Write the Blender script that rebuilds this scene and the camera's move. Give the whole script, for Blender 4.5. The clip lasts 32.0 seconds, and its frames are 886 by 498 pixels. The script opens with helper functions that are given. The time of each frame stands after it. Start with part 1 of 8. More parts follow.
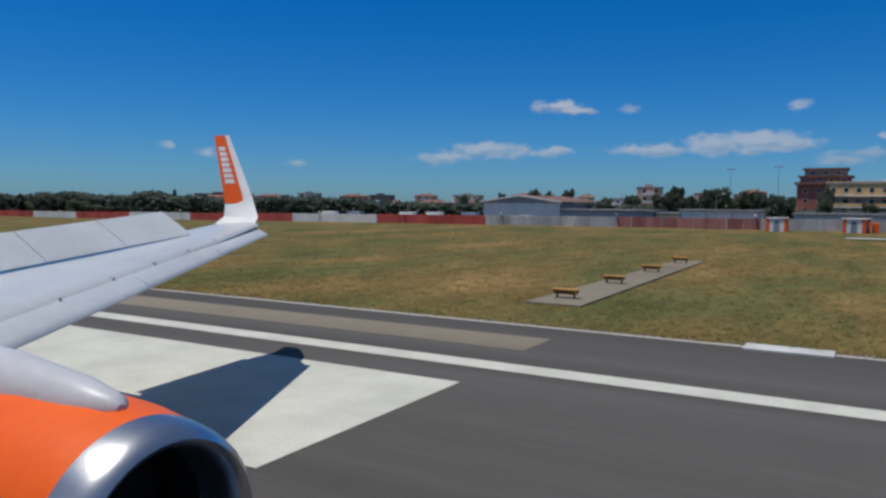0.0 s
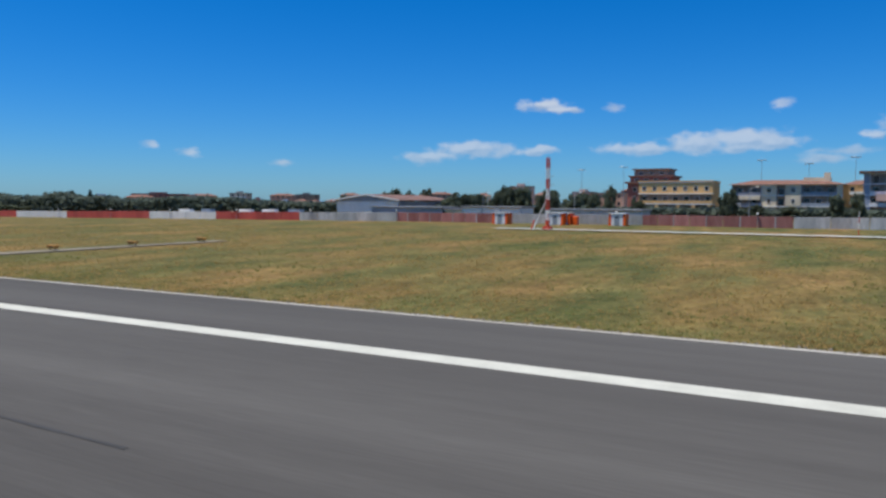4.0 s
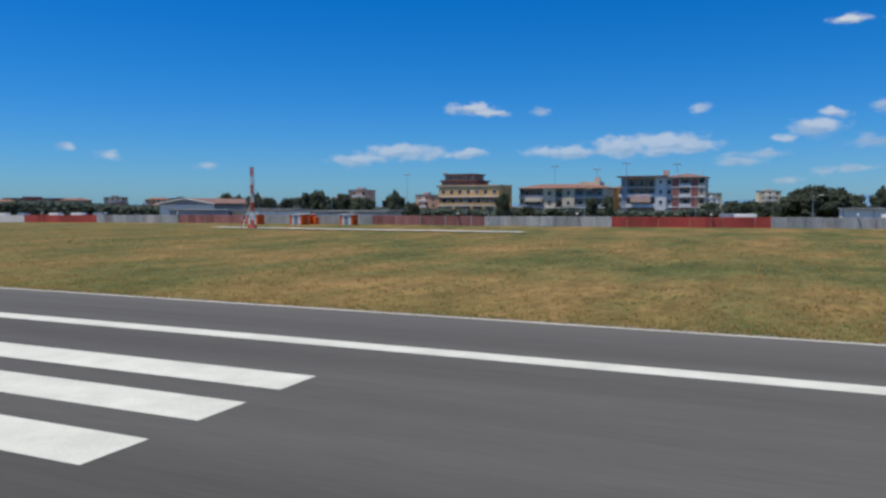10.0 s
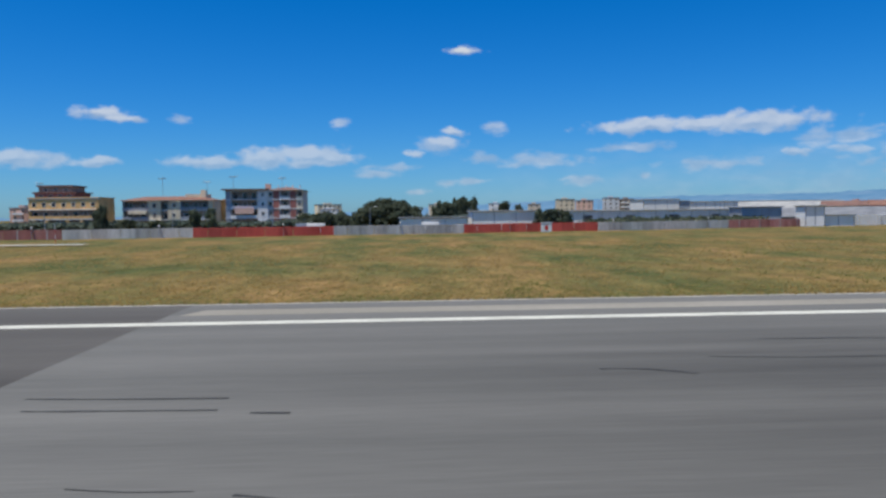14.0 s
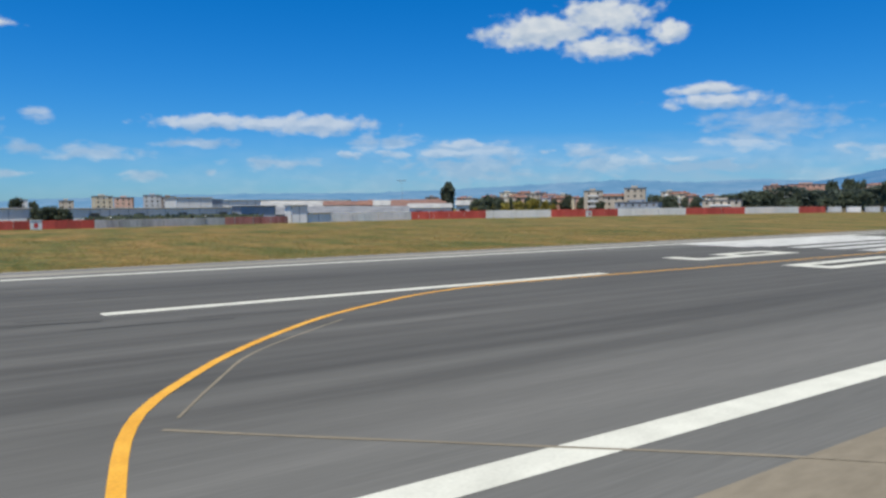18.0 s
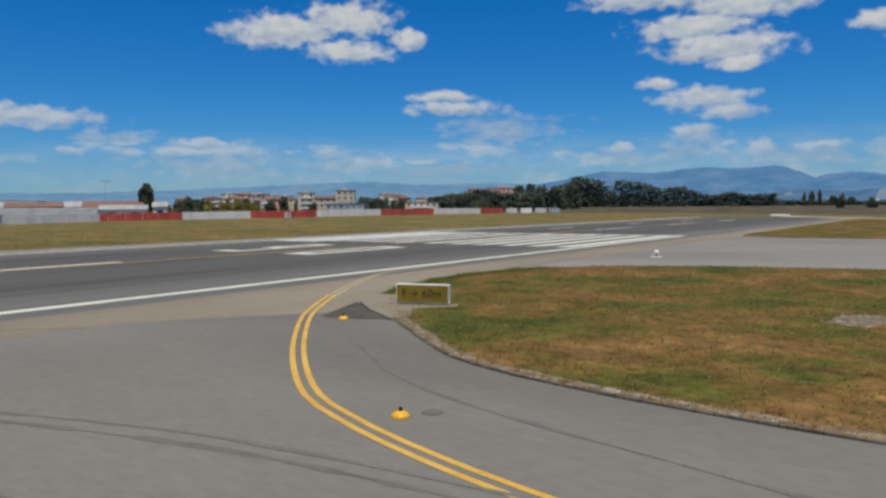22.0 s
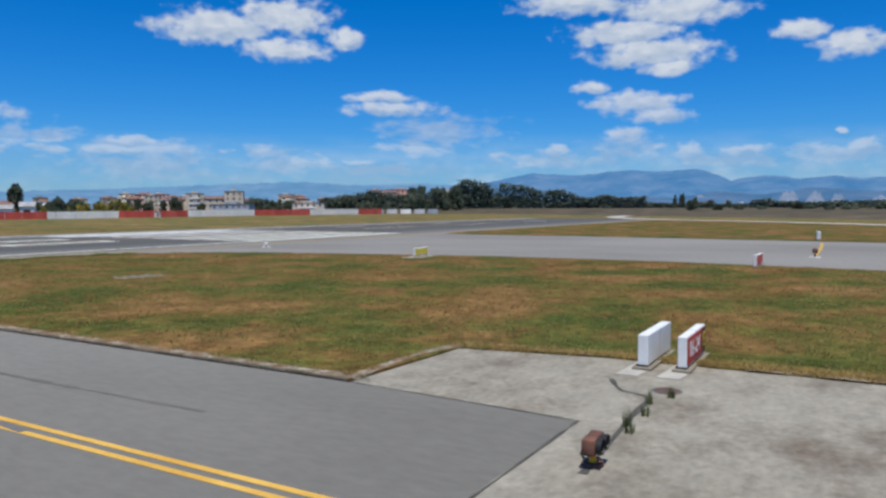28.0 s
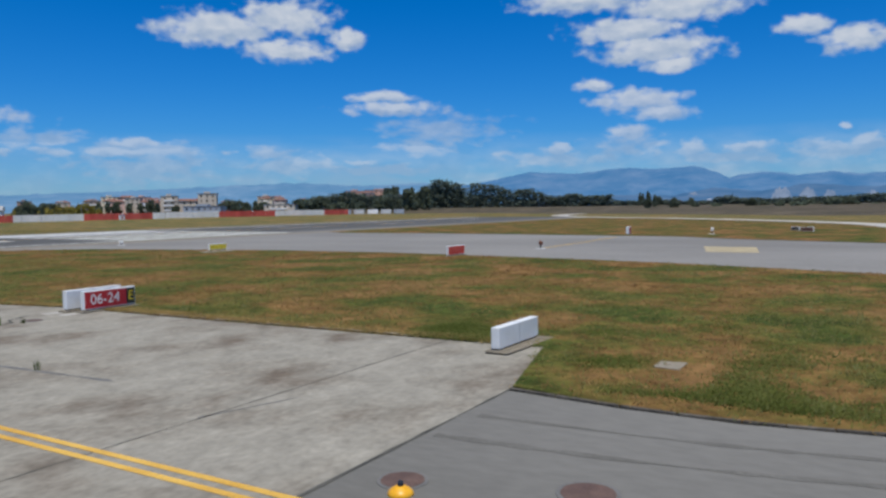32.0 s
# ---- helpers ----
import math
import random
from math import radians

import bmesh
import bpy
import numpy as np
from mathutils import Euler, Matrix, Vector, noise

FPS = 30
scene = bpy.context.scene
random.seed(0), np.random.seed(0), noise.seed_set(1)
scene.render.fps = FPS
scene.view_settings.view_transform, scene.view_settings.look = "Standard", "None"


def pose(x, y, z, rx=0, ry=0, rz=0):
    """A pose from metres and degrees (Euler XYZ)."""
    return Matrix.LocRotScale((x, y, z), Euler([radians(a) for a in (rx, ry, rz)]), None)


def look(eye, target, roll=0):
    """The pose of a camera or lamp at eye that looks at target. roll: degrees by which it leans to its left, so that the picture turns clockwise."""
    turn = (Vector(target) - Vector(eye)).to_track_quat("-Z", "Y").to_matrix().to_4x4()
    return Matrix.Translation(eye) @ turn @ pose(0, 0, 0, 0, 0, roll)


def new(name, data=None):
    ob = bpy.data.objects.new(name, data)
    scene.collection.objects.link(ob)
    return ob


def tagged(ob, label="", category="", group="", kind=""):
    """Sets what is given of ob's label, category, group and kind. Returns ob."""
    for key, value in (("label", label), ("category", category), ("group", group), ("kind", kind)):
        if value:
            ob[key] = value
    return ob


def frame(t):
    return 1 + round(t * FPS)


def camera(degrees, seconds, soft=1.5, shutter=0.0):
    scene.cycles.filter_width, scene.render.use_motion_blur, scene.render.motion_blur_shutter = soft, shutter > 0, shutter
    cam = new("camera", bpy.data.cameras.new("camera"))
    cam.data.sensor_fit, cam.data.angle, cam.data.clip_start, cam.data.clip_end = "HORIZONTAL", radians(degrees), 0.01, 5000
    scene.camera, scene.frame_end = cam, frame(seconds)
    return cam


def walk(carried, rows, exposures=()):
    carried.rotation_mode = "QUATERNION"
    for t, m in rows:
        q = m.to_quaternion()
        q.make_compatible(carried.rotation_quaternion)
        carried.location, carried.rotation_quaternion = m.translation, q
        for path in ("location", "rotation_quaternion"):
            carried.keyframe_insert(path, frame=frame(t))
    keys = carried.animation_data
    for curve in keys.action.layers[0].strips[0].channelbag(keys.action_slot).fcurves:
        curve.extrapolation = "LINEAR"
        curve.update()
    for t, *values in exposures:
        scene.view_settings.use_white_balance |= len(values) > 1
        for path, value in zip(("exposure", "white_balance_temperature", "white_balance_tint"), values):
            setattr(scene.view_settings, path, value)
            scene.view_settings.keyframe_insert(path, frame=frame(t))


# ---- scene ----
EYE = 4.4  # height of the cabin windows above the tarmac
cam = camera(61.4, 32.0, soft=2.7, shutter=0.0)
ROWS = (
    (0.0, pose(0.00, -0.00, EYE, 86.47, -0.49, 30.13)),
    (0.5, pose(6.38, 0.06, EYE, 86.51, -0.49, 30.10)),
    (1.0, pose(12.70, 0.13, EYE, 86.43, -0.60, 30.14)),
    (1.5, pose(18.93, 0.19, EYE, 86.47, -0.28, 30.19)),
    (2.0, pose(25.08, 0.20, EYE, 86.39, -0.18, 30.00)),
    (2.5, pose(31.19, 0.15, EYE, 86.29, -0.23, 29.61)),
    (3.0, pose(37.20, 0.09, EYE, 86.41, -0.10, 29.31)),
    (3.5, pose(43.08, 0.03, EYE, 86.39, -0.22, 29.22)),
    (4.0, pose(48.98, -0.05, EYE, 86.41, -0.27, 29.04)),
    (4.5, pose(54.67, -0.14, EYE, 86.45, -0.37, 28.91)),
    (5.0, pose(59.98, -0.23, EYE, 86.48, -0.48, 28.85)),
    (5.5, pose(64.73, -0.31, EYE, 86.50, -0.52, 28.89)),
    (6.0, pose(69.28, -0.39, EYE, 86.52, -0.52, 28.99)),
    (6.5, pose(73.56, -0.43, EYE, 86.63, -0.15, 29.06)),
    (7.0, pose(77.50, -0.44, EYE, 86.64, -0.34, 29.02)),
    (7.5, pose(81.10, -0.48, EYE, 86.53, -0.32, 28.85)),
    (8.0, pose(84.38, -0.59, EYE, 86.50, -0.31, 28.45)),
    (8.5, pose(87.39, -0.82, EYE, 86.46, -0.06, 27.77)),
    (9.0, pose(90.19, -1.16, EYE, 86.46, -0.04, 26.78)),
    (9.5, pose(92.79, -1.60, EYE, 86.53, 0.04, 25.38)),
    (10.0, pose(95.22, -2.13, EYE, 86.64, 0.02, 23.68)),
    (10.5, pose(97.50, -2.82, EYE, 86.62, 0.21, 21.51)),
    (11.0, pose(99.67, -3.72, EYE, 86.72, 0.32, 18.84)),
    (11.5, pose(101.79, -4.84, EYE, 86.79, 0.15, 15.67)),
    (12.0, pose(103.85, -6.15, EYE, 86.97, 0.18, 12.30)),
    (12.5, pose(105.83, -7.64, EYE, 87.13, 0.25, 8.77)),
    (13.0, pose(107.72, -9.30, EYE, 87.30, 0.42, 5.03)),
    (13.5, pose(109.57, -11.11, EYE, 87.34, 0.63, 1.08)),
    (14.0, pose(111.33, -13.04, EYE, 87.33, 0.67, -2.92)),
    (14.5, pose(112.92, -15.34, EYE, 87.29, 0.78, -7.12)),
    (15.0, pose(114.38, -17.98, EYE, 87.26, 0.88, -11.42)),
    (15.5, pose(115.79, -21.45, EYE, 87.40, 0.92, -15.70)),
    (16.0, pose(117.20, -24.62, EYE, 87.34, 1.05, -20.00)),
    (16.5, pose(118.62, -27.30, EYE, 87.18, 0.78, -24.17)),
    (17.0, pose(119.85, -29.90, EYE, 87.10, 0.42, -28.14)),
    (17.5, pose(120.78, -33.05, EYE, 87.05, 0.85, -31.80)),
    (18.0, pose(121.42, -36.45, EYE, 86.83, 0.44, -35.26)),
    (18.5, pose(121.99, -39.61, EYE, 86.54, 0.33, -38.39)),
    (19.0, pose(122.43, -42.66, EYE, 86.54, 0.61, -41.58)),
    (19.5, pose(122.73, -45.76, EYE, 86.46, 0.18, -44.73)),
    (20.0, pose(122.87, -48.80, EYE, 86.43, 0.30, -47.81)),
    (20.5, pose(122.94, -51.81, EYE, 86.40, 0.56, -50.30)),
    (21.0, pose(123.02, -54.84, EYE, 86.47, 0.50, -52.23)),
    (21.5, pose(123.13, -57.88, EYE, 86.58, 0.38, -53.51)),
    (22.0, pose(123.26, -60.92, EYE, 86.77, 0.46, -54.52)),
    (22.5, pose(123.38, -63.97, EYE, 86.83, 0.51, -55.42)),
    (23.0, pose(123.44, -67.03, EYE, 86.79, 0.51, -56.53)),
    (23.5, pose(123.46, -70.09, EYE, 86.83, 0.38, -57.51)),
    (24.0, pose(123.47, -73.14, EYE, 86.84, 0.38, -58.22)),
    (24.5, pose(123.48, -76.19, EYE, 86.73, 0.40, -58.57)),
    (25.0, pose(123.51, -79.29, EYE, 86.66, 0.53, -58.75)),
    (25.5, pose(123.55, -82.44, EYE, 86.58, 0.56, -58.90)),
    (26.0, pose(123.60, -85.59, EYE, 86.61, 0.53, -59.04)),
    (26.5, pose(123.66, -88.80, EYE, 86.67, 0.46, -59.16)),
    (27.0, pose(123.72, -92.04, EYE, 86.73, 0.38, -59.24)),
    (27.5, pose(123.75, -95.29, EYE, 86.76, 0.35, -59.27)),
    (28.0, pose(123.76, -98.55, EYE, 86.80, 0.21, -59.30)),
    (28.5, pose(123.78, -101.82, EYE, 86.69, 0.35, -59.29)),
    (29.0, pose(123.81, -105.12, EYE, 86.61, 0.57, -59.29)),
    (29.5, pose(123.87, -108.42, EYE, 86.65, 0.55, -59.30)),
    (30.0, pose(123.97, -111.68, EYE, 86.74, 0.41, -59.25)),
    (30.5, pose(124.09, -114.89, EYE, 86.83, 0.55, -59.06)),
    (31.0, pose(124.20, -118.02, EYE, 86.97, 0.73, -58.97)),
    (31.5, pose(124.29, -121.04, EYE, 86.92, 0.61, -58.95)),
    (32.0, pose(124.34, -123.98, EYE, 86.76, 0.77, -59.05)),
)
SKY_SAT, SKY_VAL, SKY_STRENGTH = 1.14, 0.92, 0.10
SKY_TINT = (0.52, 0.86, 1.28, 1)
CLOUD_DARK, CLOUD_LIGHT = (3.8, 4.8, 6.3, 1), (6.6, 7.0, 7.6, 1)
EXPOSURES = (
    (0.0, -0.5, 6450, 10), (1.0, -0.15, 6450, 10), (3.0, -0.05, 6450, 10), (6.0, 0.0, 6500, 10), (7.0, -0.22, 6450, 10), (9.0, -0.25, 6400, 10), (10.0, -0.12, 6450, 10), (11.0, -0.02, 6450, 10), (13.0, -0.08, 6450, 10),
    (16.0, 0.04, 6550, 8), (18.0, 0.04, 6700, 7), (20.0, -0.28, 7000, 6), (22.0, -0.26, 7000, 8), (23.0, -0.12, 6450, 10), (24.0, -0.05, 6400, 10), (28.0, -0.05, 6300, 10), (30.0, -0.17, 6300, 10), (32.0, -0.19, 6250, 10),
)
# clouds by azimuth and elevation of their middle, half width and half height, in degrees: dense ones, then thin ones
CLOUDS_A = (
    (42.7, 12.9, 3.82, 1.06), (47.6, 13.8, 3.07, 1.17), (47.5, 11.6, 3.18, 0.73), (52, 12.3, 1.16, 0.74),
    (69.3, 14.8, 3.72, 0.78), (76.5, 13.9, 3.89, 1.04), (72.9, 12.6, 3.73, 0.88), (74.8, 11.1, 3.77, 1.11),
    (76.2, 10, 1.57, 0.59), (84.8, 11.9, 1.66, 0.64), (87.7, 10.8, 1.95, 0.81), (70.5, 8.8, 1.34, 0.41),
    (73.6, 7.6, 3.02, 0.71), (75.4, 6.6, 1.89, 0.6), (54.7, 8.3, 1.92, 0.46), (55.4, 7.4, 3.31, 0.46),
    (72.9, 5.4, 1.43, 0.52), (87.3, 5.1, 0.38, 0.27), (36.1, 4.1, 2.63, 0.39), (67.9, 4.2, 1.05, 0.57),
    (77.5, 4, 1.17, 0.71),
)
CLOUDS_B = (
    (81.2, 4, 1.77, 0.39), (88.6, 3.9, 1.28, 0.55), (53.1, 3.5, 1.2, 0.25), (18.2, 6.3, 3.87, 0.53), (22, 6.2, 3, 0.5),
    (25.4, 6.2, 4.58, 0.67), (36.3, 4.7, 1.79, 0.41), (28.3, 4, 1.05, 0.3), (-7.5, 4.1, 1.35, 0.42),
    (-5.6, 4.3, 1.93, 0.58), (4.6, 12.1, 1.19, 0.36), (-30.2, 3.5, 1.84, 0.47), (-26.7, 4, 2.9, 0.57),
    (-21.8, 3.9, 1.59, 0.32), (-14.4, 4, 2.73, 0.41), (-10.1, 4.3, 2.31, 0.67), (-7.2, 4.5, 2.88, 0.71),
    (-21.5, 7.3, 1.69, 0.42), (-20.2, 7, 1.37, 0.33), (0.8, 4.6, 0.69, 0.31), (3.7, 6.3, 1, 0.31),
    (3.1, 5.4, 1.2, 0.41),
)
CLOUDS_C = (
    (59.2, 5.9, 3.44, 0.89), (57.6, 4.5, 2.37, 0.58), (73, 4.2, 2.34, 0.83), (67.9, 3.5, 3.58, 0.53),
    (79.7, 3.3, 3.97, 0.64), (86.9, 3.5, 2.93, 0.76), (37.8, 3, 4.94, 1.08), (46, 4, 1.63, 0.5),
    (53.8, 2.9, 4.91, 0.51), (29.8, 4.9, 1.01, 0.5), (31.9, 4.1, 1.19, 0.19), (46.5, 3.1, 3.28, 0.42),
    (63.5, 3.8, 0.86, 0.32), (17.3, 4.8, 2.15, 0.29), (31.5, 5, 1.77, 0.44), (37.8, 4.3, 3.91, 0.51),
    (35.5, 3.4, 2, 0.41), (39.6, 3.2, 1.73, 0.39), (43, 4.2, 0.59, 0.2), (47.7, 3.2, 2.93, 0.76),
)
CLOUDS_D = (
    (6.7, 6.5, 0.65, 0.27), (2.6, 5.3, 1.18, 0.55), (6.1, 4.3, 1.02, 0.35), (10.3, 4, 2.68, 0.47),
    (-1, 3.6, 1.41, 0.22), (13.5, 2.4, 1.39, 0.34), (17.8, 2.7, 0.64, 0.32), (22.5, 3.4, 2.58, 0.43),
    (-16.2, 7, 0.55, 0.27), (-4.9, 6.8, 0.56, 0.34),
    (-2, 3.2, 1.19, 0.29), (1, 1.8, 0.54, 0.22), (-50.3, 3.9, 0.43, 0.24), (-47.7, 3.5, 0.66, 0.28),
    (-41.1, 2.8, 0.82, 0.21), (7, 6.2, 0.69, 0.3), (3.3, 2.4, 0.56, 0.29), (5.1, 2.4, 0.99, 0.25),
)
walk(cam, ROWS, exposures=EXPOSURES)

# ---- sky, clouds and sun ----
SUN = Vector((-0.24, -0.18, 0.95)).normalized()
world = bpy.data.worlds.new("sky")
scene.world = world
world.use_nodes = True
wn, wl = world.node_tree.nodes, world.node_tree.links
wn.clear()


def wnode(kind, **props):
    n = wn.new(kind)
    for key, value in props.items():
        if key == "op":
            n.operation = value
        elif key == "ins":
            for i, v in value.items():
                if hasattr(v, "is_linked"):
                    wl.new(v, n.inputs[i])
                else:
                    n.inputs[i].default_value = v
    return n


sky = wnode("ShaderNodeTexSky")
sky.sky_type, sky.sun_disc = "NISHITA", False
sky.sun_elevation = math.asin(SUN.z)
sky.sun_rotation = math.atan2(SUN.x, SUN.y)
sky.air_density, sky.dust_density, sky.ozone_density = 1.0, 0.3, 6.0
coord = wnode("ShaderNodeTexCoord").outputs["Generated"]
sep = wnode("ShaderNodeSeparateXYZ", ins={0: coord})
elev = wnode("ShaderNodeMath", op="ARCSINE", ins={0: sep.outputs[2]})
el_deg = wnode("ShaderNodeMath", op="MULTIPLY", ins={0: elev.outputs[0], 1: 57.2958})
# deep blue low down, paler towards the sun high overhead
paler = wnode("ShaderNodeMapRange", ins={0: el_deg.outputs[0], 1: 19.0, 2: 36.0, 3: 1.0, 4: 0.0})
tint = wn.new("ShaderNodeMix")
tint.data_type, tint.blend_type = "RGBA", "MULTIPLY"
wl.new(paler.outputs[0], tint.inputs[0])
tint.inputs[7].default_value = SKY_TINT
wl.new(sky.outputs[0], tint.inputs[6])
blue = wnode("ShaderNodeHueSaturation", ins={0: 0.5, 1: SKY_SAT, 2: SKY_VAL, 3: 1.0, 4: tint.outputs[2]})

azim = wnode("ShaderNodeMath", op="ARCTAN2", ins={0: sep.outputs[0], 1: sep.outputs[1]})
az_deg = wnode("ShaderNodeMath", op="MULTIPLY", ins={0: azim.outputs[0], 1: 57.2958})
dome = wnode("ShaderNodeCombineXYZ", ins={0: az_deg.outputs[0], 1: el_deg.outputs[0], 2: 0.0})


def sky_noise(scale, stretch, detail, shift=0.0, lift=0.0):
    m = wnode("ShaderNodeVectorMath", op="MULTIPLY", ins={0: dome.outputs[0], 1: (scale, scale * stretch, 1.0)})
    m2 = wnode("ShaderNodeVectorMath", op="ADD", ins={0: m.outputs[0], 1: (shift, shift * 0.7 + lift, shift)})
    n = wn.new("ShaderNodeTexNoise")
    n.inputs["Scale"].default_value = 1.0
    n.inputs["Detail"].default_value = detail
    n.inputs["Roughness"].default_value = 0.5
    wl.new(m2.outputs[0], n.inputs["Vector"])
    return n


warp = sky_noise(0.55, 1.8, 4.0)
shift = wnode("ShaderNodeVectorMath", op="SUBTRACT", ins={0: warp.outputs["Color"], 1: (0.5, 0.5, 0.5)})
shift2 = wnode("ShaderNodeVectorMath", op="MULTIPLY", ins={0: shift.outputs[0], 1: (1.9, 0.75, 0.0)})
where = wnode("ShaderNodeVectorMath", op="ADD", ins={0: dome.outputs[0], 1: shift2.outputs[0]})


def cloud_field(place, clouds):
    """How far a direction lies from the nearest cloud's middle, in cloud radii; flat below, heaped above."""
    least = None
    for az, el, w, h in clouds:
        away = wnode("ShaderNodeVectorMath", op="SUBTRACT", ins={0: place, 1: (az, el, 0.0)})
        fit = wnode("ShaderNodeVectorMath", op="MULTIPLY", ins={0: away.outputs[0], 1: (0.72 / w, 0.74 / max(h, 0.22), 0.0)})
        span = wnode("ShaderNodeVectorMath", op="LENGTH", ins={0: fit.outputs[0]}).outputs["Value"]
        least = span if least is None else wnode("ShaderNodeMath", op="MINIMUM", ins={0: least, 1: span}).outputs[0]
    return least


field = cloud_field(where.outputs[0], CLOUDS_A + CLOUDS_B)
puff = sky_noise(0.85, 1.5, 5.0, 3.1)
rough = wnode("ShaderNodeMath", op="MULTIPLY_ADD", ins={0: puff.outputs["Fac"], 1: -1.45, 2: field})
cover = wnode("ShaderNodeMapRange", ins={0: rough.outputs[0], 1: 0.31, 2: -0.34, 3: 0.0, 4: 0.97})
cover.interpolation_type = "SMOOTHSTEP"
faint = wnode("ShaderNodeMapRange", ins={0: el_deg.outputs[0], 1: 2.5, 2: 10.0, 3: 0.5, 4: 1.0})
dense = wnode("ShaderNodeMath", op="MULTIPLY", ins={0: cover.outputs[0], 1: faint.outputs[0]})
wisp = sky_noise(0.7, 2.4, 5.0, 6.3)
torn = wnode("ShaderNodeMath", op="MULTIPLY_ADD", ins={0: wisp.outputs["Fac"], 1: -2.2, 2: cloud_field(where.outputs[0], CLOUDS_C + CLOUDS_D)})
thin_cover = wnode("ShaderNodeMapRange", ins={0: torn.outputs[0], 1: 0.15, 2: -0.95, 3: 0.0, 4: 0.56})
thin_cover.interpolation_type = "SMOOTHSTEP"
soft = wnode("ShaderNodeMath", op="MAXIMUM", ins={0: dense.outputs[0], 1: thin_cover.outputs[0]})
# thin veil of haze and small cloud towards the horizon
veil = sky_noise(0.28, 3.2, 5.0, 9.0)
low = wnode("ShaderNodeMapRange", ins={0: el_deg.outputs[0], 1: 5.6, 2: 2.4, 3: 0.0, 4: 1.0})
east = wnode("ShaderNodeMapRange", ins={0: az_deg.outputs[0], 1: 0.0, 2: 45.0, 3: 0.0, 4: 1.0})
thin = wnode("ShaderNodeMapRange", ins={0: veil.outputs["Fac"], 1: 0.33, 2: 0.68, 3: 0.14, 4: 0.5})
veil_a = wnode("ShaderNodeMath", op="MULTIPLY", ins={0: low.outputs[0], 1: thin.outputs[0]})
veil_b = wnode("ShaderNodeMath", op="MULTIPLY", ins={0: veil_a.outputs[0], 1: east.outputs[0]})
all_cover = wnode("ShaderNodeMath", op="MAXIMUM", ins={0: soft.outputs[0], 1: veil_b.outputs[0]})
# white tops and grey undersides: the field a little higher up, less the field here
higher = wnode("ShaderNodeVectorMath", op="ADD", ins={0: where.outputs[0], 1: (-0.1, 0.16, 0.0)})
slope = wnode("ShaderNodeMath", op="SUBTRACT", ins={0: cloud_field(higher.outputs[0], CLOUDS_A + CLOUDS_B), 1: field})
under = sky_noise(0.8, 1.8, 3.0, 5.2)
lit = wnode("ShaderNodeMath", op="MULTIPLY_ADD", ins={0: slope.outputs[0], 1: 0.9, 2: under.outputs["Fac"]})
tone = wnode("ShaderNodeMapRange", ins={0: lit.outputs[0], 1: 0.2, 2: 0.7, 3: 0.0, 4: 1.0})
cloud_col = wn.new("ShaderNodeMix")
cloud_col.data_type = "RGBA"
wl.new(tone.outputs[0], cloud_col.inputs[0])
cloud_col.inputs[6].default_value = CLOUD_DARK
cloud_col.inputs[7].default_value = CLOUD_LIGHT
mixed = wn.new("ShaderNodeMix")
mixed.data_type = "RGBA"
wl.new(all_cover.outputs[0], mixed.inputs[0])
wl.new(blue.outputs[0], mixed.inputs[6])
wl.new(cloud_col.outputs[2], mixed.inputs[7])
back = wnode("ShaderNodeBackground", ins={0: mixed.outputs[2], 1: SKY_STRENGTH})
outw = wn.new("ShaderNodeOutputWorld")
wl.new(back.outputs[0], outw.inputs[0])

sun_data = bpy.data.lights.new("sun", "SUN")
sun_data.energy, sun_data.angle, sun_data.color = 4.7, radians(0.53), (1.0, 0.95, 0.87)
sun = new("sun", sun_data)
sun.matrix_world = look(SUN * 100, (0, 0, 0))


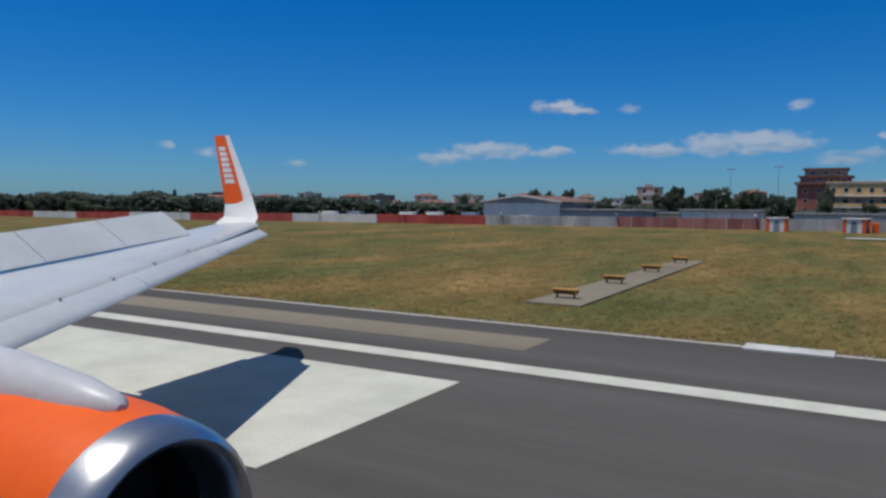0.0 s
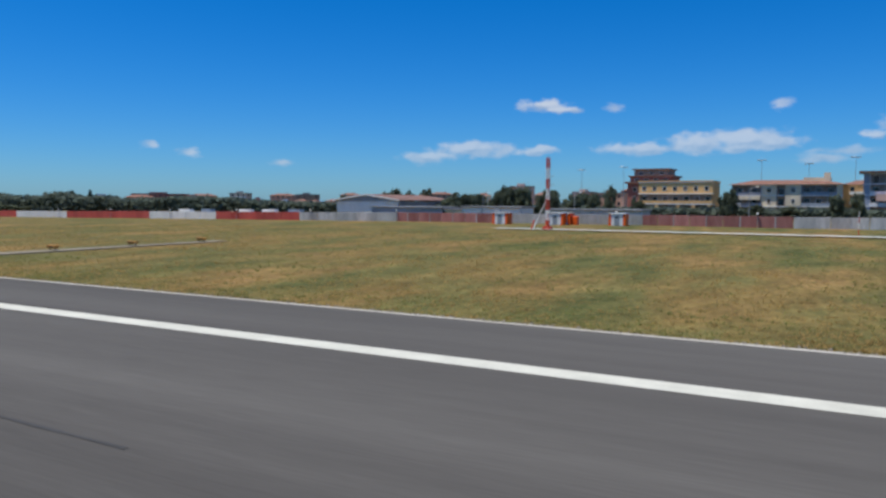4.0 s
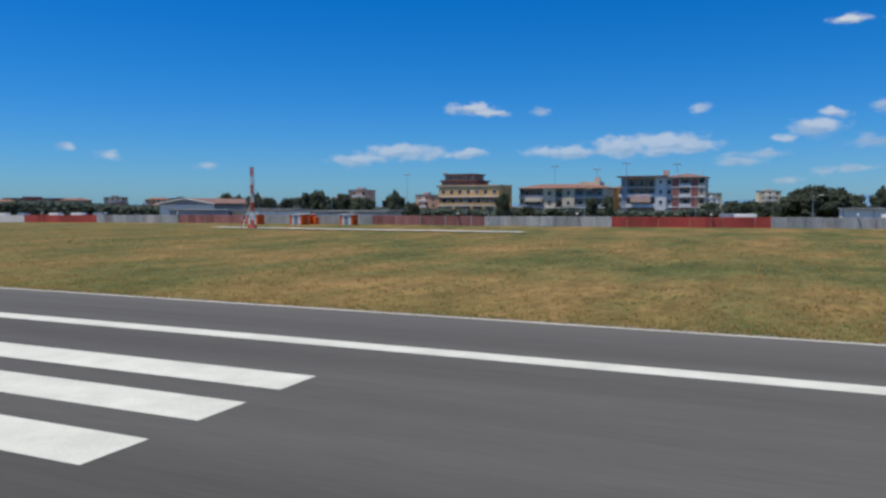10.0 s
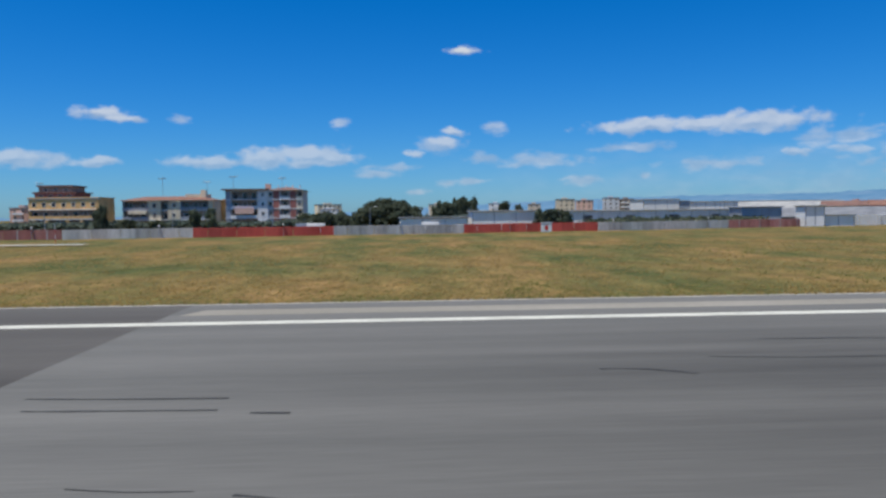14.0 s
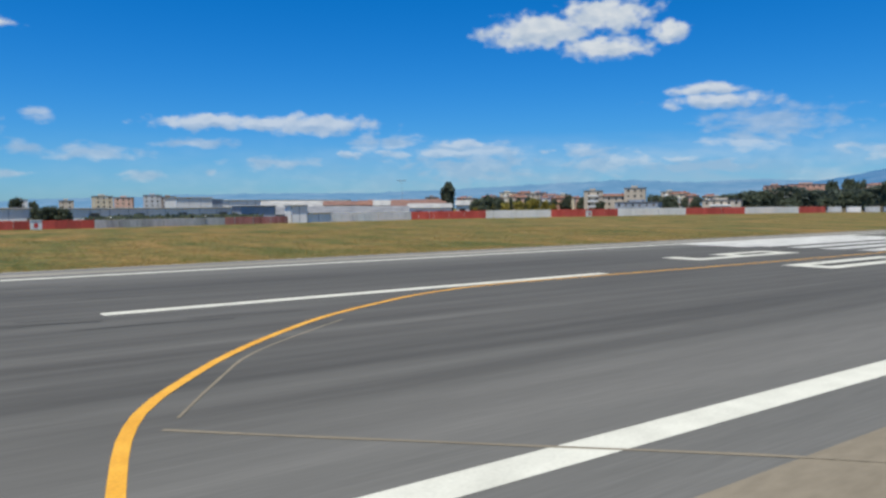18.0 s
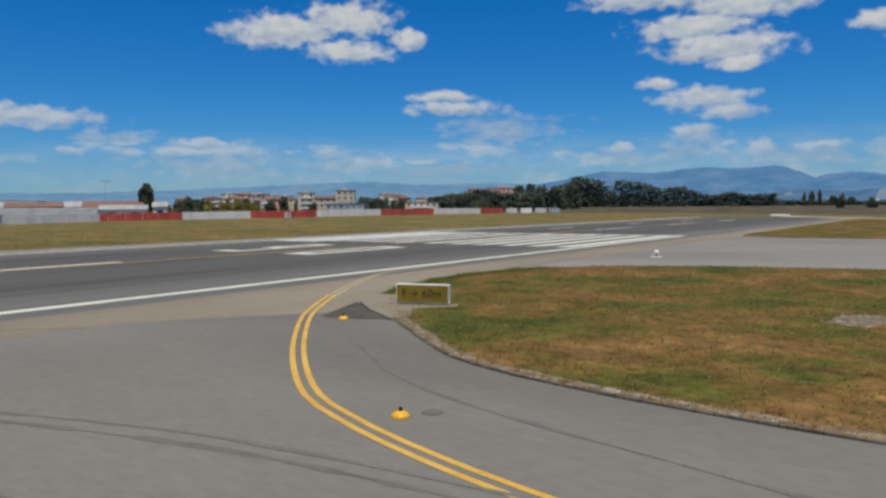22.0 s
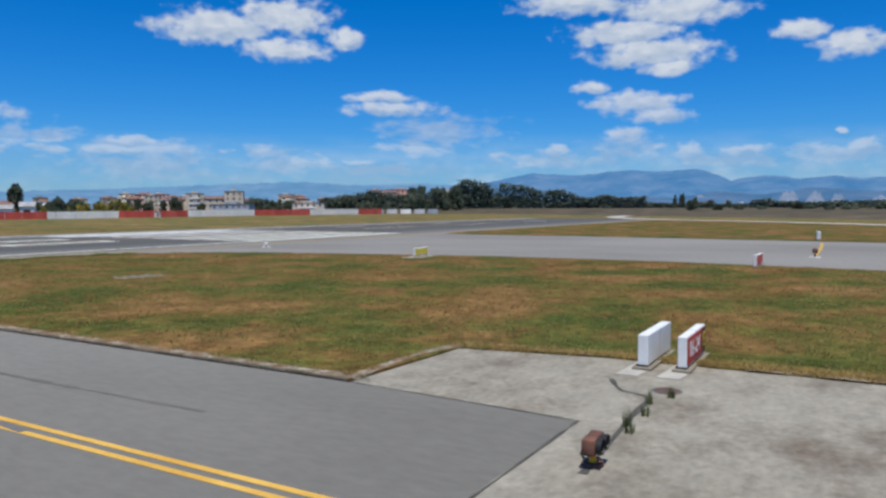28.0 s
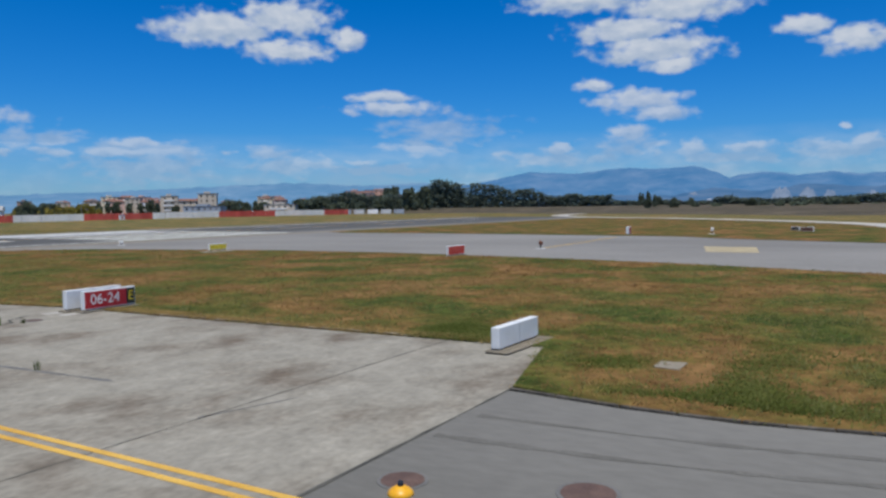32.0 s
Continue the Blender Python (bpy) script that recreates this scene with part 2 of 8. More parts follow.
# ---- materials ----
def material(name, colours, scale=1.0, rough=0.8, bump=0.15, fine=14.0, stretch=(1, 1, 1), metal=0.0, space="Position",
             spread=(0.36, 0.64), piece=0.0, grain=0.25, spec=0.4, coat=0.0, mottle=0.0):
    """Two or three base colours mixed by a broad noise, a fine grain on top, a little bump."""
    m = bpy.data.materials.new(name)
    m.use_nodes = True
    nt = m.node_tree
    n, l = nt.nodes, nt.links
    b = n["Principled BSDF"]
    b.inputs["Roughness"].default_value, b.inputs["Metallic"].default_value = rough, metal
    b.inputs["Specular IOR Level"].default_value = spec
    b.inputs["Coat Weight"].default_value = coat
    if space == "Position":
        src = n.new("ShaderNodeNewGeometry").outputs["Position"]
    else:
        src = n.new("ShaderNodeTexCoord").outputs["Object"]
    mp = n.new("ShaderNodeMapping")
    mp.inputs["Scale"].default_value = stretch
    l.new(src, mp.inputs["Vector"])

    def noise_at(s, detail):
        t = n.new("ShaderNodeTexNoise")
        t.inputs["Scale"].default_value, t.inputs["Detail"].default_value = s, detail
        t.inputs["Roughness"].default_value = 0.6
        l.new(mp.outputs[0], t.inputs["Vector"])
        return t.outputs["Fac"]

    broad = noise_at(scale, 5.0)
    ramp = n.new("ShaderNodeValToRGB")
    ramp.color_ramp.elements[0].position, ramp.color_ramp.elements[1].position = spread
    ramp.color_ramp.elements[0].color = (*colours[0], 1)
    ramp.color_ramp.elements[1].color = (*colours[-1], 1)
    for i, c in enumerate(colours[1:-1]):
        e = ramp.color_ramp.elements.new(spread[0] + (spread[1] - spread[0]) * (i + 1) / (len(colours) - 1))
        e.color = (*c, 1)
    l.new(broad, ramp.inputs[0])
    small = noise_at(scale * fine, 3.0)
    val = n.new("ShaderNodeMapRange")
    val.inputs[1].default_value, val.inputs[2].default_value = 0.25, 0.75
    val.inputs[3].default_value, val.inputs[4].default_value = 1.0 - grain, 1.0 + grain
    l.new(small, val.inputs[0])
    hsv = n.new("ShaderNodeHueSaturation")
    l.new(ramp.outputs[0], hsv.inputs["Color"])
    level = val.outputs[0]
    if piece:
        info = n.new("ShaderNodeObjectInfo")
        pr = n.new("ShaderNodeMapRange")
        pr.inputs[3].default_value, pr.inputs[4].default_value = 1.0 - piece, 1.0 + piece
        l.new(info.outputs["Random"], pr.inputs[0])
        mul = n.new("ShaderNodeMath")
        mul.operation = "MULTIPLY"
        l.new(level, mul.inputs[0])
        l.new(pr.outputs[0], mul.inputs[1])
        level = mul.outputs[0]
    if mottle:
        mid = n.new("ShaderNodeMapRange")
        mid.inputs[1].default_value, mid.inputs[2].default_value = 0.3, 0.7
        mid.inputs[3].default_value, mid.inputs[4].default_value = 1.0 - mottle, 1.0 + mottle
        l.new(noise_at(scale * 3.7, 4.0), mid.inputs[0])
        mul2 = n.new("ShaderNodeMath")
        mul2.operation = "MULTIPLY"
        l.new(level, mul2.inputs[0])
        l.new(mid.outputs[0], mul2.inputs[1])
        level = mul2.outputs[0]
    l.new(level, hsv.inputs["Value"])
    l.new(hsv.outputs[0], b.inputs["Base Color"])
    if bump:
        bp = n.new("ShaderNodeBump")
        bp.inputs["Strength"].default_value, bp.inputs["Distance"].default_value = bump, 0.05
        l.new(small, bp.inputs["Height"])
        l.new(bp.outputs[0], b.inputs["Normal"])
    return m


M = {}
M["grass"] = material("dry_grass", ((0.072, 0.084, 0.030), (0.120, 0.112, 0.042), (0.172, 0.125, 0.047), (0.235, 0.153, 0.063)), 0.11, 0.95, 0.2, 22.0, (1.1, 0.42, 1), spread=(0.34, 0.66), grain=0.4, mottle=0.3, spec=0.05)
M["island"] = material("island_grass", ((0.048, 0.064, 0.014), (0.092, 0.086, 0.021), (0.142, 0.086, 0.029), (0.185, 0.106, 0.041)), 0.18, 0.95, 0.2, 14.0, (1.0, 0.9, 1), spread=(0.39, 0.60), grain=0.45, mottle=0.38, spec=0.05)
M["asphalt"] = material("runway_asphalt", ((0.080, 0.076, 0.071), (0.112, 0.107, 0.100)), 0.09, 0.9, 0.12, 60.0, (0.12, 2.6, 1), grain=0.12, spec=0.15)
M["asphalt_new"] = material("grey_asphalt", ((0.122, 0.122, 0.116), (0.172, 0.170, 0.160)), 0.09, 0.9, 0.12, 60.0, (0.10, 2.4, 1), grain=0.12, spec=0.15)
M["taxi"] = material("taxiway_asphalt", ((0.145, 0.140, 0.126), (0.188, 0.182, 0.165)), 0.06, 0.92, 0.10, 60.0, (1.3, 0.5, 1), grain=0.10, spec=0.12)
M["taxi_far"] = material("far_taxiway", ((0.185, 0.178, 0.165), (0.235, 0.226, 0.21)), 0.05, 0.92, 0.1, 60.0, (1, 0.6, 1), grain=0.10, spec=0.12)
M["track"] = material("tyre_track", ((0.12, 0.117, 0.11), (0.16, 0.155, 0.145)), 0.6, 0.88, 0.1, 20.0, grain=0.2)
M["beige"] = material("shoulder_concrete", ((0.19, 0.165, 0.125), (0.25, 0.22, 0.17)), 0.07, 0.92, 0.1, 40.0, (0.5, 1.6, 1), grain=0.12, spec=0.12)
M["strip"] = material("pale_shoulder_strip", ((0.25, 0.235, 0.20), (0.33, 0.31, 0.27)), 0.1, 0.92, 0.1, 40.0, (0.5, 1.6, 1), grain=0.12, spec=0.12)
M["slab"] = material("pad_concrete", ((0.145, 0.118, 0.090), (0.205, 0.182, 0.146), (0.25, 0.230, 0.188), (0.275, 0.256, 0.212)), 0.34, 0.92, 0.12, 16.0, (0.8, 1, 1), grain=0.18, spec=0.12, spread=(0.33, 0.57), mottle=0.16)
M["white"] = material("white_marking", ((0.50, 0.50, 0.44), (0.60, 0.60, 0.53)), 0.6, 0.8, 0.05, 20.0, grain=0.08, spec=0.15)
M["white_worn"] = material("worn_white_marking", ((0.36, 0.36, 0.34), (0.60, 0.60, 0.57)), 0.5, 0.75, 0.1, 20.0, grain=0.14)
M["yellow_side"] = material("side_stripe_yellow", ((0.55, 0.31, 0.045), (0.66, 0.41, 0.08)), 0.7, 0.7, 0.1, 20.0, grain=0.14)
M["yellow"] = material("yellow_marking", ((0.60, 0.29, 0.025), (0.72, 0.38, 0.045)), 0.7, 0.7, 0.1, 20.0, grain=0.14)
M["yellow_worn"] = material("worn_yellow_marking", ((0.36, 0.24, 0.06), (0.52, 0.34, 0.08)), 0.7, 0.75, 0.1, 20.0, grain=0.16)
M["rubber"] = material("rubber_skid", ((0.03, 0.03, 0.03), (0.055, 0.054, 0.052)), 0.5, 0.8, 0.1, 20.0, (0.3, 2, 1), grain=0.2)
M["crack"] = material("joint_filler", ((0.05, 0.048, 0.04), (0.09, 0.085, 0.07)), 1.5, 0.95, 0.1)
M["wall_red"] = material("red_wall_paint", ((0.44, 0.065, 0.05), (0.56, 0.10, 0.075)), 0.25, 0.85, 0.15, 9.0, (1, 1, 0.25), piece=0.14, grain=0.14)
M["wall_faded"] = material("faded_red_wall_paint", ((0.30, 0.11, 0.095), (0.42, 0.19, 0.165)), 0.4, 0.88, 0.15, 7.0, (1, 1, 0.2), piece=0.22, grain=0.2)
M["wall_grey"] = material("weathered_concrete_wall", ((0.34, 0.34, 0.33), (0.52, 0.51, 0.49)), 0.35, 0.88, 0.2, 7.0, (1, 1, 0.2), piece=0.16, grain=0.2)
M["wall_white"] = material("white_wall_paint", ((0.70, 0.68, 0.63), (0.80, 0.78, 0.73)), 0.3, 0.85, 0.1, 7.0, (1, 1, 0.3), piece=0.06, grain=0.1)
M["red"] = material("red_paint", ((0.52, 0.05, 0.03), (0.62, 0.08, 0.04)), 0.8, 0.5, 0.05, grain=0.08, space="Object")
M["red_sign"] = material("red_sign_face", ((0.40, 0.022, 0.03), (0.46, 0.03, 0.035)), 0.8, 0.4, 0.02, grain=0.06, space="Object")
M["orange"] = material("orange_paint", ((0.82, 0.115, 0.012), (0.88, 0.14, 0.016)), 0.8, 0.45, 0.03, grain=0.05, space="Object", coat=0.0, spec=0.25)
M["white_paint"] = material("white_paint", ((0.70, 0.70, 0.68), (0.80, 0.80, 0.78)), 0.8, 0.45, 0.05, grain=0.05, space="Object")
M["black"] = material("black_plastic", ((0.012, 0.012, 0.012), (0.03, 0.03, 0.03)), 2.0, 0.5, 0.05, space="Object")
# Shade on the distance sign's face is put into this dark yellow.
M["sign_yellow_shaded"] = material("shaded_yellow_sign_face", ((0.22, 0.15, 0.012), (0.28, 0.195, 0.02)), 0.8, 0.4, 0.02, grain=0.06, space="Object")
M["lamp_yellow"] = material("yellow_enamel", ((0.75, 0.36, 0.015), (0.82, 0.42, 0.02)), 1.5, 0.4, 0.05, grain=0.1, space="Object")
M["rust"] = material("rusty_brown_housing", ((0.10, 0.045, 0.03), (0.19, 0.085, 0.055)), 3.0, 0.75, 0.2, space="Object")
M["metal"] = material("galvanised_steel", ((0.34, 0.35, 0.36), (0.46, 0.47, 0.48)), 1.2, 0.45, 0.05, metal=0.7, space="Object", grain=0.08)
M["lip"] = material("polished_inlet_lip", ((0.55, 0.56, 0.58), (0.66, 0.67, 0.69)), 1.2, 0.28, 0.02, metal=0.95, space="Object", grain=0.04)
M["dark_metal"] = material("dark_fan_metal", ((0.015, 0.015, 0.018), (0.03, 0.03, 0.034)), 1.2, 0.5, 0.02, metal=0.3, space="Object")
M["wing"] = material("grey_wing_paint", ((0.48, 0.51, 0.53), (0.56, 0.59, 0.61)), 0.5, 0.4, 0.02, grain=0.05, space="Object", coat=0.2)
M["pylon"] = material("grey_pylon_paint", ((0.50, 0.51, 0.54), (0.60, 0.61, 0.64)), 0.8, 0.4, 0.02, grain=0.06, space="Object")
M["tyre"] = material("tyre_rubber", ((0.02, 0.02, 0.02), (0.035, 0.035, 0.035)), 2.0, 0.9, 0.1, space="Object")
M["bark"] = material("bark", ((0.06, 0.045, 0.03), (0.12, 0.09, 0.06)), 2.0, 0.95, 0.5, space="Object", stretch=(1, 1, 0.2))
M["leaf"] = material("dark_green_leaves", ((0.11, 0.135, 0.092), (0.155, 0.182, 0.125)), 0.35, 0.9, 0.0, 5.0, space="Object", piece=0.3, grain=0.35, spec=0.1)
M["leaf_light"] = material("light_green_leaves", ((0.10, 0.135, 0.045), (0.15, 0.18, 0.065)), 0.35, 0.9, 0.0, 5.0, space="Object", piece=0.3, grain=0.35, spec=0.1)
M["leaf_gold"] = material("yellow_green_leaves", ((0.28, 0.25, 0.06), (0.40, 0.34, 0.095)), 0.35, 0.9, 0.0, 5.0, space="Object", piece=0.25, grain=0.3, spec=0.1)
M["tile"] = material("terracotta_roof_tile", ((0.18, 0.095, 0.07), (0.265, 0.14, 0.105)), 0.5, 0.9, 0.3, 8.0, (1, 1, 1), grain=0.2, space="Object")
M["roof_grey"] = material("grey_roof_sheet", ((0.15, 0.16, 0.18), (0.24, 0.25, 0.27)), 0.3, 0.7, 0.2, 9.0, grain=0.12, space="Object")
M["pale_road"] = material("pale_concrete_road", ((0.36, 0.34, 0.30), (0.46, 0.44, 0.40)), 0.2, 0.95, 0.1, grain=0.12, spec=0.1)
M["roof_pale"] = material("off_white_roof_sheet", ((0.26, 0.265, 0.27), (0.42, 0.42, 0.41)), 0.3, 0.8, 0.2, 9.0, grain=0.14, space="Object")
M["roof_brown"] = material("brown_roof_sheet", ((0.16, 0.09, 0.075), (0.24, 0.14, 0.11)), 0.3, 0.8, 0.2, 9.0, grain=0.15, space="Object")
M["glass"] = material("dark_window_glass", ((0.015, 0.018, 0.022), (0.04, 0.045, 0.05)), 0.5, 0.15, 0.0, grain=0.1, space="Object", spec=0.6)
M["shutter"] = material("window_shutter", ((0.12, 0.10, 0.085), (0.20, 0.17, 0.14)), 1.0, 0.7, 0.1, 12.0, (1, 1, 4), piece=0.3, space="Object")


def rubbered(m, middle, half, depth, x0, x1):
    """Rubber laid down along the runway's middle: long dark streaks that thin out to both sides."""
    n, l = m.node_tree.nodes, m.node_tree.links
    b = n["Principled BSDF"]
    pos = n.new("ShaderNodeNewGeometry").outputs["Position"]
    sep_y = n.new("ShaderNodeSeparateXYZ")
    l.new(pos, sep_y.inputs[0])
    off = n.new("ShaderNodeMath")
    off.operation = "SUBTRACT"
    l.new(sep_y.outputs[1], off.inputs[0])
    off.inputs[1].default_value = middle
    away = n.new("ShaderNodeMath")
    away.operation = "ABSOLUTE"
    l.new(off.outputs[0], away.inputs[0])
    band = n.new("ShaderNodeMapRange")
    band.interpolation_type = "SMOOTHSTEP"
    band.inputs[1].default_value, band.inputs[2].default_value, band.inputs[3].default_value, band.inputs[4].default_value = half * 0.45, half, 1.0, 0.0
    l.new(away.outputs[0], band.inputs[0])
    mp = n.new("ShaderNodeMapping")
    mp.inputs["Scale"].default_value = (0.035, 0.8, 1.0)
    l.new(pos, mp.inputs["Vector"])
    t = n.new("ShaderNodeTexNoise")
    t.inputs["Scale"].default_value, t.inputs["Detail"].default_value, t.inputs["Roughness"].default_value = 1.0, 6.0, 0.7
    l.new(mp.outputs[0], t.inputs["Vector"])
    streak = n.new("ShaderNodeMapRange")
    streak.inputs[1].default_value, streak.inputs[2].default_value, streak.inputs[3].default_value, streak.inputs[4].default_value = 0.3, 0.68, 0.3, depth
    l.new(t.outputs["Fac"], streak.inputs[0])
    amount = n.new("ShaderNodeMath")
    amount.operation = "MULTIPLY"
    l.new(band.outputs[0], amount.inputs[0])
    l.new(streak.outputs[0], amount.inputs[1])
    mix = n.new("ShaderNodeMix")
    mix.data_type = "RGBA"
    start = n.new("ShaderNodeMapRange")
    start.inputs[1].default_value, start.inputs[2].default_value = x0, x1
    l.new(sep_y.outputs[0], start.inputs[0])
    laid = n.new("ShaderNodeMath")
    laid.operation = "MULTIPLY"
    l.new(amount.outputs[0], laid.inputs[0])
    l.new(start.outputs[0], laid.inputs[1])
    l.new(laid.outputs[0], mix.inputs[0])
    l.new(b.inputs["Base Color"].links[0].from_socket, mix.inputs[6])
    mix.inputs[7].default_value = (0.035, 0.034, 0.033, 1)
    l.new(mix.outputs[2], b.inputs["Base Color"])


rubbered(M["asphalt_new"], -4.0, 27.0, 0.72, 103.0, 124.0)
rubbered(M["asphalt"], -3.0, 15.0, 0.35, -700.0, -600.0)


def leafy(m):
    """Lets part of the sunlight through thin leaves."""
    n, l = m.node_tree.nodes, m.node_tree.links
    b = n["Principled BSDF"]
    t = n.new("ShaderNodeBsdfTranslucent")
    l.new(b.inputs["Base Color"].links[0].from_socket, t.inputs["Color"])
    mix = n.new("ShaderNodeMixShader")
    mix.inputs[0].default_value = 0.5
    l.new(b.outputs[0], mix.inputs[1])
    l.new(t.outputs[0], mix.inputs[2])
    l.new(mix.outputs[0], n["Material Output"].inputs[0])


for key in ("leaf", "leaf_light", "leaf_gold"):
    leafy(M[key])


def plaster(name, rgb, vary=0.12):
    lo = tuple(max(0.0, c * (1 - vary)) for c in rgb)
    hi = tuple(min(1.0, c * (1 + vary)) for c in rgb)
    return material(name, (lo, hi), 0.35, 0.9, 0.12, 10.0, (1, 1, 0.4), grain=0.1, space="Object", piece=0.06)


P = {
    "ochre": plaster("ochre_plaster", (0.84, 0.51, 0.21)),
    "cream": plaster("cream_plaster", (0.76, 0.65, 0.47)),
    "white": plaster("white_plaster", (0.82, 0.81, 0.79), 0.05),
    "grey": plaster("grey_plaster", (0.56, 0.57, 0.58)),
    "pink": plaster("pink_plaster", (0.7, 0.46, 0.36)),
    "salmon": plaster("salmon_plaster", (0.68, 0.39, 0.28)),
    "brick": plaster("brick_red_plaster", (0.36, 0.14, 0.115)),
    "brown": plaster("brown_plaster", (0.32, 0.25, 0.2)),
    "tan": plaster("tan_cladding", (0.58, 0.5, 0.4)),
    "pale": plaster("pale_cladding", (0.8, 0.8, 0.79), 0.06),
    "blue_grey": plaster("blue_grey_cladding", (0.33, 0.37, 0.43)),
}


# ---- mesh helpers ----
def box(bm, x0, x1, y0, y1, z0, z1, m=None):
    v = [bm.verts.new(q) for q in ((x0, y0, z0), (x1, y0, z0), (x1, y1, z0), (x0, y1, z0), (x0, y0, z1), (x1, y0, z1), (x1, y1, z1), (x0, y1, z1))]
    if m is not None:
        for q in v:
            q.co = m @ q.co
    for f in ((3, 2, 1, 0), (4, 5, 6, 7), (0, 1, 5, 4), (1, 2, 6, 5), (2, 3, 7, 6), (3, 0, 4, 7)):
        bm.faces.new([v[i] for i in f])
    return bm


def bevelled(bm, w, seg=2):
    bmesh.ops.bevel(bm, geom=bm.edges[:], offset=w, segments=seg, affect="EDGES", profile=0.5)
    return bm


def cone(bm, r0, r1, z0, z1, seg=16, m=None, caps=True):
    t = pose(0, 0, (z0 + z1) / 2)
    if m is not None:
        t = m @ t
    bmesh.ops.create_cone(bm, cap_ends=caps, segments=seg, radius1=r0, radius2=r1, depth=z1 - z0, matrix=t)
    return bm


def tube(bm, a, b, r, seg=8, r2=None):
    a, b = Vector(a), Vector(b)
    q = (b - a).to_track_quat("Z", "Y").to_matrix().to_4x4()
    return cone(bm, r, r if r2 is None else r2, 0, (b - a).length, seg, Matrix.Translation(a) @ q)


def rings(bm, profile, seg=32, axis=None, ends=(True, True)):
    """A surface of revolution about x: profile rows of (x, radius)."""
    rows = []
    for x, r in profile:
        rows.append([bm.verts.new((x, r * math.cos(2 * math.pi * i / seg), r * math.sin(2 * math.pi * i / seg))) for i in range(seg)])
    for p, q in zip(rows, rows[1:]):
        for i in range(seg):
            bm.faces.new((p[i], p[(i + 1) % seg], q[(i + 1) % seg], q[i]))
    if ends[0]:
        bm.faces.new(rows[0])
    if ends[1]:
        bm.faces.new(rows[-1][::-1])
    if axis is not None:
        bmesh.ops.transform(bm, matrix=axis, verts=bm.verts[:])
    return bm


def mesh_of(name, bm, mat, smooth=False):
    bmesh.ops.recalc_face_normals(bm, faces=bm.faces[:])
    me = bpy.data.meshes.new(name)
    bm.to_mesh(me)
    bm.free()
    for mm in mat if isinstance(mat, (list, tuple)) else (mat,):
        me.materials.append(mm)
    if smooth:
        me.polygons.foreach_set("use_smooth", [True] * len(me.polygons))
        if smooth != "all":
            me.set_sharp_from_angle(angle=radians(40))
    return me


def part(name, bm, mat, parent, label="", smooth=False, at=None):
    ob = new(name, mesh_of(name, bm, mat, smooth) if isinstance(bm, bmesh.types.BMesh) else bm)
    ob.parent = parent
    if at is not None:
        ob.matrix_basis = at
    return tagged(ob, label)


def thing(name, label, category, at=None, group="", kind=""):
    ob = new(name)
    ob.empty_display_size = 0.2
    if at is not None:
        ob.matrix_basis = at
    return tagged(ob, label, category, group, kind)


def sheet(name, points, z, mat, label, category="ground", parent=None, thick=0.0):
    """A flat polygon with a slight edge, as ground or marking."""
    bm = bmesh.new()
    top = [bm.verts.new((x, y, z)) for x, y in points]
    f = bm.faces.new(top)
    if f.normal.z < 0 or f.calc_area() == 0:
        f.normal_update()
    f.normal_update()
    if f.normal.z < 0:
        f.normal_flip()
    if thick:
        low = [bm.verts.new((x, y, z - thick)) for x, y in points]
        for i in range(len(points)):
            j = (i + 1) % len(points)
            bm.faces.new((top[i], top[j], low[j], low[i]))
    bmesh.ops.triangulate(bm, faces=[q for q in bm.faces if len(q.verts) > 4])
    me = bpy.data.meshes.new(name)
    bm.to_mesh(me)
    bm.free()
    me.materials.append(mat)
    ob = new(name, me)
    if parent:
        ob.parent = parent
        return tagged(ob, label)
    return tagged(ob, label, category, kind="structure")


def smooth_line(points, step=1.0):
    """Points along a smooth curve through the given plan points."""
    pts = [Vector((x, y)) for x, y in points]
    out = []
    for i in range(len(pts) - 1):
        p0, p1, p2, p3 = pts[max(i - 1, 0)], pts[i], pts[i + 1], pts[min(i + 2, len(pts) - 1)]
        n = max(2, int((p2 - p1).length / step))
        for k in range(n):
            u = k / n
            out.append(0.5 * ((2 * p1) + (p2 - p0) * u + (2 * p0 - 5 * p1 + 4 * p2 - p3) * u * u + (3 * p1 - p0 - 3 * p2 + p3) * u ** 3))
    out.append(pts[-1])
    return out


def ribbon(name, points, width, z, mat, label, category="marking", parent=None, step=1.0, offset=0.0, jitter=0.0):
    """A painted line along a curve of plan points."""
    c = smooth_line(points, step)
    bm = bmesh.new()
    prev = None
    for i, p in enumerate(c):
        d = (c[min(i + 1, len(c) - 1)] - c[max(i - 1, 0)]).normalized()
        s = Vector((-d.y, d.x))
        w = width / 2 * (1 + random.uniform(-jitter, jitter))
        a, b = p + s * (offset + w), p + s * (offset - w)
        row = (bm.verts.new((a.x, a.y, z)), bm.verts.new((b.x, b.y, z)))
        if prev:
            bm.faces.new((prev[0], prev[1], row[1], row[0]))
        prev = row
    me = bpy.data.meshes.new(name)
    bm.to_mesh(me)
    bm.free()
    me.materials.append(mat)
    ob = new(name, me)
    if parent:
        ob.parent = parent
        return tagged(ob, label)
    return tagged(ob, label, category, kind="structure")


# ---- the ground ----
# One sheet to the horizon, with a gentle roll in the grass far from the pavement.
bm = bmesh.new()
xs = [-4600, -2500, -1200, -600] + list(range(-400, 620, 20)) + [800, 1200, 2000, 3000, 4600]
ys = [-4600, -2500, -1200, -500, -300] + list(range(-200, 24, 25)) + [24.8] + list(range(30, 260, 10)) + [300, 400, 600, 1000, 2000, 3000, 4600]


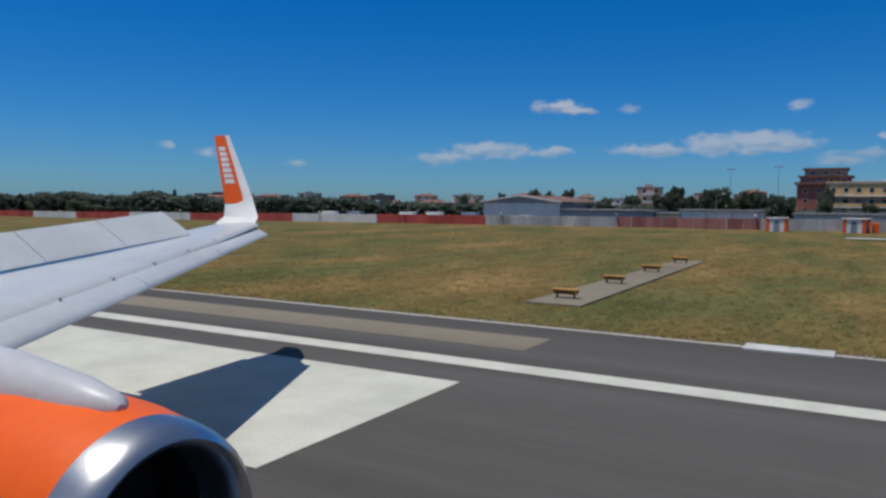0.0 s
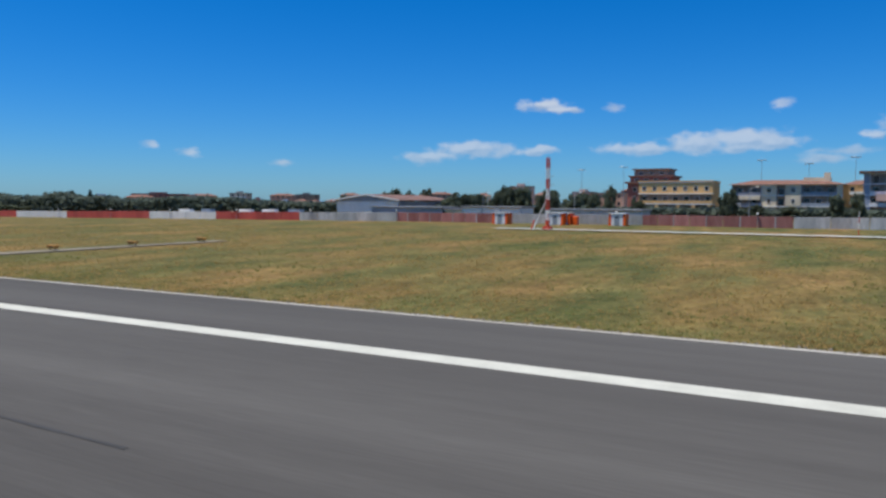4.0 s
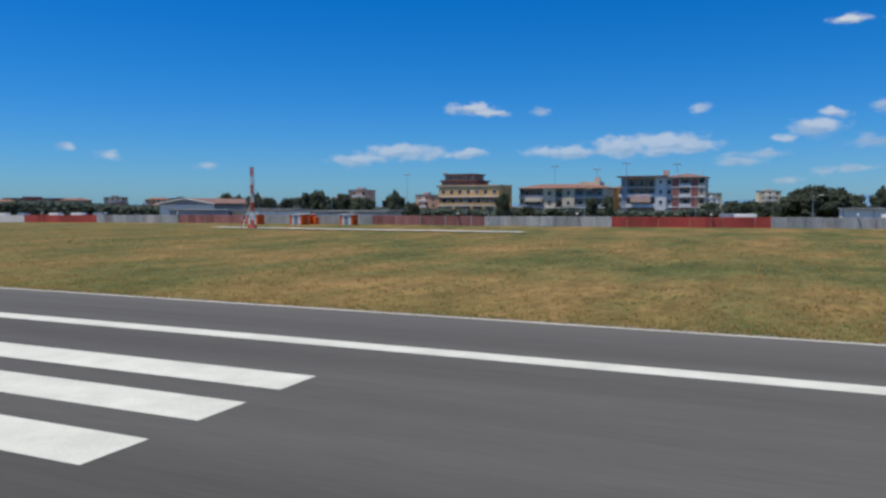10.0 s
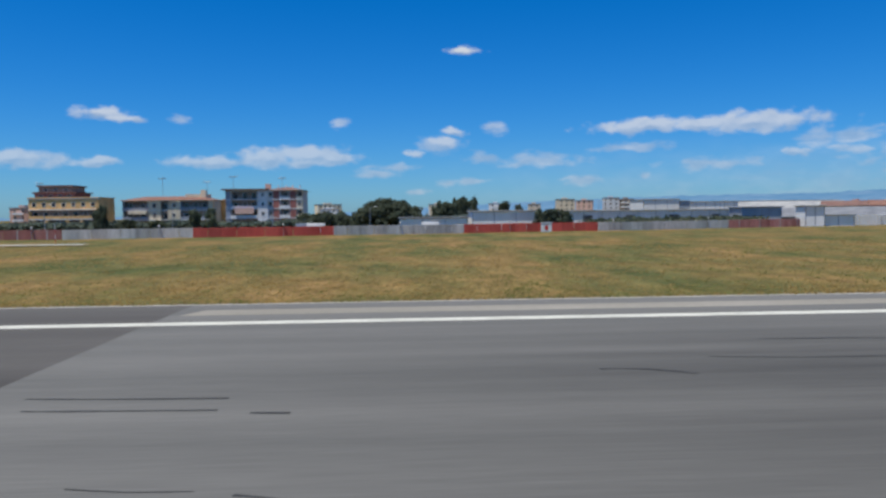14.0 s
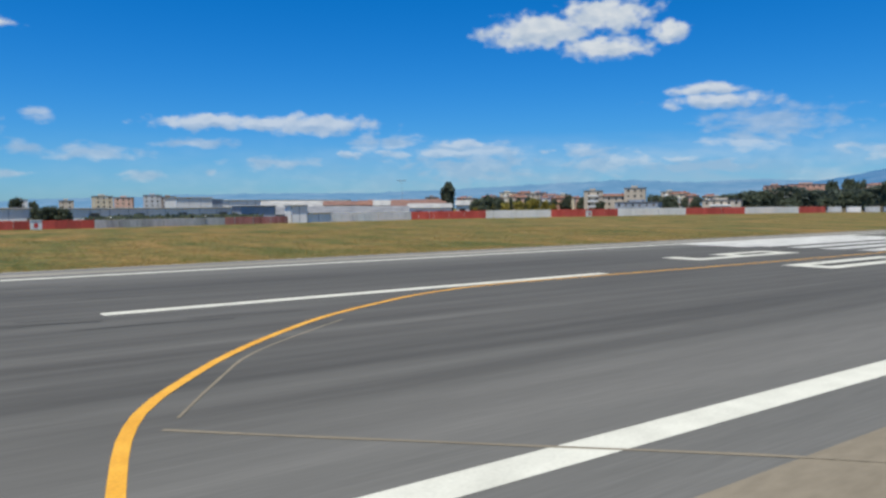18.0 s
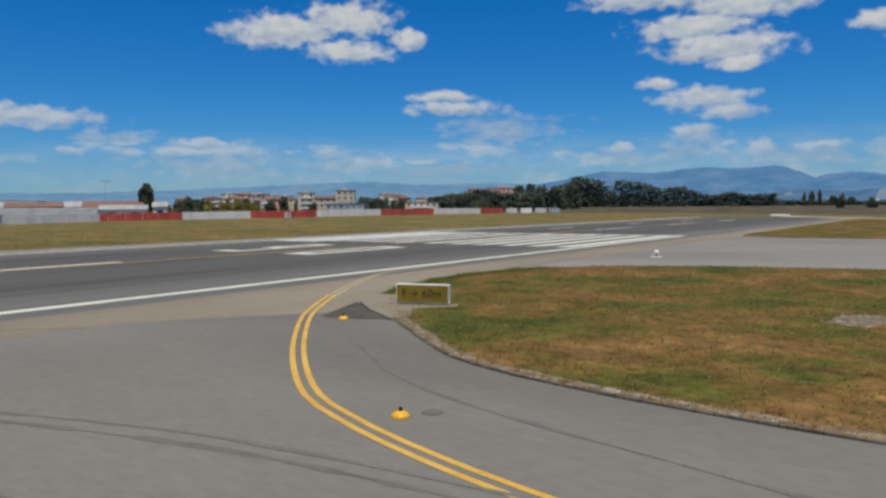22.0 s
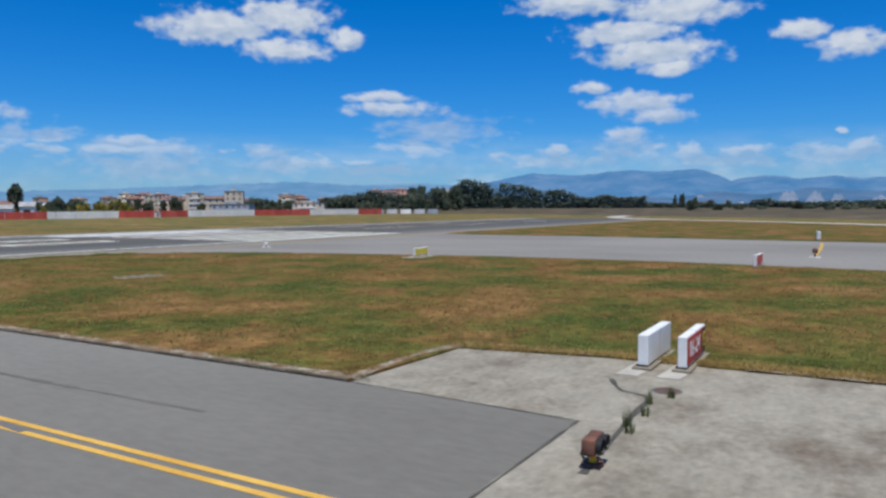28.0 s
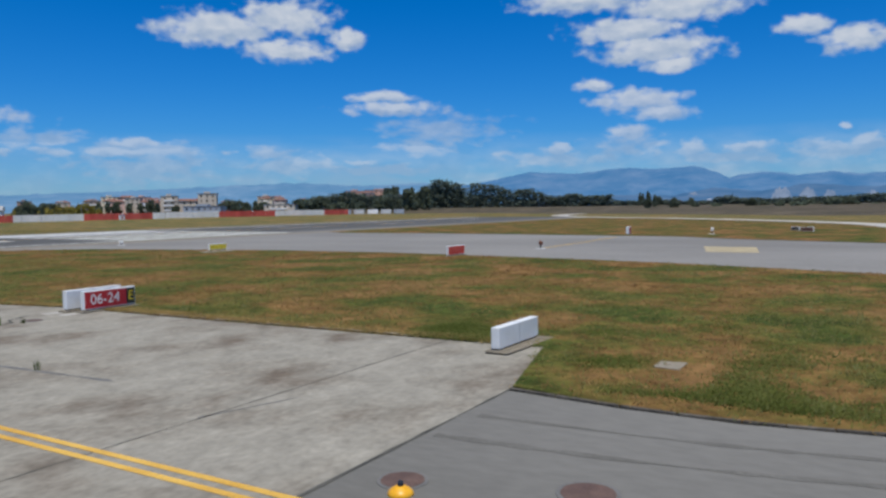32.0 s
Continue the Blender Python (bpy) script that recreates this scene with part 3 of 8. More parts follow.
def roll(x, y):
    if y < 24.9:
        return -0.03
    k = min(1.0, (y - 24.9) / 25.0)
    lift = 0.0
    if x > 180:
        lift = min(1.0, (x - 180) / 200.0) * min(1.0, max(0.0, (y - 40) / 100.0)) * 0.8
    if x < -40:
        lift = -min(1.0, (-40 - x) / 200.0) * min(1.0, max(0.0, (y - 40) / 100.0)) * 1.5
    return -0.03 + k * 0.16 * noise.noise((x * 0.05, y * 0.05, 0.3)) + lift


heights = [[roll(x, y) for x in xs] for y in ys]


def ground_z(x, y):
    """Height of the ground sheet between its grid points."""
    i = min(max(bisect(xs, x) - 1, 0), len(xs) - 2)
    j = min(max(bisect(ys, y) - 1, 0), len(ys) - 2)
    u, v = (x - xs[i]) / (xs[i + 1] - xs[i]), (y - ys[j]) / (ys[j + 1] - ys[j])
    a = heights[j][i] * (1 - u) + heights[j][i + 1] * u
    b = heights[j + 1][i] * (1 - u) + heights[j + 1][i + 1] * u
    return a * (1 - v) + b * v


def bisect(row, value):
    return sum(1 for q in row if q <= value)


grid = [[bm.verts.new((x, y, heights[j][i])) for i, x in enumerate(xs)] for j, y in enumerate(ys)]
for j in range(len(ys) - 1):
    for i in range(len(xs) - 1):
        bm.faces.new((grid[j][i], grid[j][i + 1], grid[j + 1][i + 1], grid[j + 1][i]))
tagged(new("ground", mesh_of("ground", bm, M["grass"], "all")), "dry golden-green airfield grass reaching to the horizon", "ground", kind="structure")

RW_L, RW_R = 18.05, -27.05  # centres of the runway edge lines
tagged(sheet("runway", [(-700, -29.6), (100.7, -29.6), (100.7, 24.8), (-700, 24.8)], 0.0, M["asphalt"], "dark brownish grey asphalt runway with rubber streaks", "runway", thick=0.05))
tagged(sheet("runway_end", [(100.7, -29.6), (392, -29.6), (392, 24.8), (100.7, 24.8)], 0.0, M["asphalt_new"], "lighter grey resurfaced asphalt runway", "runway", thick=0.05))
sheet("shoulder_strip_1", [(-700, 20.4), (-9.0, 20.4), (-9.0, 22.6), (-700, 22.6)], 0.004, M["beige"], "pale worn strip on the runway shoulder", "shoulder")
sheet("shoulder_strip_2", [(101.2, 20.6), (392, 20.6), (392, 22.5), (101.9, 22.5)], 0.004, M["strip"], "pale worn strip on the runway shoulder", "shoulder")
sheet("shoulder_1", [(60, -34.3), (139.5, -34.1), (143, -36.6), (146, -39.0), (152.7, -36.4), (158, -34.4), (392, -33.3), (392, -29.6), (60, -29.6)], 0.0, M["beige"], "beige concrete runway shoulder", "shoulder", thick=0.05)
TAXI = [(60, -34.3), (139.5, -34.1), (143, -36.6), (146, -39.0), (145.6, -42.7), (143.2, -45.6), (141.0, -48.5), (139.9, -51.2), (139.25, -54.4), (138.85, -58.1), (138.65, -64), (138.55, -86.9), (138.2, -93.2), (100, -93.2), (100, -60), (85, -45), (60, -40)]
sheet("taxiway_1", TAXI, 0.0, M["taxi"], "smooth grey asphalt taxiway with tyre marks", "taxiway", thick=0.05)
PAD_EDGE = [(143.9, -87.2), (144.7, -91.6), (144.9, -100), (145.2, -108), (145.6, -114.8)]
sheet("apron_pad", [(100, -93.2), (138.2, -93.2), (138.55, -87.0), *PAD_EDGE, (140.4, -116.2), (100, -116.3)], 0.0, M["slab"], "weathered stained concrete holding pad", "apron", thick=0.05)
sheet("taxiway_2", [(100, -116.3), (140.2, -116.2), (139.9, -119), (139.9, -121.5), (140.4, -124.5), (142, -132), (146, -145), (146, -190), (100, -190)], 0.0, M["taxi"], "smooth grey asphalt taxiway", "taxiway", thick=0.05)
ISLE = [(152.6, -36.4), (158.5, -34.6), (164.5, -34.4), (170.5, -36.4), (174.5, -39.6), (177.5, -46), (180, -56), (183.0, -68), (183.6, -83), (182, -97), (180, -110), (175.5, -125), (172, -140), (170, -200)]
sheet("taxiway_3", [(158, -34.2), (238, -33.2), (232, -34.6), (229.5, -40), (230, -60), (229, -73), (226, -100), (220.5, -107.5), (213, -127), (205, -150), (200, -200)] + ISLE[::-1], -0.004, M["taxi_far"], "pale grey asphalt taxiway beyond the grass island", "taxiway", thick=0.05)
KERB = [(152.6, -36.4), (145.7, -42.6), (143.3, -45.5), (141.1, -48.4), (140.0, -51.1), (139.35, -54.3), (138.95, -58), (138.75, -64), (138.65, -86.9)]
island = KERB + PAD_EDGE + [(140.5, -116.2), (140.0, -119), (140.0, -121.5), (140.5, -124.5), (142.1, -132), (146.1, -145), (146.1, -200)] + ISLE[::-1]
bm = bmesh.new()
vs = [bm.verts.new((x, y, 0.05)) for x, y in island[:-1]]
f = bm.faces.new(vs)
f.normal_update()
if f.normal.z < 0:
    f.normal_flip()
lows = [bm.verts.new((v.co.x, v.co.y, -0.03)) for v in vs]
for i in range(len(vs)):
    bm.faces.new((vs[i], vs[(i + 1) % len(vs)], lows[(i + 1) % len(vs)], lows[i]))
bmesh.ops.triangulate(bm, faces=[q for q in bm.faces if len(q.verts) > 4])
tagged(new("grass_island", mesh_of("grass_island", bm, M["island"])), "patchy green and rust-brown grass island between taxiways", "grass", kind="structure")
sheet("grass_field", [(238, -33.3), (392, -33.4), (385, -34), (356, -66), (291, -119), (258, -127), (225, -190), (203, -190), (213.2, -127), (220.6, -107.4), (226.1, -100), (229.1, -73), (230.1, -60), (229.6, -40), (232, -34.7)], 0.03, M["island"], "brown-green grass field beyond the far taxiway", "grass")
ribbon("perimeter_road", [(500, 12), (425, -2), (381, -30), (352, -67), (322, -97), (289, -120), (258, -130), (228, -150)], 7.0, 0.06, M["pale_road"], "pale concrete perimeter road", "road", step=6)
# ---- markings ----
M["taxi_dark"] = material("worn_taxiway_asphalt", ((0.128, 0.122, 0.105), (0.17, 0.162, 0.14)), 0.1, 0.9, 0.1, 40.0, grain=0.1, spec=0.12)
M["yellow_pale"] = material("faded_yellow_marking", ((0.32, 0.27, 0.17), (0.42, 0.35, 0.21)), 0.6, 0.85, 0.1, 20.0, grain=0.14)
M["verge"] = material("gravelly_soil", ((0.14, 0.09, 0.05), (0.20, 0.15, 0.10), (0.34, 0.31, 0.26)), 1.6, 0.95, 0.3, 7.0, grain=0.4, spec=0.1)

def bar(name, x0, x1, y0, y1, mat, label, z=0.008):
    return sheet(name, [(x0, y0), (x1, y0), (x1, y1), (x0, y1)], z, mat, label, "marking")


bar("edge_line_1", -700, 392, RW_L - 0.45, RW_L + 0.45, M["white"], "white painted runway edge line")
bar("edge_line_2", 60, 229, RW_R - 0.45, RW_R + 0.45, M["white"], "white painted runway edge line")
bar("aiming_point", -55, -8.7, 8.9, 15.9, M["white"], "large white aiming point block on the runway")
for i, y in enumerate((13.95, 11.15, 8.3)):
    bar("touchdown_stripe_%d" % (i + 1), 63.6, 84.6, y - 1.55, y, M["white"], "white touchdown zone stripe on the asphalt")
bar("centre_dash_1", 127.7, 158.4, -3.0, -2.1, M["white"], "white runway centreline dash")
for i in range(6):
    for s in (-1, 1):
        y = -4.4 + s * (2.7 + 3.6 * i)
        bar("threshold_stripe_%d" % (i + 1 if s < 0 else i + 7), 195.5, 228.5, y - 0.95, y + 0.95, M["white"] if s < 0 else M["white_worn"], "white threshold stripe on the runway")
bar("threshold_bar", 228.9, 230.4, -27.4, 18.4, M["white"], "white transverse threshold bar")
bar("threshold_smear", 193, 228, 9.4, 18.6, M["white_worn"], "worn white paint field beside the threshold", 0.006)
for i, x in enumerate((250, 290, 330)):
    bar("centre_dash_%d" % (i + 2), x, x + 18, -4.9, -4.0, M["white"], "white runway centreline dash")
    bar("arrow_shaft_%d" % (i + 1), x + 4, x + 14, 6.0, 7.0, M["white_worn"], "worn white approach marking")


def digit(name, y, segs):
    """A runway digit about 15 m long, read by traffic heading for -x."""
    strokes = {"top": (173, 174.8, -1.9, 1.9), "bottom": (186.2, 188, -1.9, 1.9), "mid": (179.6, 181.2, -1.9, 1.9), "lt": (173, 180.4, -1.9, -0.7), "lb": (180.4, 188, -1.9, -0.7), "rt": (173, 180.4, 0.7, 1.9), "rb": (180.4, 188, 0.7, 1.9)}
    root = thing(name, "white runway number painted on asphalt", "marking", kind="structure")
    for s in segs:
        x0, x1, y0, y1 = strokes[s]
        sheet("stroke", [(x0, y + y0), (x1, y + y0), (x1, y + y1), (x0, y + y1)], 0.008 + 0.001 * segs.index(s), M["white"], "", parent=root)


digit("runway_number_1", -8.2, ["top", "bottom", "lt", "lb", "rt", "rb"])
digit("runway_number_2", 2.6, ["top", "bottom", "mid", "lt", "lb", "rb"])

CURVE = [(320, -4.2), (230, -4.1), (195, -4.0), (171, -3.9), (157, -3.5), (148.4, -3.4), (142.6, -4.7), (138.6, -6.7), (135.0, -8.9), (131.8, -11.6), (129.3, -14.1), (127.4, -16.4), (125.2, -19.7), (123.9, -23.8), (122.8, -30), (122.0, -42), (121.8, -60), (121.8, -140)]
ribbon("lead_off_line", CURVE, 0.3, 0.012, M["yellow"], "yellow taxiway lead-off line curving off the runway", offset=0)
STRIPE_END = [(172, -27.9), (162.5, -28.4), (155.7, -31.5), (149.0, -35.6)]
STRIPE = [(150.5, -34.6), (149.0, -35.6), (144.9, -38.6), (140.5, -42.7), (137.5, -45.9), (135.6, -48.3), (134.7, -50.1), (133.9, -52.2), (133.1, -55.2), (132.5, -59), (132.1, -64.5), (132.1, -72), (132.2, -93), (132.5, -118), (132.6, -140)]
ribbon("side_stripe_1", STRIPE, 0.16, 0.008, M["yellow_side"], "yellow taxiway side stripe, one of a pair", offset=0.17)
ribbon("side_stripe_2", STRIPE, 0.16, 0.008, M["yellow_side"], "yellow taxiway side stripe, one of a pair", offset=-0.17)
ribbon("side_stripe_3", STRIPE_END, 0.16, 0.007, M["yellow_pale"], "faded yellow side stripe beside the runway", offset=0.17)
ribbon("side_stripe_4", STRIPE_END, 0.16, 0.007, M["yellow_pale"], "faded yellow side stripe beside the runway", offset=-0.17)
ribbon("taxi_line_far", [(194.5, -93.3), (210, -92.8), (223.5, -92.0)], 0.35, 0.008, M["yellow_worn"], "worn yellow line on the far taxiway")
sheet("holding_panel", [(194.3, -109.7), (203.4, -107.6), (203.1, -112.7), (194.3, -114.2)], 0.008, M["yellow_pale"], "worn yellow holding position marking", "marking")
ribbon("saw_cut_1", [(125.3, -21.2), (127.0, -22.9), (130.4, -26.2), (134.1, -29.8), (138.0, -34.1)], 0.12, 0.01, M["beige"], "pale sealed saw cut across the runway edge", "crack", jitter=0.3)
ribbon("saw_cut_2", [(135.2, -10.0), (130.0, -14.3), (127.6, -17.6), (125.8, -20.5)], 0.10, 0.01, M["beige"], "pale sealed saw cut in the asphalt", "crack", jitter=0.3)
ribbon("skid_mark_1", [(102, 5.5), (103.8, 5.3), (107.0, 5.1)], 0.1, 0.01, M["rubber"], "black tyre rubber streak", "skid mark", jitter=0.6)
ribbon("skid_mark_2", [(102.5, 4.3), (103.6, 4.2), (107.0, 4.0)], 0.1, 0.01, M["rubber"], "black tyre rubber streak", "skid mark", jitter=0.6)
ribbon("skid_mark_3", [(107.8, 3.7), (108.7, 3.6)], 0.1, 0.01, M["rubber"], "black tyre rubber streak", "skid mark", jitter=0.6)
rs = random.Random(7)
for i in range(16):
    x, y = rs.uniform(104, 134), rs.uniform(-14, 12)
    k = rs.uniform(2, 6)
    ribbon("skid_mark_%d" % (i + 4), [(x, y), (x + k / 2, y - rs.uniform(0, 0.5)), (x + k, y - rs.uniform(0.2, 1.2))], rs.uniform(0.06, 0.14), 0.009, M["rubber"], "black tyre rubber streak", "skid mark", jitter=0.7)
for i in range(3):
    x, y = rs.uniform(5, 42), rs.uniform(5.5, 9)
    k = rs.uniform(8, 20)
    ribbon("skid_mark_%d" % (i + 20), [(x, y), (x + k / 2, y + 0.1), (x + k, y)], rs.uniform(0.1, 0.16), 0.009, M["rubber"], "black tyre rubber streak", "skid mark", jitter=0.5)
ribbon("skid_mark_30", [(132, -84), (133.5, -70), (135.5, -58), (137.6, -50), (141, -45)], 0.14, 0.009, M["track"], "faint dark tyre track on the taxiway", "skid mark", jitter=0.6)
ribbon("skid_mark_31", [(124, -34), (129, -40), (132, -48), (133.0, -56)], 0.14, 0.009, M["track"], "faint dark tyre track on the taxiway", "skid mark", jitter=0.6)
M["seam"] = material("worn_tar_seam", ((0.118, 0.113, 0.10), (0.152, 0.146, 0.131)), 0.5, 0.9, 0.1, 20.0, grain=0.16, spec=0.12)
SEAMS = (
    [(136.3, -67.6), (135.3, -70.6), (134.9, -74.2), (134.7, -78.0), (134.8, -86.0)],
    [(133.6, -67.0), (133.0, -68.8), (132.6, -70.6), (132.3, -76.0)],
    [(127.8, -36.8), (129.6, -42.2), (131.0, -46.5), (132.0, -51.0), (132.6, -58.0)],
    [(126.6, -40.0), (127.6, -44.5), (128.3, -48.0), (128.8, -56.0)],
    [(136.4, -116.5), (136.8, -120.6), (137.6, -124.6), (139.5, -133.0)],
    [(138.0, -116.6), (138.3, -120.9), (139.0, -124.6), (140.6, -131.0)],
)
for i, line in enumerate(SEAMS):
    ribbon("asphalt_seam_%d" % (i + 1), line, 0.16, 0.006, M["seam"], "worn dark seam along the taxiway asphalt", "crack", jitter=0.7, step=0.4)
for i in range(9):
    o, w = rs.uniform(-7.5, 7), rs.uniform(0.2, 0.6)
    y0 = rs.uniform(-80, -32)
    pts = [(122.0 + 10 * max(0.0, (y + 24) / 24.0) ** 2 + o + rs.uniform(-0.3, 0.3), y) for y in (y0, y0 - 6, y0 - 13, y0 - 20)]
    ribbon("tyre_track_%d" % (i + 1), pts, w, 0.004 + 0.0003 * i, M["taxi_dark"], "faint darker tyre path along the taxiway", "tyre track", jitter=0.35)
# joints of the concrete pad
for i, (x0, y0, x1, y1) in enumerate(((122, -111.6, 146.2, -111.5), (135.9, -101.4, 136.3, -106.8), (135.0, -111.45, 137.3, -112.2))):
    ribbon("slab_joint_%d" % (i + 1), [(x0, y0), ((x0 + x1) / 2, (y0 + y1) / 2 + 0.02), (x1, y1)], (0.03, 0.11, 0.05)[i], 0.005, M["track"] if i else M["crack"], "dark filled joint between concrete slabs", "joint", jitter=0.8, step=0.5)
ribbon("pad_edge_joint", [(138.6, -87.0), (138.4, -90.0), (138.2, -93.1)], 0.06, 0.006, M["crack"], "dark joint where pad meets asphalt", "joint", jitter=0.7, step=0.5)
ribbon("pad_edge_joint_3", [(138.2, -93.2), (133.5, -93.25), (120, -93.3)], 0.06, 0.006, M["crack"], "dark joint where pad meets asphalt", "joint", jitter=0.7, step=0.5)
ribbon("pad_edge_joint_2", [(125, -116.4), (132.9, -116.3), (140.3, -116.2)], 0.07, 0.006, M["crack"], "dark joint where pad meets asphalt", "joint", jitter=0.7, step=0.5)
ribbon("drain_strip", [(135.3, -94.35), (139.3, -94.05), (140.8, -93.95), (141.1, -93.2), (142.2, -92.6)], 0.13, 0.006, M["crack"], "dark weedy drain strip in the concrete", "drain", step=0.4, jitter=0.5)
sheet("sign_pad", [(142.8, -92.5), (147.1, -92.75), (147.1, -93.35), (142.8, -93.1)], 0.012, M["pale_road"], "pale concrete strip under the sign", "slab")
sheet("sign_pad_4", [(142.9, -93.55), (147.1, -93.75), (147.1, -94.35), (142.9, -94.15)], 0.012, M["pale_road"], "pale concrete strip under the sign", "slab")
sheet("sign_pad_2", [(143.9, -113.6), (147.2, -113.5), (147.2, -114.5), (143.9, -114.4)], 0.054, M["beige"], "pale concrete base under the sign", "slab")
sheet("island_tip", [(149.1, -37.5), (144.8, -39.4), (144.85, -40.3), (145.4, -41.7), (146.0, -42.3), (147.4, -40.1)], 0.012, M["crack"], "dark patched asphalt at the tip of the island", "patch")
sheet("sign_pad_3", [(151.7, -36.4), (149.2, -37.6), (147.2, -40.0), (145.7, -42.4), (146.6, -42.6), (148.4, -41.4), (149.9, -42.6), (150.6, -42.3), (150.2, -39.6), (152.4, -37.6)], 0.062, M["beige"], "pale concrete base at the island tip", "slab", thick=0.05)

# kerb stones round the island
kerb_root = thing("kerb", "low dark kerb with pale gravel along the grass island", "kerb", kind="structure")
c = smooth_line(KERB[1:], 1.0)
M["kerb"] = material("dark_kerb_concrete", ((0.075, 0.066, 0.054), (0.13, 0.115, 0.095)), 1.2, 0.95, 0.2, 8.0, piece=0.25, grain=0.25, spec=0.1)
bm = box(bmesh.new(), -0.5, 0.5, -0.04, 0.04, -0.02, 0.058)
stone = mesh_of("kerb_stone", bevelled(bm, 0.012, 1), M["kerb"])
for i in range(len(c) - 1):
    a, b = c[i], c[i + 1]
    ob = part("kerb_stone", stone, None, kerb_root, at=Matrix.Translation(((a.x + b.x) / 2, (a.y + b.y) / 2, 0)) @ Matrix.Rotation(math.atan2(b.y - a.y, b.x - a.x), 4, "Z") @ Matrix.Diagonal(((b - a).length * 0.98, 1, 1, 1)))
c2 = smooth_line([(140.3, -116.2), (140.0, -119), (140.0, -121.5), (140.5, -124.5), (142.1, -132)], 1.0)
for i in range(len(c2) - 1):
    a, b = c2[i], c2[i + 1]
    part("kerb_stone", stone, None, kerb_root, at=Matrix.Translation(((a.x + b.x) / 2, (a.y + b.y) / 2, 0)) @ Matrix.Rotation(math.atan2(b.y - a.y, b.x - a.x), 4, "Z") @ Matrix.Diagonal(((b - a).length * 0.98, 1, 1, 1)))

ribbon("gravel_verge", [(p.x, p.y) for p in smooth_line(KERB[1:], 2.0)], 0.4, 0.056, M["verge"], "pale gravel and dry soil behind the kerb", "gravel", step=0.4, offset=0.29, jitter=0.45)
ribbon("pad_verge", [(138.9, -86.95), (143.9, -87.2), (144.65, -91.2)], 0.35, 0.057, M["verge"], "dry soil along the pad edge", "gravel", step=0.4, offset=0.14, jitter=0.5)
ribbon("pad_verge_2", [(144.75, -95.5), (144.95, -100), (145.25, -108), (145.6, -113.2)], 0.35, 0.057, M["verge"], "dry soil along the pad edge", "gravel", step=0.4, offset=0.14, jitter=0.5)
bar("edge_strip", -700, 392, 24.55, 24.86, M["pale_road"], "pale crumbled edge of the runway asphalt", 0.006)
sheet("bare_patch", [(153.2, -57.0), (154.6, -56.6), (156.6, -57.3), (156.2, -58.2), (154.2, -58.5), (152.9, -57.9)], 0.056, M["verge"], "bare pale soil in the grass", "patch")

# ---- boundary wall ----
WALL = [(-420, 152), (-104, 149), (-17, 146.5), (40, 148.5), (67, 150), (96, 155), (126, 160), (157, 164.5), (192, 171.5), (216, 176)]
WALL_E = [(228, 178), (265, 184), (293, 179), (319, 172), (347, 165), (379, 157), (412, 151), (446, 145), (466, 142)]


def along(points, s):
    for (x0, y0), (x1, y1) in zip(points, points[1:]):
        d = math.hypot(x1 - x0, y1 - y0)
        if s <= d:
            return x0 + (x1 - x0) * s / d, y0 + (y1 - y0) * s / d, math.atan2(y1 - y0, x1 - x0)
        s -= d
    return None


def wall_run(name, points, height, panel, colour, label):
    """Precast panels between concrete posts, one object a panel."""
    root = thing(name, label, "wall", kind="structure")
    total = sum(math.dist(a, b) for a, b in zip(points, points[1:]))
    n = int(total / panel)
    made = {}
    for i in range(n):
        x, y, a = along(points, (i + 0.5) * panel)
        key = colour(x)
        if key not in made:
            b2 = box(bmesh.new(), -panel / 2 + 0.05, panel / 2 - 0.05, -0.06, 0.06, -0.6, height)
            made[key] = mesh_of("wall_panel", bevelled(b2, 0.02, 1), M[key])
            p2 = box(bmesh.new(), -0.09, 0.09, -0.11, 0.11, -0.6, height + 0.06)
            made[key + "p"] = mesh_of("wall_post", p2, M["wall_grey"] if "grey" in key or "faded" in key else M[key])
        z = ground_z(x, y) + 0.05
        part("wall_panel", made[key], None, root, at=Matrix.Translation((x, y, z + 0.05 * noise.noise((x, 0, 0)))) @ Matrix.Rotation(a, 4, "Z"))
        if i % 2 == 0:
            x2, y2, a2 = along(points, i * panel + 0.01)
            part("wall_post", made[key + "p"], None, root, at=Matrix.Translation((x2, y2, ground_z(x2, y2) + 0.05)) @ Matrix.Rotation(a2, 4, "Z"))


def west_colour(x):
    for edge, key in ((-278, "wall_white"), (-249, "wall_red"), (-225, "wall_white"), (-197, "wall_red"), (-170, "wall_white"), (-133, "wall_red"), (-104, "wall_white"), (-74, "wall_red"), (-45, "wall_grey"), (-17, "wall_faded"), (11, "wall_grey"), (40, "wall_faded"), (67, "wall_grey"), (96, "wall_red"), (126, "wall_grey"), (157, "wall_red"), (192, "wall_grey"), (230, "wall_faded")):
        if x < edge:
            return key
    return "wall_grey"


def east_colour(x):
    for edge, key in ((265, "wall_white"), (293, "wall_red"), (319, "wall_white"), (347, "wall_red"), (379, "wall_white"), (412, "wall_red"), (446, "wall_white")):
        if x < edge:
            return key
    return "wall_red"


wall_run("boundary_wall_1", WALL, 2.0, 3.0, west_colour, "airfield wall of concrete panels in red and grey stretches")
wall_run("boundary_wall_2", WALL_E, 2.75, 3.0, east_colour, "airfield wall in bright red and white stretches")
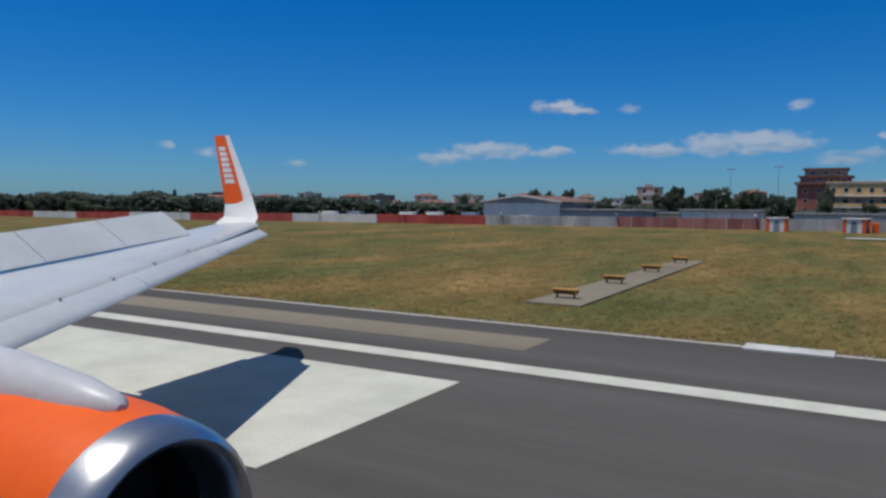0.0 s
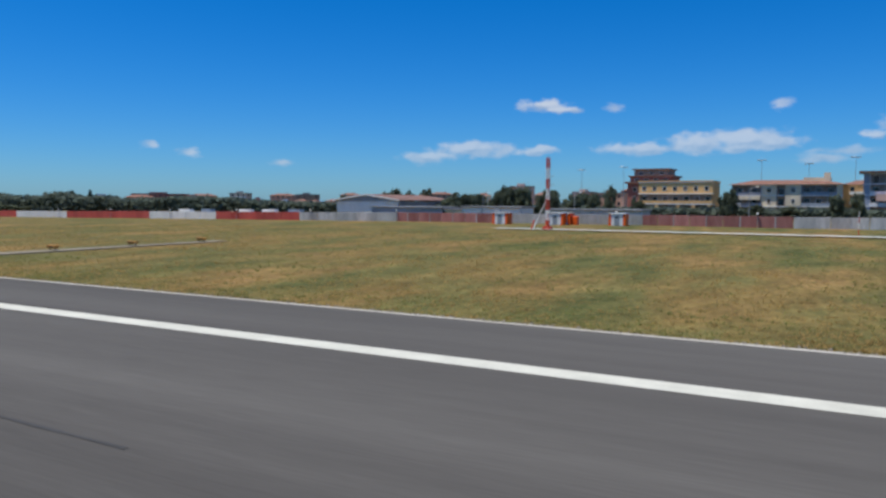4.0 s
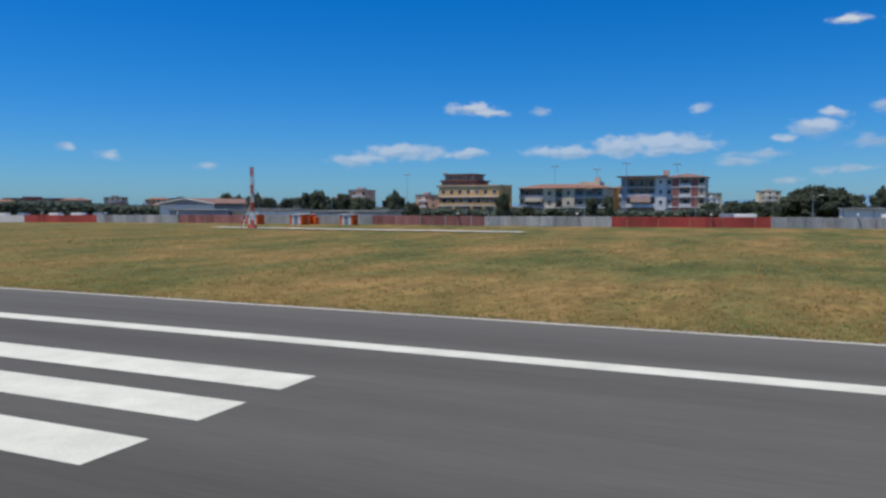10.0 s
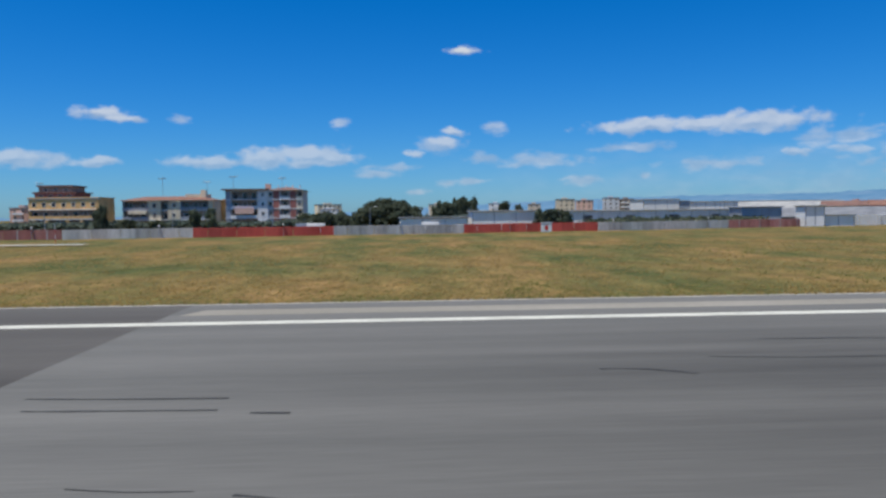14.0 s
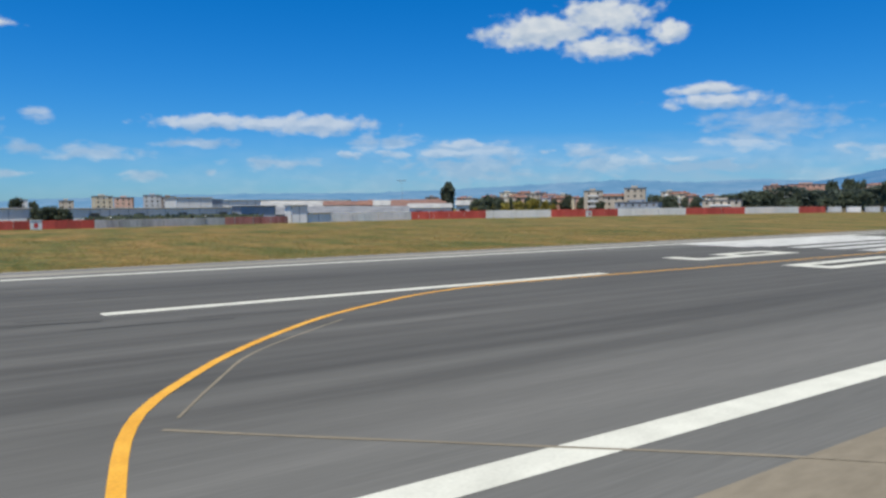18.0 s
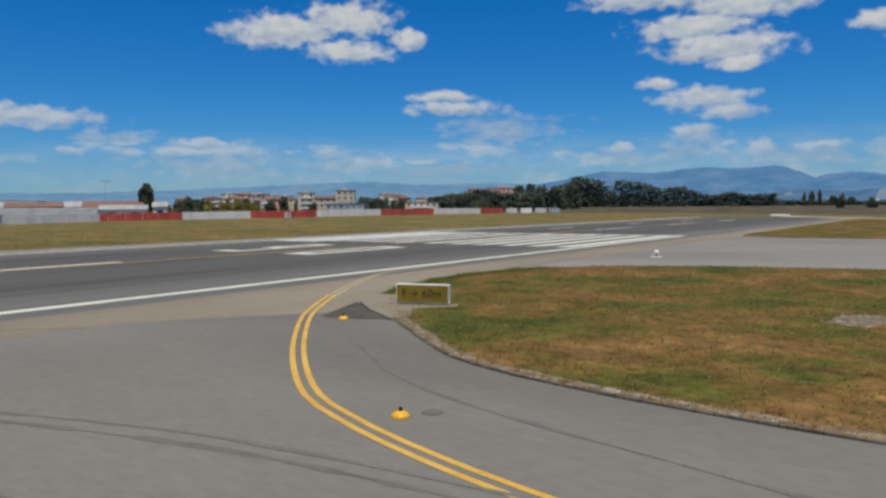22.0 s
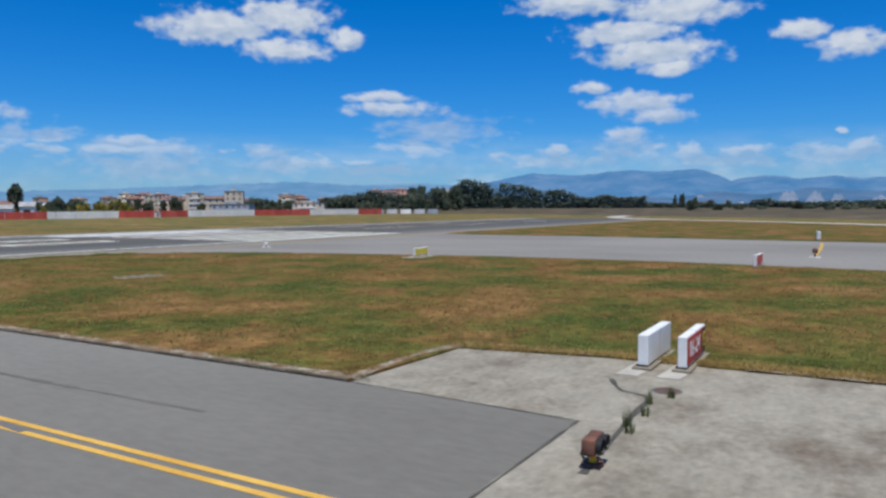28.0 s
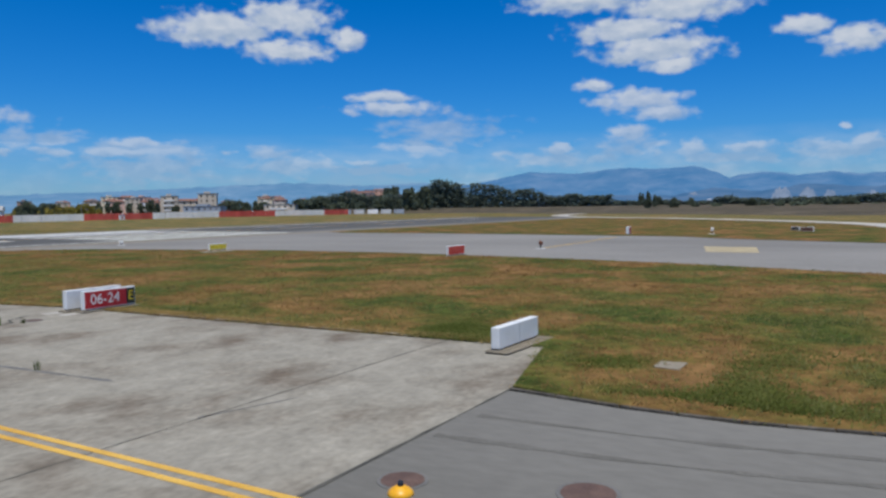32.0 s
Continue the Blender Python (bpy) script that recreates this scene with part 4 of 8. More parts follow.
# ---- things on the airfield ----
def mast():
    r = thing("lattice_mast", "red and white banded lattice mast with a side strut", "mast", pose(5.6, 112.6, -0.1))
    h = 11.6
    for i in range(7):
        z0, z1 = i * h / 7, (i + 1) * h / 7
        b2 = bmesh.new()
        for sx in (-0.22, 0.22):
            for sy in (-0.22, 0.22):
                tube(b2, (sx, sy, z0), (sx, sy, z1), 0.05, 6)
        for k in range(3):
            za, zb = z0 + (z1 - z0) * k / 3, z0 + (z1 - z0) * (k + 1) / 3
            for p, q in (((-0.22, -0.22), (0.22, -0.22)), ((0.22, -0.22), (0.22, 0.22)), ((0.22, 0.22), (-0.22, 0.22)), ((-0.22, 0.22), (-0.22, -0.22))):
                tube(b2, (*p, za), (*q, zb), 0.026, 5)
                tube(b2, (*q, za), (*p, zb), 0.026, 5)
                tube(b2, (*p, zb), (*q, zb), 0.04, 5)
        part("mast_section", b2, M["red"] if i % 2 == 0 else M["white_paint"], r, "red banded section" if i % 2 == 0 else "white banded section")
    b2 = bmesh.new()
    tube(b2, (-2.6, 0, 0), (-0.3, 0, 4.8), 0.09, 6)
    part("strut", b2, M["white_paint"], r, "white raking strut")
    part("strut_foot", tube(bmesh.new(), (-2.8, 0, 0), (-2.3, 0, 1.7), 0.12, 6), M["red"], r, "red strut foot")
    part("base_plate", box(bmesh.new(), -0.6, 0.6, -0.6, 0.6, 0, 0.7), M["red"], r, "red base")
    for z in (7.3, 8.6):
        part("bracket", tube(bmesh.new(), (0.3, 0, z), (1.0, 0, z + 0.1), 0.05, 6), M["metal"], r, "grey side bracket")
    part("lightning_rod", tube(bmesh.new(), (0, 0, h), (0, 0, h + 0.5), 0.03, 5), M["metal"], r)


mast()
sheet("mast_slab", [(-3.5, 110.8), (9.5, 110.8), (9.5, 114.4), (-3.5, 114.4)], 0.2, M["white_worn"], "pale concrete slab round the mast", "slab")
sheet("service_path", [(10, 110.6), (59.5, 108.8), (59.5, 112.4), (10, 113.8)], 0.2, M["white_worn"], "pale concrete service path in the grass", "path")


def hut(x, y, turn):
    r = thing("equipment_hut", "small white equipment hut with orange corner bands", "hut", pose(x, y, ground_z(x, y) - 0.02, 0, 0, turn), "equipment huts")
    part("body", bevelled(box(bmesh.new(), -1.6, 1.6, -1.2, 1.2, 0, 2.3), 0.03, 1), M["white_paint"], r)
    part("roof", bevelled(box(bmesh.new(), -1.75, 1.75, -1.35, 1.35, 2.3, 2.42), 0.02, 1), M["white_paint"], r)
    part("band", box(bmesh.new(), -1.64, -1.15, -1.24, 1.24, 0.02, 2.28), M["orange"], r, "orange corner band")
    part("band", box(bmesh.new(), 1.15, 1.64, -1.24, 1.24, 0.02, 2.28), M["orange"], r, "orange corner band")
    part("door", bevelled(box(bmesh.new(), -0.5, 0.4, -1.26, -1.19, 0.05, 2.0), 0.01, 1), M["metal"], r, "grey steel door")
    part("vent", box(bmesh.new(), -0.3, 0.2, -1.285, -1.262, 1.5, 1.8), M["black"], r, "dark louvre vent")
    return r


hut(-14.6, 139.5, 0), hut(-3.1, 140.4, 2), hut(8.5, 143.0, 2)
part("side_tank", bevelled(box(bmesh.new(), 1.9, 2.9, -0.6, 0.6, 0, 1.7), 0.1, 2), M["orange"], hut(-14.6 + 12.2, 142.5, 0), "orange cabinet")


M["lamp_ochre"] = material("weathered_ochre_enamel", ((0.42, 0.19, 0.035), (0.55, 0.27, 0.05)), 1.5, 0.6, 0.1, grain=0.2, space="Object")


def light_unit(x, y, turn=0):
    """Approach light box: a long yellow trough on short dark legs."""
    r = thing("approach_light", "long yellow light box on short dark legs", "airfield light", pose(x, y, -0.02, 0, 0, turn), "lights along the concrete path")
    part("housing", bevelled(box(bmesh.new(), -0.58, 0.58, -0.2, 0.2, 0.26, 0.48), 0.05, 2), M["lamp_ochre"], r)
    part("lid", bevelled(box(bmesh.new(), -0.61, 0.61, -0.23, 0.23, 0.46, 0.51), 0.02, 1), M["lamp_ochre"], r, "yellow lid")
    for sx in (-0.42, 0.42):
        part("leg", cone(bmesh.new(), 0.05, 0.05, 0, 0.28, 8, pose(sx, 0, 0)), M["black"], r)
    part("window", box(bmesh.new(), -0.48, 0.48, -0.212, -0.196, 0.31, 0.41), M["glass"], r, "dark lens strip")


for x, y in ((-12.3, 32.6), (-12.4, 40.3), (-12.5, 48.6), (-12.6, 57.4)):
    light_unit(x, y)
sheet("light_path", [(-13.4, 30.4), (-10.8, 30.4), (-11.4, 60.0), (-13.4, 60.0)], 0.06, M["beige"], "pale concrete path under the lights", "path", thick=0.1)
sheet("edge_slab", [(-3.4, 24.2), (-0.9, 24.2), (-0.9, 25.2), (-3.4, 25.2)], 0.05, M["white_worn"], "pale concrete slab at the runway edge", "slab", thick=0.1)


def board(name, x, y, turn, w, h, d, face, label, text=None, dark=0.0, yellow=False, base=0.12):
    """A sign box on feet; the written face looks along +y of its own."""
    r = thing(name, label, "sign", pose(x, y, 0.0, 0, 0, turn))
    part("cabinet", bevelled(box(bmesh.new(), -w / 2, w / 2, -d / 2, d / 2, base, base + h), 0.02, 2), M["white_paint"], r, "white sheet metal cabinet")
    part("plinth", bevelled(box(bmesh.new(), -w / 2 - 0.15, w / 2 + 0.15, -d / 2 - 0.12, d / 2 + 0.12, 0.0, 0.075), 0.01, 1), M["beige"], r, "pale concrete plinth")
    for sx in (-w * 0.38, w * 0.38):
        part("foot", box(bmesh.new(), sx - 0.06, sx + 0.06, -d / 2 + 0.03, d / 2 - 0.03, 0.07, base + 0.01), M["metal"], r)
    for sx in (0.0,):
        part("seam", box(bmesh.new(), sx - 0.008, sx + 0.008, -d / 2 - 0.004, d / 2 + 0.004, base + 0.02, base + h + 0.004), M["metal"], r)
    if face:
        x1 = -w / 2 + 0.04 + dark
        part("panel", box(bmesh.new(), x1, w / 2 - 0.04, d / 2, d / 2 + 0.012, base + 0.05, base + h - 0.05), M[face], r, "coloured sign face")
        if dark:
            part("end_panel", box(bmesh.new(), -w / 2 + 0.04, x1, d / 2, d / 2 + 0.013, base + 0.05, base + h - 0.05), M["black"], r, "black location panel")
        for s, px, size, key in text or ():
            cu = bpy.data.curves.new("lettering", "FONT")
            cu.body, cu.size, cu.extrude = s, size, 0.003
            cu.align_x, cu.align_y = "CENTER", "CENTER"
            tmp = bpy.data.objects.new("lettering_source", cu)
            me = bpy.data.meshes.new_from_object(tmp)
            me.materials.clear()
            me.materials.append(M[key])
            bpy.data.objects.remove(tmp)
            ob = new("lettering", me)
            ob.parent = r
            ob.matrix_basis = pose(px, d / 2 + 0.016, base + h / 2, 90, 0, 180)
            tagged(ob, "painted sign characters")
    return r


M["lemon"] = material("lemon_sign_face", ((0.68, 0.52, 0.03), (0.76, 0.60, 0.05)), 0.8, 0.4, 0.02, grain=0.06, space="Object")
# The holding position signs; the written faces look towards the taxiway.
board("back_sign", 145.05, -92.95, 181.5, 2.75, 0.82, 0.28, None, "plain white back of a taxiway sign on concrete")
board("holding_sign", 145.15, -93.95, 181.5, 2.6, 0.82, 0.24, "red_sign", "red runway holding sign with white characters", (("06-24", 0.26, 0.64, "white_paint"), ("E", -1.06, 0.62, "lemon")), 0.44)
board("back_sign", 145.5, -113.9, 179, 2.75, 0.64, 0.28, None, "plain white back of a taxiway sign beside grass")
board("distance_sign", 149.7, -40.95, 107, 2.5, 0.86, 0.26, "sign_yellow_shaded", "dull yellow distance sign in a white frame", (("F", 0.85, 0.52, "black"), ("\u2192", 0.4, 0.52, "black"), ("60m", -0.45, 0.52, "black")))
board("yellow_sign", 179.4, -63.2, 187, 2.6, 0.62, 0.16, "lemon", "small bright yellow taxiway sign on grass", base=0.22)
board("red_sign", 182.1, -90.6, 180, 2.9, 0.8, 0.2, "red", "small red holding sign on grass")
sheet("sign_slab", [(177.4, -64.1), (181.2, -63.9), (181.2, -62.3), (177.4, -62.5)], 0.06, M["pale_road"], "pale concrete slab under the yellow sign", "slab", thick=0.05)
board("red_sign", 232.2, -91.0, 188, 2.0, 1.0, 0.4, "red_sign", "white box sign with a red face")
board("dark_sign", 246.0, -113.5, 70, 1.8, 0.6, 0.4, "rust", "dark brown sign in the far grass")
board("dark_sign", 250.0, -111.5, 70, 1.2, 0.5, 0.4, "black", "dark sign in the far grass")




def guard_light(x, y, turn):
    r = thing("runway_guard_light", "rust-brown twin guard light on a yellow stem", "airfield light", pose(x, y, 0.0, 0, 0, turn))
    part("stem", cone(bmesh.new(), 0.07, 0.055, 0.05, 0.32, 12), M["lamp_yellow"], r, "yellow stem")
    part("base_plate", cone(bmesh.new(), 0.2, 0.18, 0.0, 0.06, 16), M["rust"], r)
    b2 = bmesh.new()
    bevelled(box(b2, -0.33, 0.33, -0.12, 0.12, 0.24, 0.53), 0.05, 2)
    part("housing", b2, M["rust"], r, smooth=True)
    for sx in (-0.165, 0.165):
        part("lens", cone(bmesh.new(), 0.115, 0.115, 0.0, 0.05, 20, pose(sx, -0.11, 0.385, 90)), M["glass"], r, "dark round lens")
        part("visor", cone(bmesh.new(), 0.125, 0.135, 0.0, 0.1, 20, pose(sx, -0.12, 0.385, 90), caps=False), M["black"], r, "black visor")
    part("cable", tube(bmesh.new(), (0.1, 0.15, 0.02), (0.5, 0.35, 0.02), 0.025, 6), M["black"], r)
    return r


guard_light(135.8, -94.35, 4)


def dome_light(x, y):
    r = thing("edge_light", "small yellow dome light on the taxiway", "airfield light", pose(x, y, 0.0), "yellow dome lights")
    prof = [(0.0, 0.20), (0.02, 0.205), (0.06, 0.19), (0.1, 0.14), (0.13, 0.085), (0.14, 0.07)]
    part("base", rings(bmesh.new(), prof, 20, Matrix.Rotation(radians(-90), 4, "Y")), M["lamp_yellow"], r, smooth=True)
    part("lens", rings(bmesh.new(), [(0.14, 0.05), (0.18, 0.05), (0.21, 0.035), (0.23, 0.01)], 14, Matrix.Rotation(radians(-90), 4, "Y")), M["glass"], r, "dark lens")


for x, y in ((144.8, -40.7), (135.3, -51.2), (132.7, -64.4), (133.6, -117.6), (133.0, -80), (139.5, -134)):
    dome_light(x, y)


M["lid"] = material("rusty_cover_lid", ((0.085, 0.052, 0.042), (0.13, 0.08, 0.062)), 2.0, 0.8, 0.2, space="Object")


def cover(x, y, rad, lid="lid"):
    r = thing("cable_cover", "round dark cable cover set in the pavement", "cover", pose(x, y, 0.004), "cable covers")
    part("ring", cone(bmesh.new(), rad, rad, 0.0, 0.008, 28), M["track"], r)
    part("lid", cone(bmesh.new(), rad * 0.85, rad * 0.85, 0.008, 0.014, 28), M[lid], r, "dark rusty lid" if lid == "lid" else "worn grey lid")


cover(132.7, -97.2, 0.36), cover(141.6, -94.15, 0.36), cover(134.1, -117.3, 0.42), cover(135.0, -120.1, 0.5), cover(135.95, -51.55, 0.24, "seam"), cover(133.15, -64.75, 0.24, "seam")
sheet("valve_slab", [(144.0, -119.3), (145.0, -119.3), (144.9, -118.6), (144.1, -118.6)], 0.07, M["beige"], "small pale concrete slab in the grass", "slab", thick=0.05)


def beacon(x, y, h, label, top="white_paint"):
    r = thing("marker_post", label, "marker", pose(x, y, 0.0))
    part("foot", cone(bmesh.new(), 0.5, 0.45, 0.0, 0.08, 14), M["white_worn"], r, "pale concrete foot")
    part("stem", cone(bmesh.new(), 0.07, 0.06, 0.06, h * 0.6, 10), M["black"], r, "dark stem")
    part("body", cone(bmesh.new(), 0.2, 0.22, h * 0.55, h, 14), M[top], r)
    part("cap", cone(bmesh.new(), 0.22, 0.06, h, h + 0.14, 14), M[top], r)


beacon(194.6, -93.4, 0.7, "short dark topped marker post", "rust")
beacon(185.4, -38.9, 0.45, "small white edge marker on pavement")
beacon(235.0, -102.2, 0.8, "white marker post in far grass")


def weed(x, y, s, seed):
    q = random.Random(seed)
    b2 = bmesh.new()
    for i in range(26):
        a, l = q.uniform(0, 6.28), s * q.uniform(0.5, 1)
        d = Vector((math.cos(a) * 0.25, math.sin(a) * 0.25, 1)) * l
        side = Vector((-math.sin(a), math.cos(a), 0)) * 0.012
        o = Vector((q.uniform(-0.08, 0.08), q.uniform(-0.08, 0.08), 0))
        b2.faces.new([b2.verts.new(v) for v in (o - side, o + side, o + d * 0.6 + side * 0.7, o + d)])
    ob = new("weed", mesh_of("weed", b2, M["leaf_light"]))
    ob.matrix_basis = pose(x, y, 0.0)
    tagged(ob, "tuft of tall green weed in a pavement joint", "weed", "weeds in the joints")


for i, (x, y, s) in enumerate(((136.15, -103.6, 0.34), (140.2, -94.1, 0.4), (139.2, -94.3, 0.3), (138.3, -94.2, 0.5), (141.0, -94.4, 0.35), (137.9, -94.35, 0.3))):
    weed(x, y, s, i)

# ---- the airliner standing on the runway ----
plane = thing("airliner", "white and orange twin-jet airliner standing on the runway", "aircraft", pose(0, -2.25, 0))
body = [(-27.5, 0.25), (-24, 0.75), (-20, 1.35), (-15, 1.85), (-11, 1.97), (4.0, 1.97), (6.4, 1.78), (8.2, 1.35), (9.3, 0.75), (9.75, 0.25)]
part("fuselage", rings(bmesh.new(), body, 40, pose(0, 0, 4.05)), M["white_paint"], plane, "white painted fuselage", True)
part("belly_fairing", rings(bmesh.new(), [(-16, 0.2), (-14.5, 1.1), (-12, 1.35), (-8, 1.35), (-6, 1.0), (-4.6, 0.2)], 24, pose(0, 0, 2.95)), M["wing"], plane, "grey belly fairing", True)


def slab_wing(name, stations, mat, label, parent=None, thin=0.11, tilt=0.0):
    """A tapered aerofoil surface: stations of (y, leading x, trailing x, z)."""
    b2 = bmesh.new()
    prof = [(0.0, 0.0), (0.02, 0.22), (0.1, 0.42), (0.3, 0.5), (0.6, 0.34), (1.0, 0.02), (1.0, -0.02), (0.6, -0.22), (0.3, -0.32), (0.1, -0.26), (0.02, -0.14)]
    rows = []
    for y, xl, xt, z in stations:
        c = xl - xt
        rows.append([b2.verts.new((xl - u * c, y, z + v * c * thin + tilt * u * c)) for u, v in prof])
    for p, q in zip(rows, rows[1:]):
        for i in range(len(prof)):
            j = (i + 1) % len(prof)
            b2.faces.new((p[i], p[j], q[j], q[i]))
    b2.faces.new(rows[0])
    b2.faces.new(rows[-1])
    return part(name, b2, mat, parent or plane, label, True)


def le_x(y):
    return -8.84 - 0.52 * (y - 7.05)


def wing_z(y):
    return 2.72 + 0.094 * (y - 7.05)


slab_wing("wing", [(1.6, le_x(1.6) - 0.35, -14.0, wing_z(1.6) - 0.2), (6.3, le_x(6.3) - 0.35, -13.8, wing_z(6.3)), (12.0, le_x(12) - 0.32, -14.95, wing_z(12)), (17.1, le_x(17.1) - 0.25, -16.0, wing_z(17.1) + 0.08)], M["wing"], "pale grey swept wing")


def slat_row(y):
    """Leading and trailing edge of the slats, narrowing towards the tip."""
    return y, le_x(y) + 0.12, le_x(y) - 1.12 + 0.05 * (y - 6.6), wing_z(y) - 0.14


for y0, y1 in ((6.6, 10.6), (10.615, 13.8), (13.815, 16.95)):
    slab_wing("slat", [slat_row(y0), slat_row(y1)], M["wing"], "extended grey slat", thin=0.13, tilt=0.3)
for y0, y1 in ((5.6, 8.6), (8.62, 10.6), (10.62, 12.6), (12.62, 14.6)):
    slab_wing("spoiler", [(y, -12.85 - 0.16 * (y - 6.8), -13.95 - 0.15 * (y - 6.8), wing_z(y) + 0.17) for y in (y0, y1)], M["wing"], "raised spoiler panel", thin=0.03, tilt=0.52)
slab_wing("flap", [(2.2, -13.5, -15.0, wing_z(2.2) - 0.45), (6.3, -13.5, -15.0, wing_z(6.3) - 0.3), (12.6, -14.9, -15.9, wing_z(12.6) - 0.22)], M["wing"], "lowered grey flap", thin=0.1)
slab_wing("aileron", [(12.7, -14.9, -15.35, wing_z(12.7) - 0.02), (16.6, -15.7, -16.05, wing_z(16.6) + 0.03)], M["wing"], "grey aileron", thin=0.08)
for y in (7.3, 8.7, 10.1, 11.5, 12.9, 14.3, 15.6):
    x = le_x(y) - 0.42
    part("slat_track", box(bmesh.new(), x - 0.07, x + 0.05, y - 0.02, y + 0.02, wing_z(y) + 0.08, wing_z(y) + 0.125), M["pylon"], plane, "small grey slat track fairing")
# winglet: white blade with an orange rear field
b2 = bmesh.new()
wl_rows = []
for k, (y, xl, xt, z) in enumerate(((17.05, -14.45, -15.95, wing_z(17.1) + 0.1), (17.5, -14.75, -16.05, wing_z(17.1) + 0.3), (17.75, -15.2, -16.25, wing_z(17.1) + 0.85), (18.1, -16.45, -16.98, 6.32))):
    wl_rows.append([b2.verts.new(v) for v in ((xl, y, z), (xl - 0.3 * (xl - xt), y - 0.05, z), (xt, y, z), (xl - 0.3 * (xl - xt), y + 0.06, z))])
for p, q in zip(wl_rows, wl_rows[1:]):
    for i in range(4):
        b2.faces.new((p[i], p[(i + 1) % 4], q[(i + 1) % 4], q[i]))
b2.faces.new(wl_rows[-1])
b2.faces.new(wl_rows[0])
winglet = part("winglet", b2, M["white_paint"], plane, "white upturned winglet", True)
b2 = bmesh.new()
quad = []
for u, f0, f1 in ((-0.1, 0.3, 0.98), (1.0, 0.22, 0.99)):
    lo, hi = Vector((-15.2, 17.75, wing_z(17.1) + 0.85)), Vector((-16.45, 18.1, 6.32))
    lt, ht = Vector((-16.25, 17.75, wing_z(17.1) + 0.85)), Vector((-16.98, 18.1, 6.32))
    a, b = lo.lerp(hi, u), lt.lerp(ht, u)
    quad.append((a.lerp(b, f0), a.lerp(b, f1)))
off = Vector((0, -0.075, 0))
b2.faces.new([b2.verts.new(v + off) for v in (quad[0][0], quad[0][1], quad[1][1], quad[1][0])])
off2 = Vector((0, -0.05, 0))
r1 = [b2.verts.new(v + off2) for v in (quad[0][0], quad[0][1], quad[1][1], quad[1][0])]
b2.faces.new(r1[::-1])
part("orange_field", b2, M["orange"], winglet, "orange painted field")
b2 = bmesh.new()
for i in range(7):
    u0, u1 = 0.22 + i * 0.088, 0.22 + i * 0.088 + 0.066
    rowq = []
    for u in (u0, u1):
        lo, hi = Vector((-15.2, 17.75, wing_z(17.1) + 0.85)), Vector((-16.45, 18.1, 6.32))
        lt, ht = Vector((-16.25, 17.75, wing_z(17.1) + 0.85)), Vector((-16.98, 18.1, 6.32))
        a, b = lo.lerp(hi, u), lt.lerp(ht, u)
        rowq.append((a.lerp(b, 0.42) + Vector((0, -0.08, 0)), a.lerp(b, 0.82) + Vector((0, -0.08, 0))))
    b2.faces.new([b2.verts.new(v) for v in (rowq[0][0], rowq[0][1], rowq[1][1], rowq[1][0])])
part("emblem_bars", b2, M["white_paint"], winglet, "plain white bars on the orange field")

# engine
E_AT = pose(-0.05, 6.1, 1.7)
nacelle = part("nacelle", rings(bmesh.new(), [(-4.95, 0.974), (-5.4, 1.037), (-6.2, 1.075), (-7.2, 1.042), (-8.2, 0.907), (-8.9, 0.756), (-8.95, 0.672)], 48, E_AT, (False, False)), M["orange"], plane, "glossy orange engine cowling", True)
part("inlet_lip", rings(bmesh.new(), [(-4.95, 0.979), (-4.75, 0.949), (-4.62, 0.899), (-4.57, 0.840), (-4.62, 0.781), (-4.8, 0.739), (-5.1, 0.722)], 48, E_AT, (False, False)), M["lip"], nacelle, "polished metal inlet lip", True)
part("inlet_duct", rings(bmesh.new(), [(-5.1, 0.722), (-5.7, 0.731), (-5.75, 0.252), (-5.75, 0.017)], 48, E_AT, (False, False)), M["dark_metal"], nacelle, "dark inlet duct", True)
part("spinner", rings(bmesh.new(), [(-5.7, 0.235), (-5.5, 0.202), (-5.3, 0.118), (-5.2, 0.017)], 24, E_AT, (False, True)), M["dark_metal"], nacelle, "dark spinner", True)
part("exhaust", rings(bmesh.new(), [(-8.5, 0.630), (-9.4, 0.504), (-9.9, 0.378), (-9.9, 0.017)], 32, E_AT, (False, False)), M["metal"], nacelle, "bare metal exhaust", True)
b2 = bmesh.new()
rings(b2, [(-5.08, 0.05), (-5.16, 0.13), (-5.6, 0.22), (-6.6, 0.32), (-8.2, 0.36), (-10.5, 0.3), (-12.0, 0.1)], 20, pose(-0.15, 6.1, 2.7))
part("pylon", b2, M["pylon"], plane, "grey pylon fairing over the engine", True)
part("strake", box(bmesh.new(), -6.7, -5.9, 5.33, 5.36, 2.3, 2.55), M["orange"], nacelle, "orange strake")


# the far side and the tail
slab_wing("wing", [(-1.6, le_x(1.6) - 0.35, -14.0, wing_z(1.6) - 0.2), (-6.3, le_x(6.3) - 0.35, -13.8, wing_z(6.3)), (-12.0, le_x(12) - 0.32, -14.95, wing_z(12)), (-17.1, le_x(17.1) - 0.25, -16.0, wing_z(17.1) + 0.08)], M["wing"], "pale grey swept wing")
E_OFF = pose(0.12, -5.8, 1.5)
far_nacelle = part("nacelle", rings(bmesh.new(), [(-4.95, 1.16), (-5.4, 1.235), (-6.2, 1.28), (-7.2, 1.24), (-8.2, 1.08), (-8.9, 0.9), (-8.95, 0.8)], 32, E_OFF, (False, True)), M["orange"], plane, "glossy orange engine cowling", True)
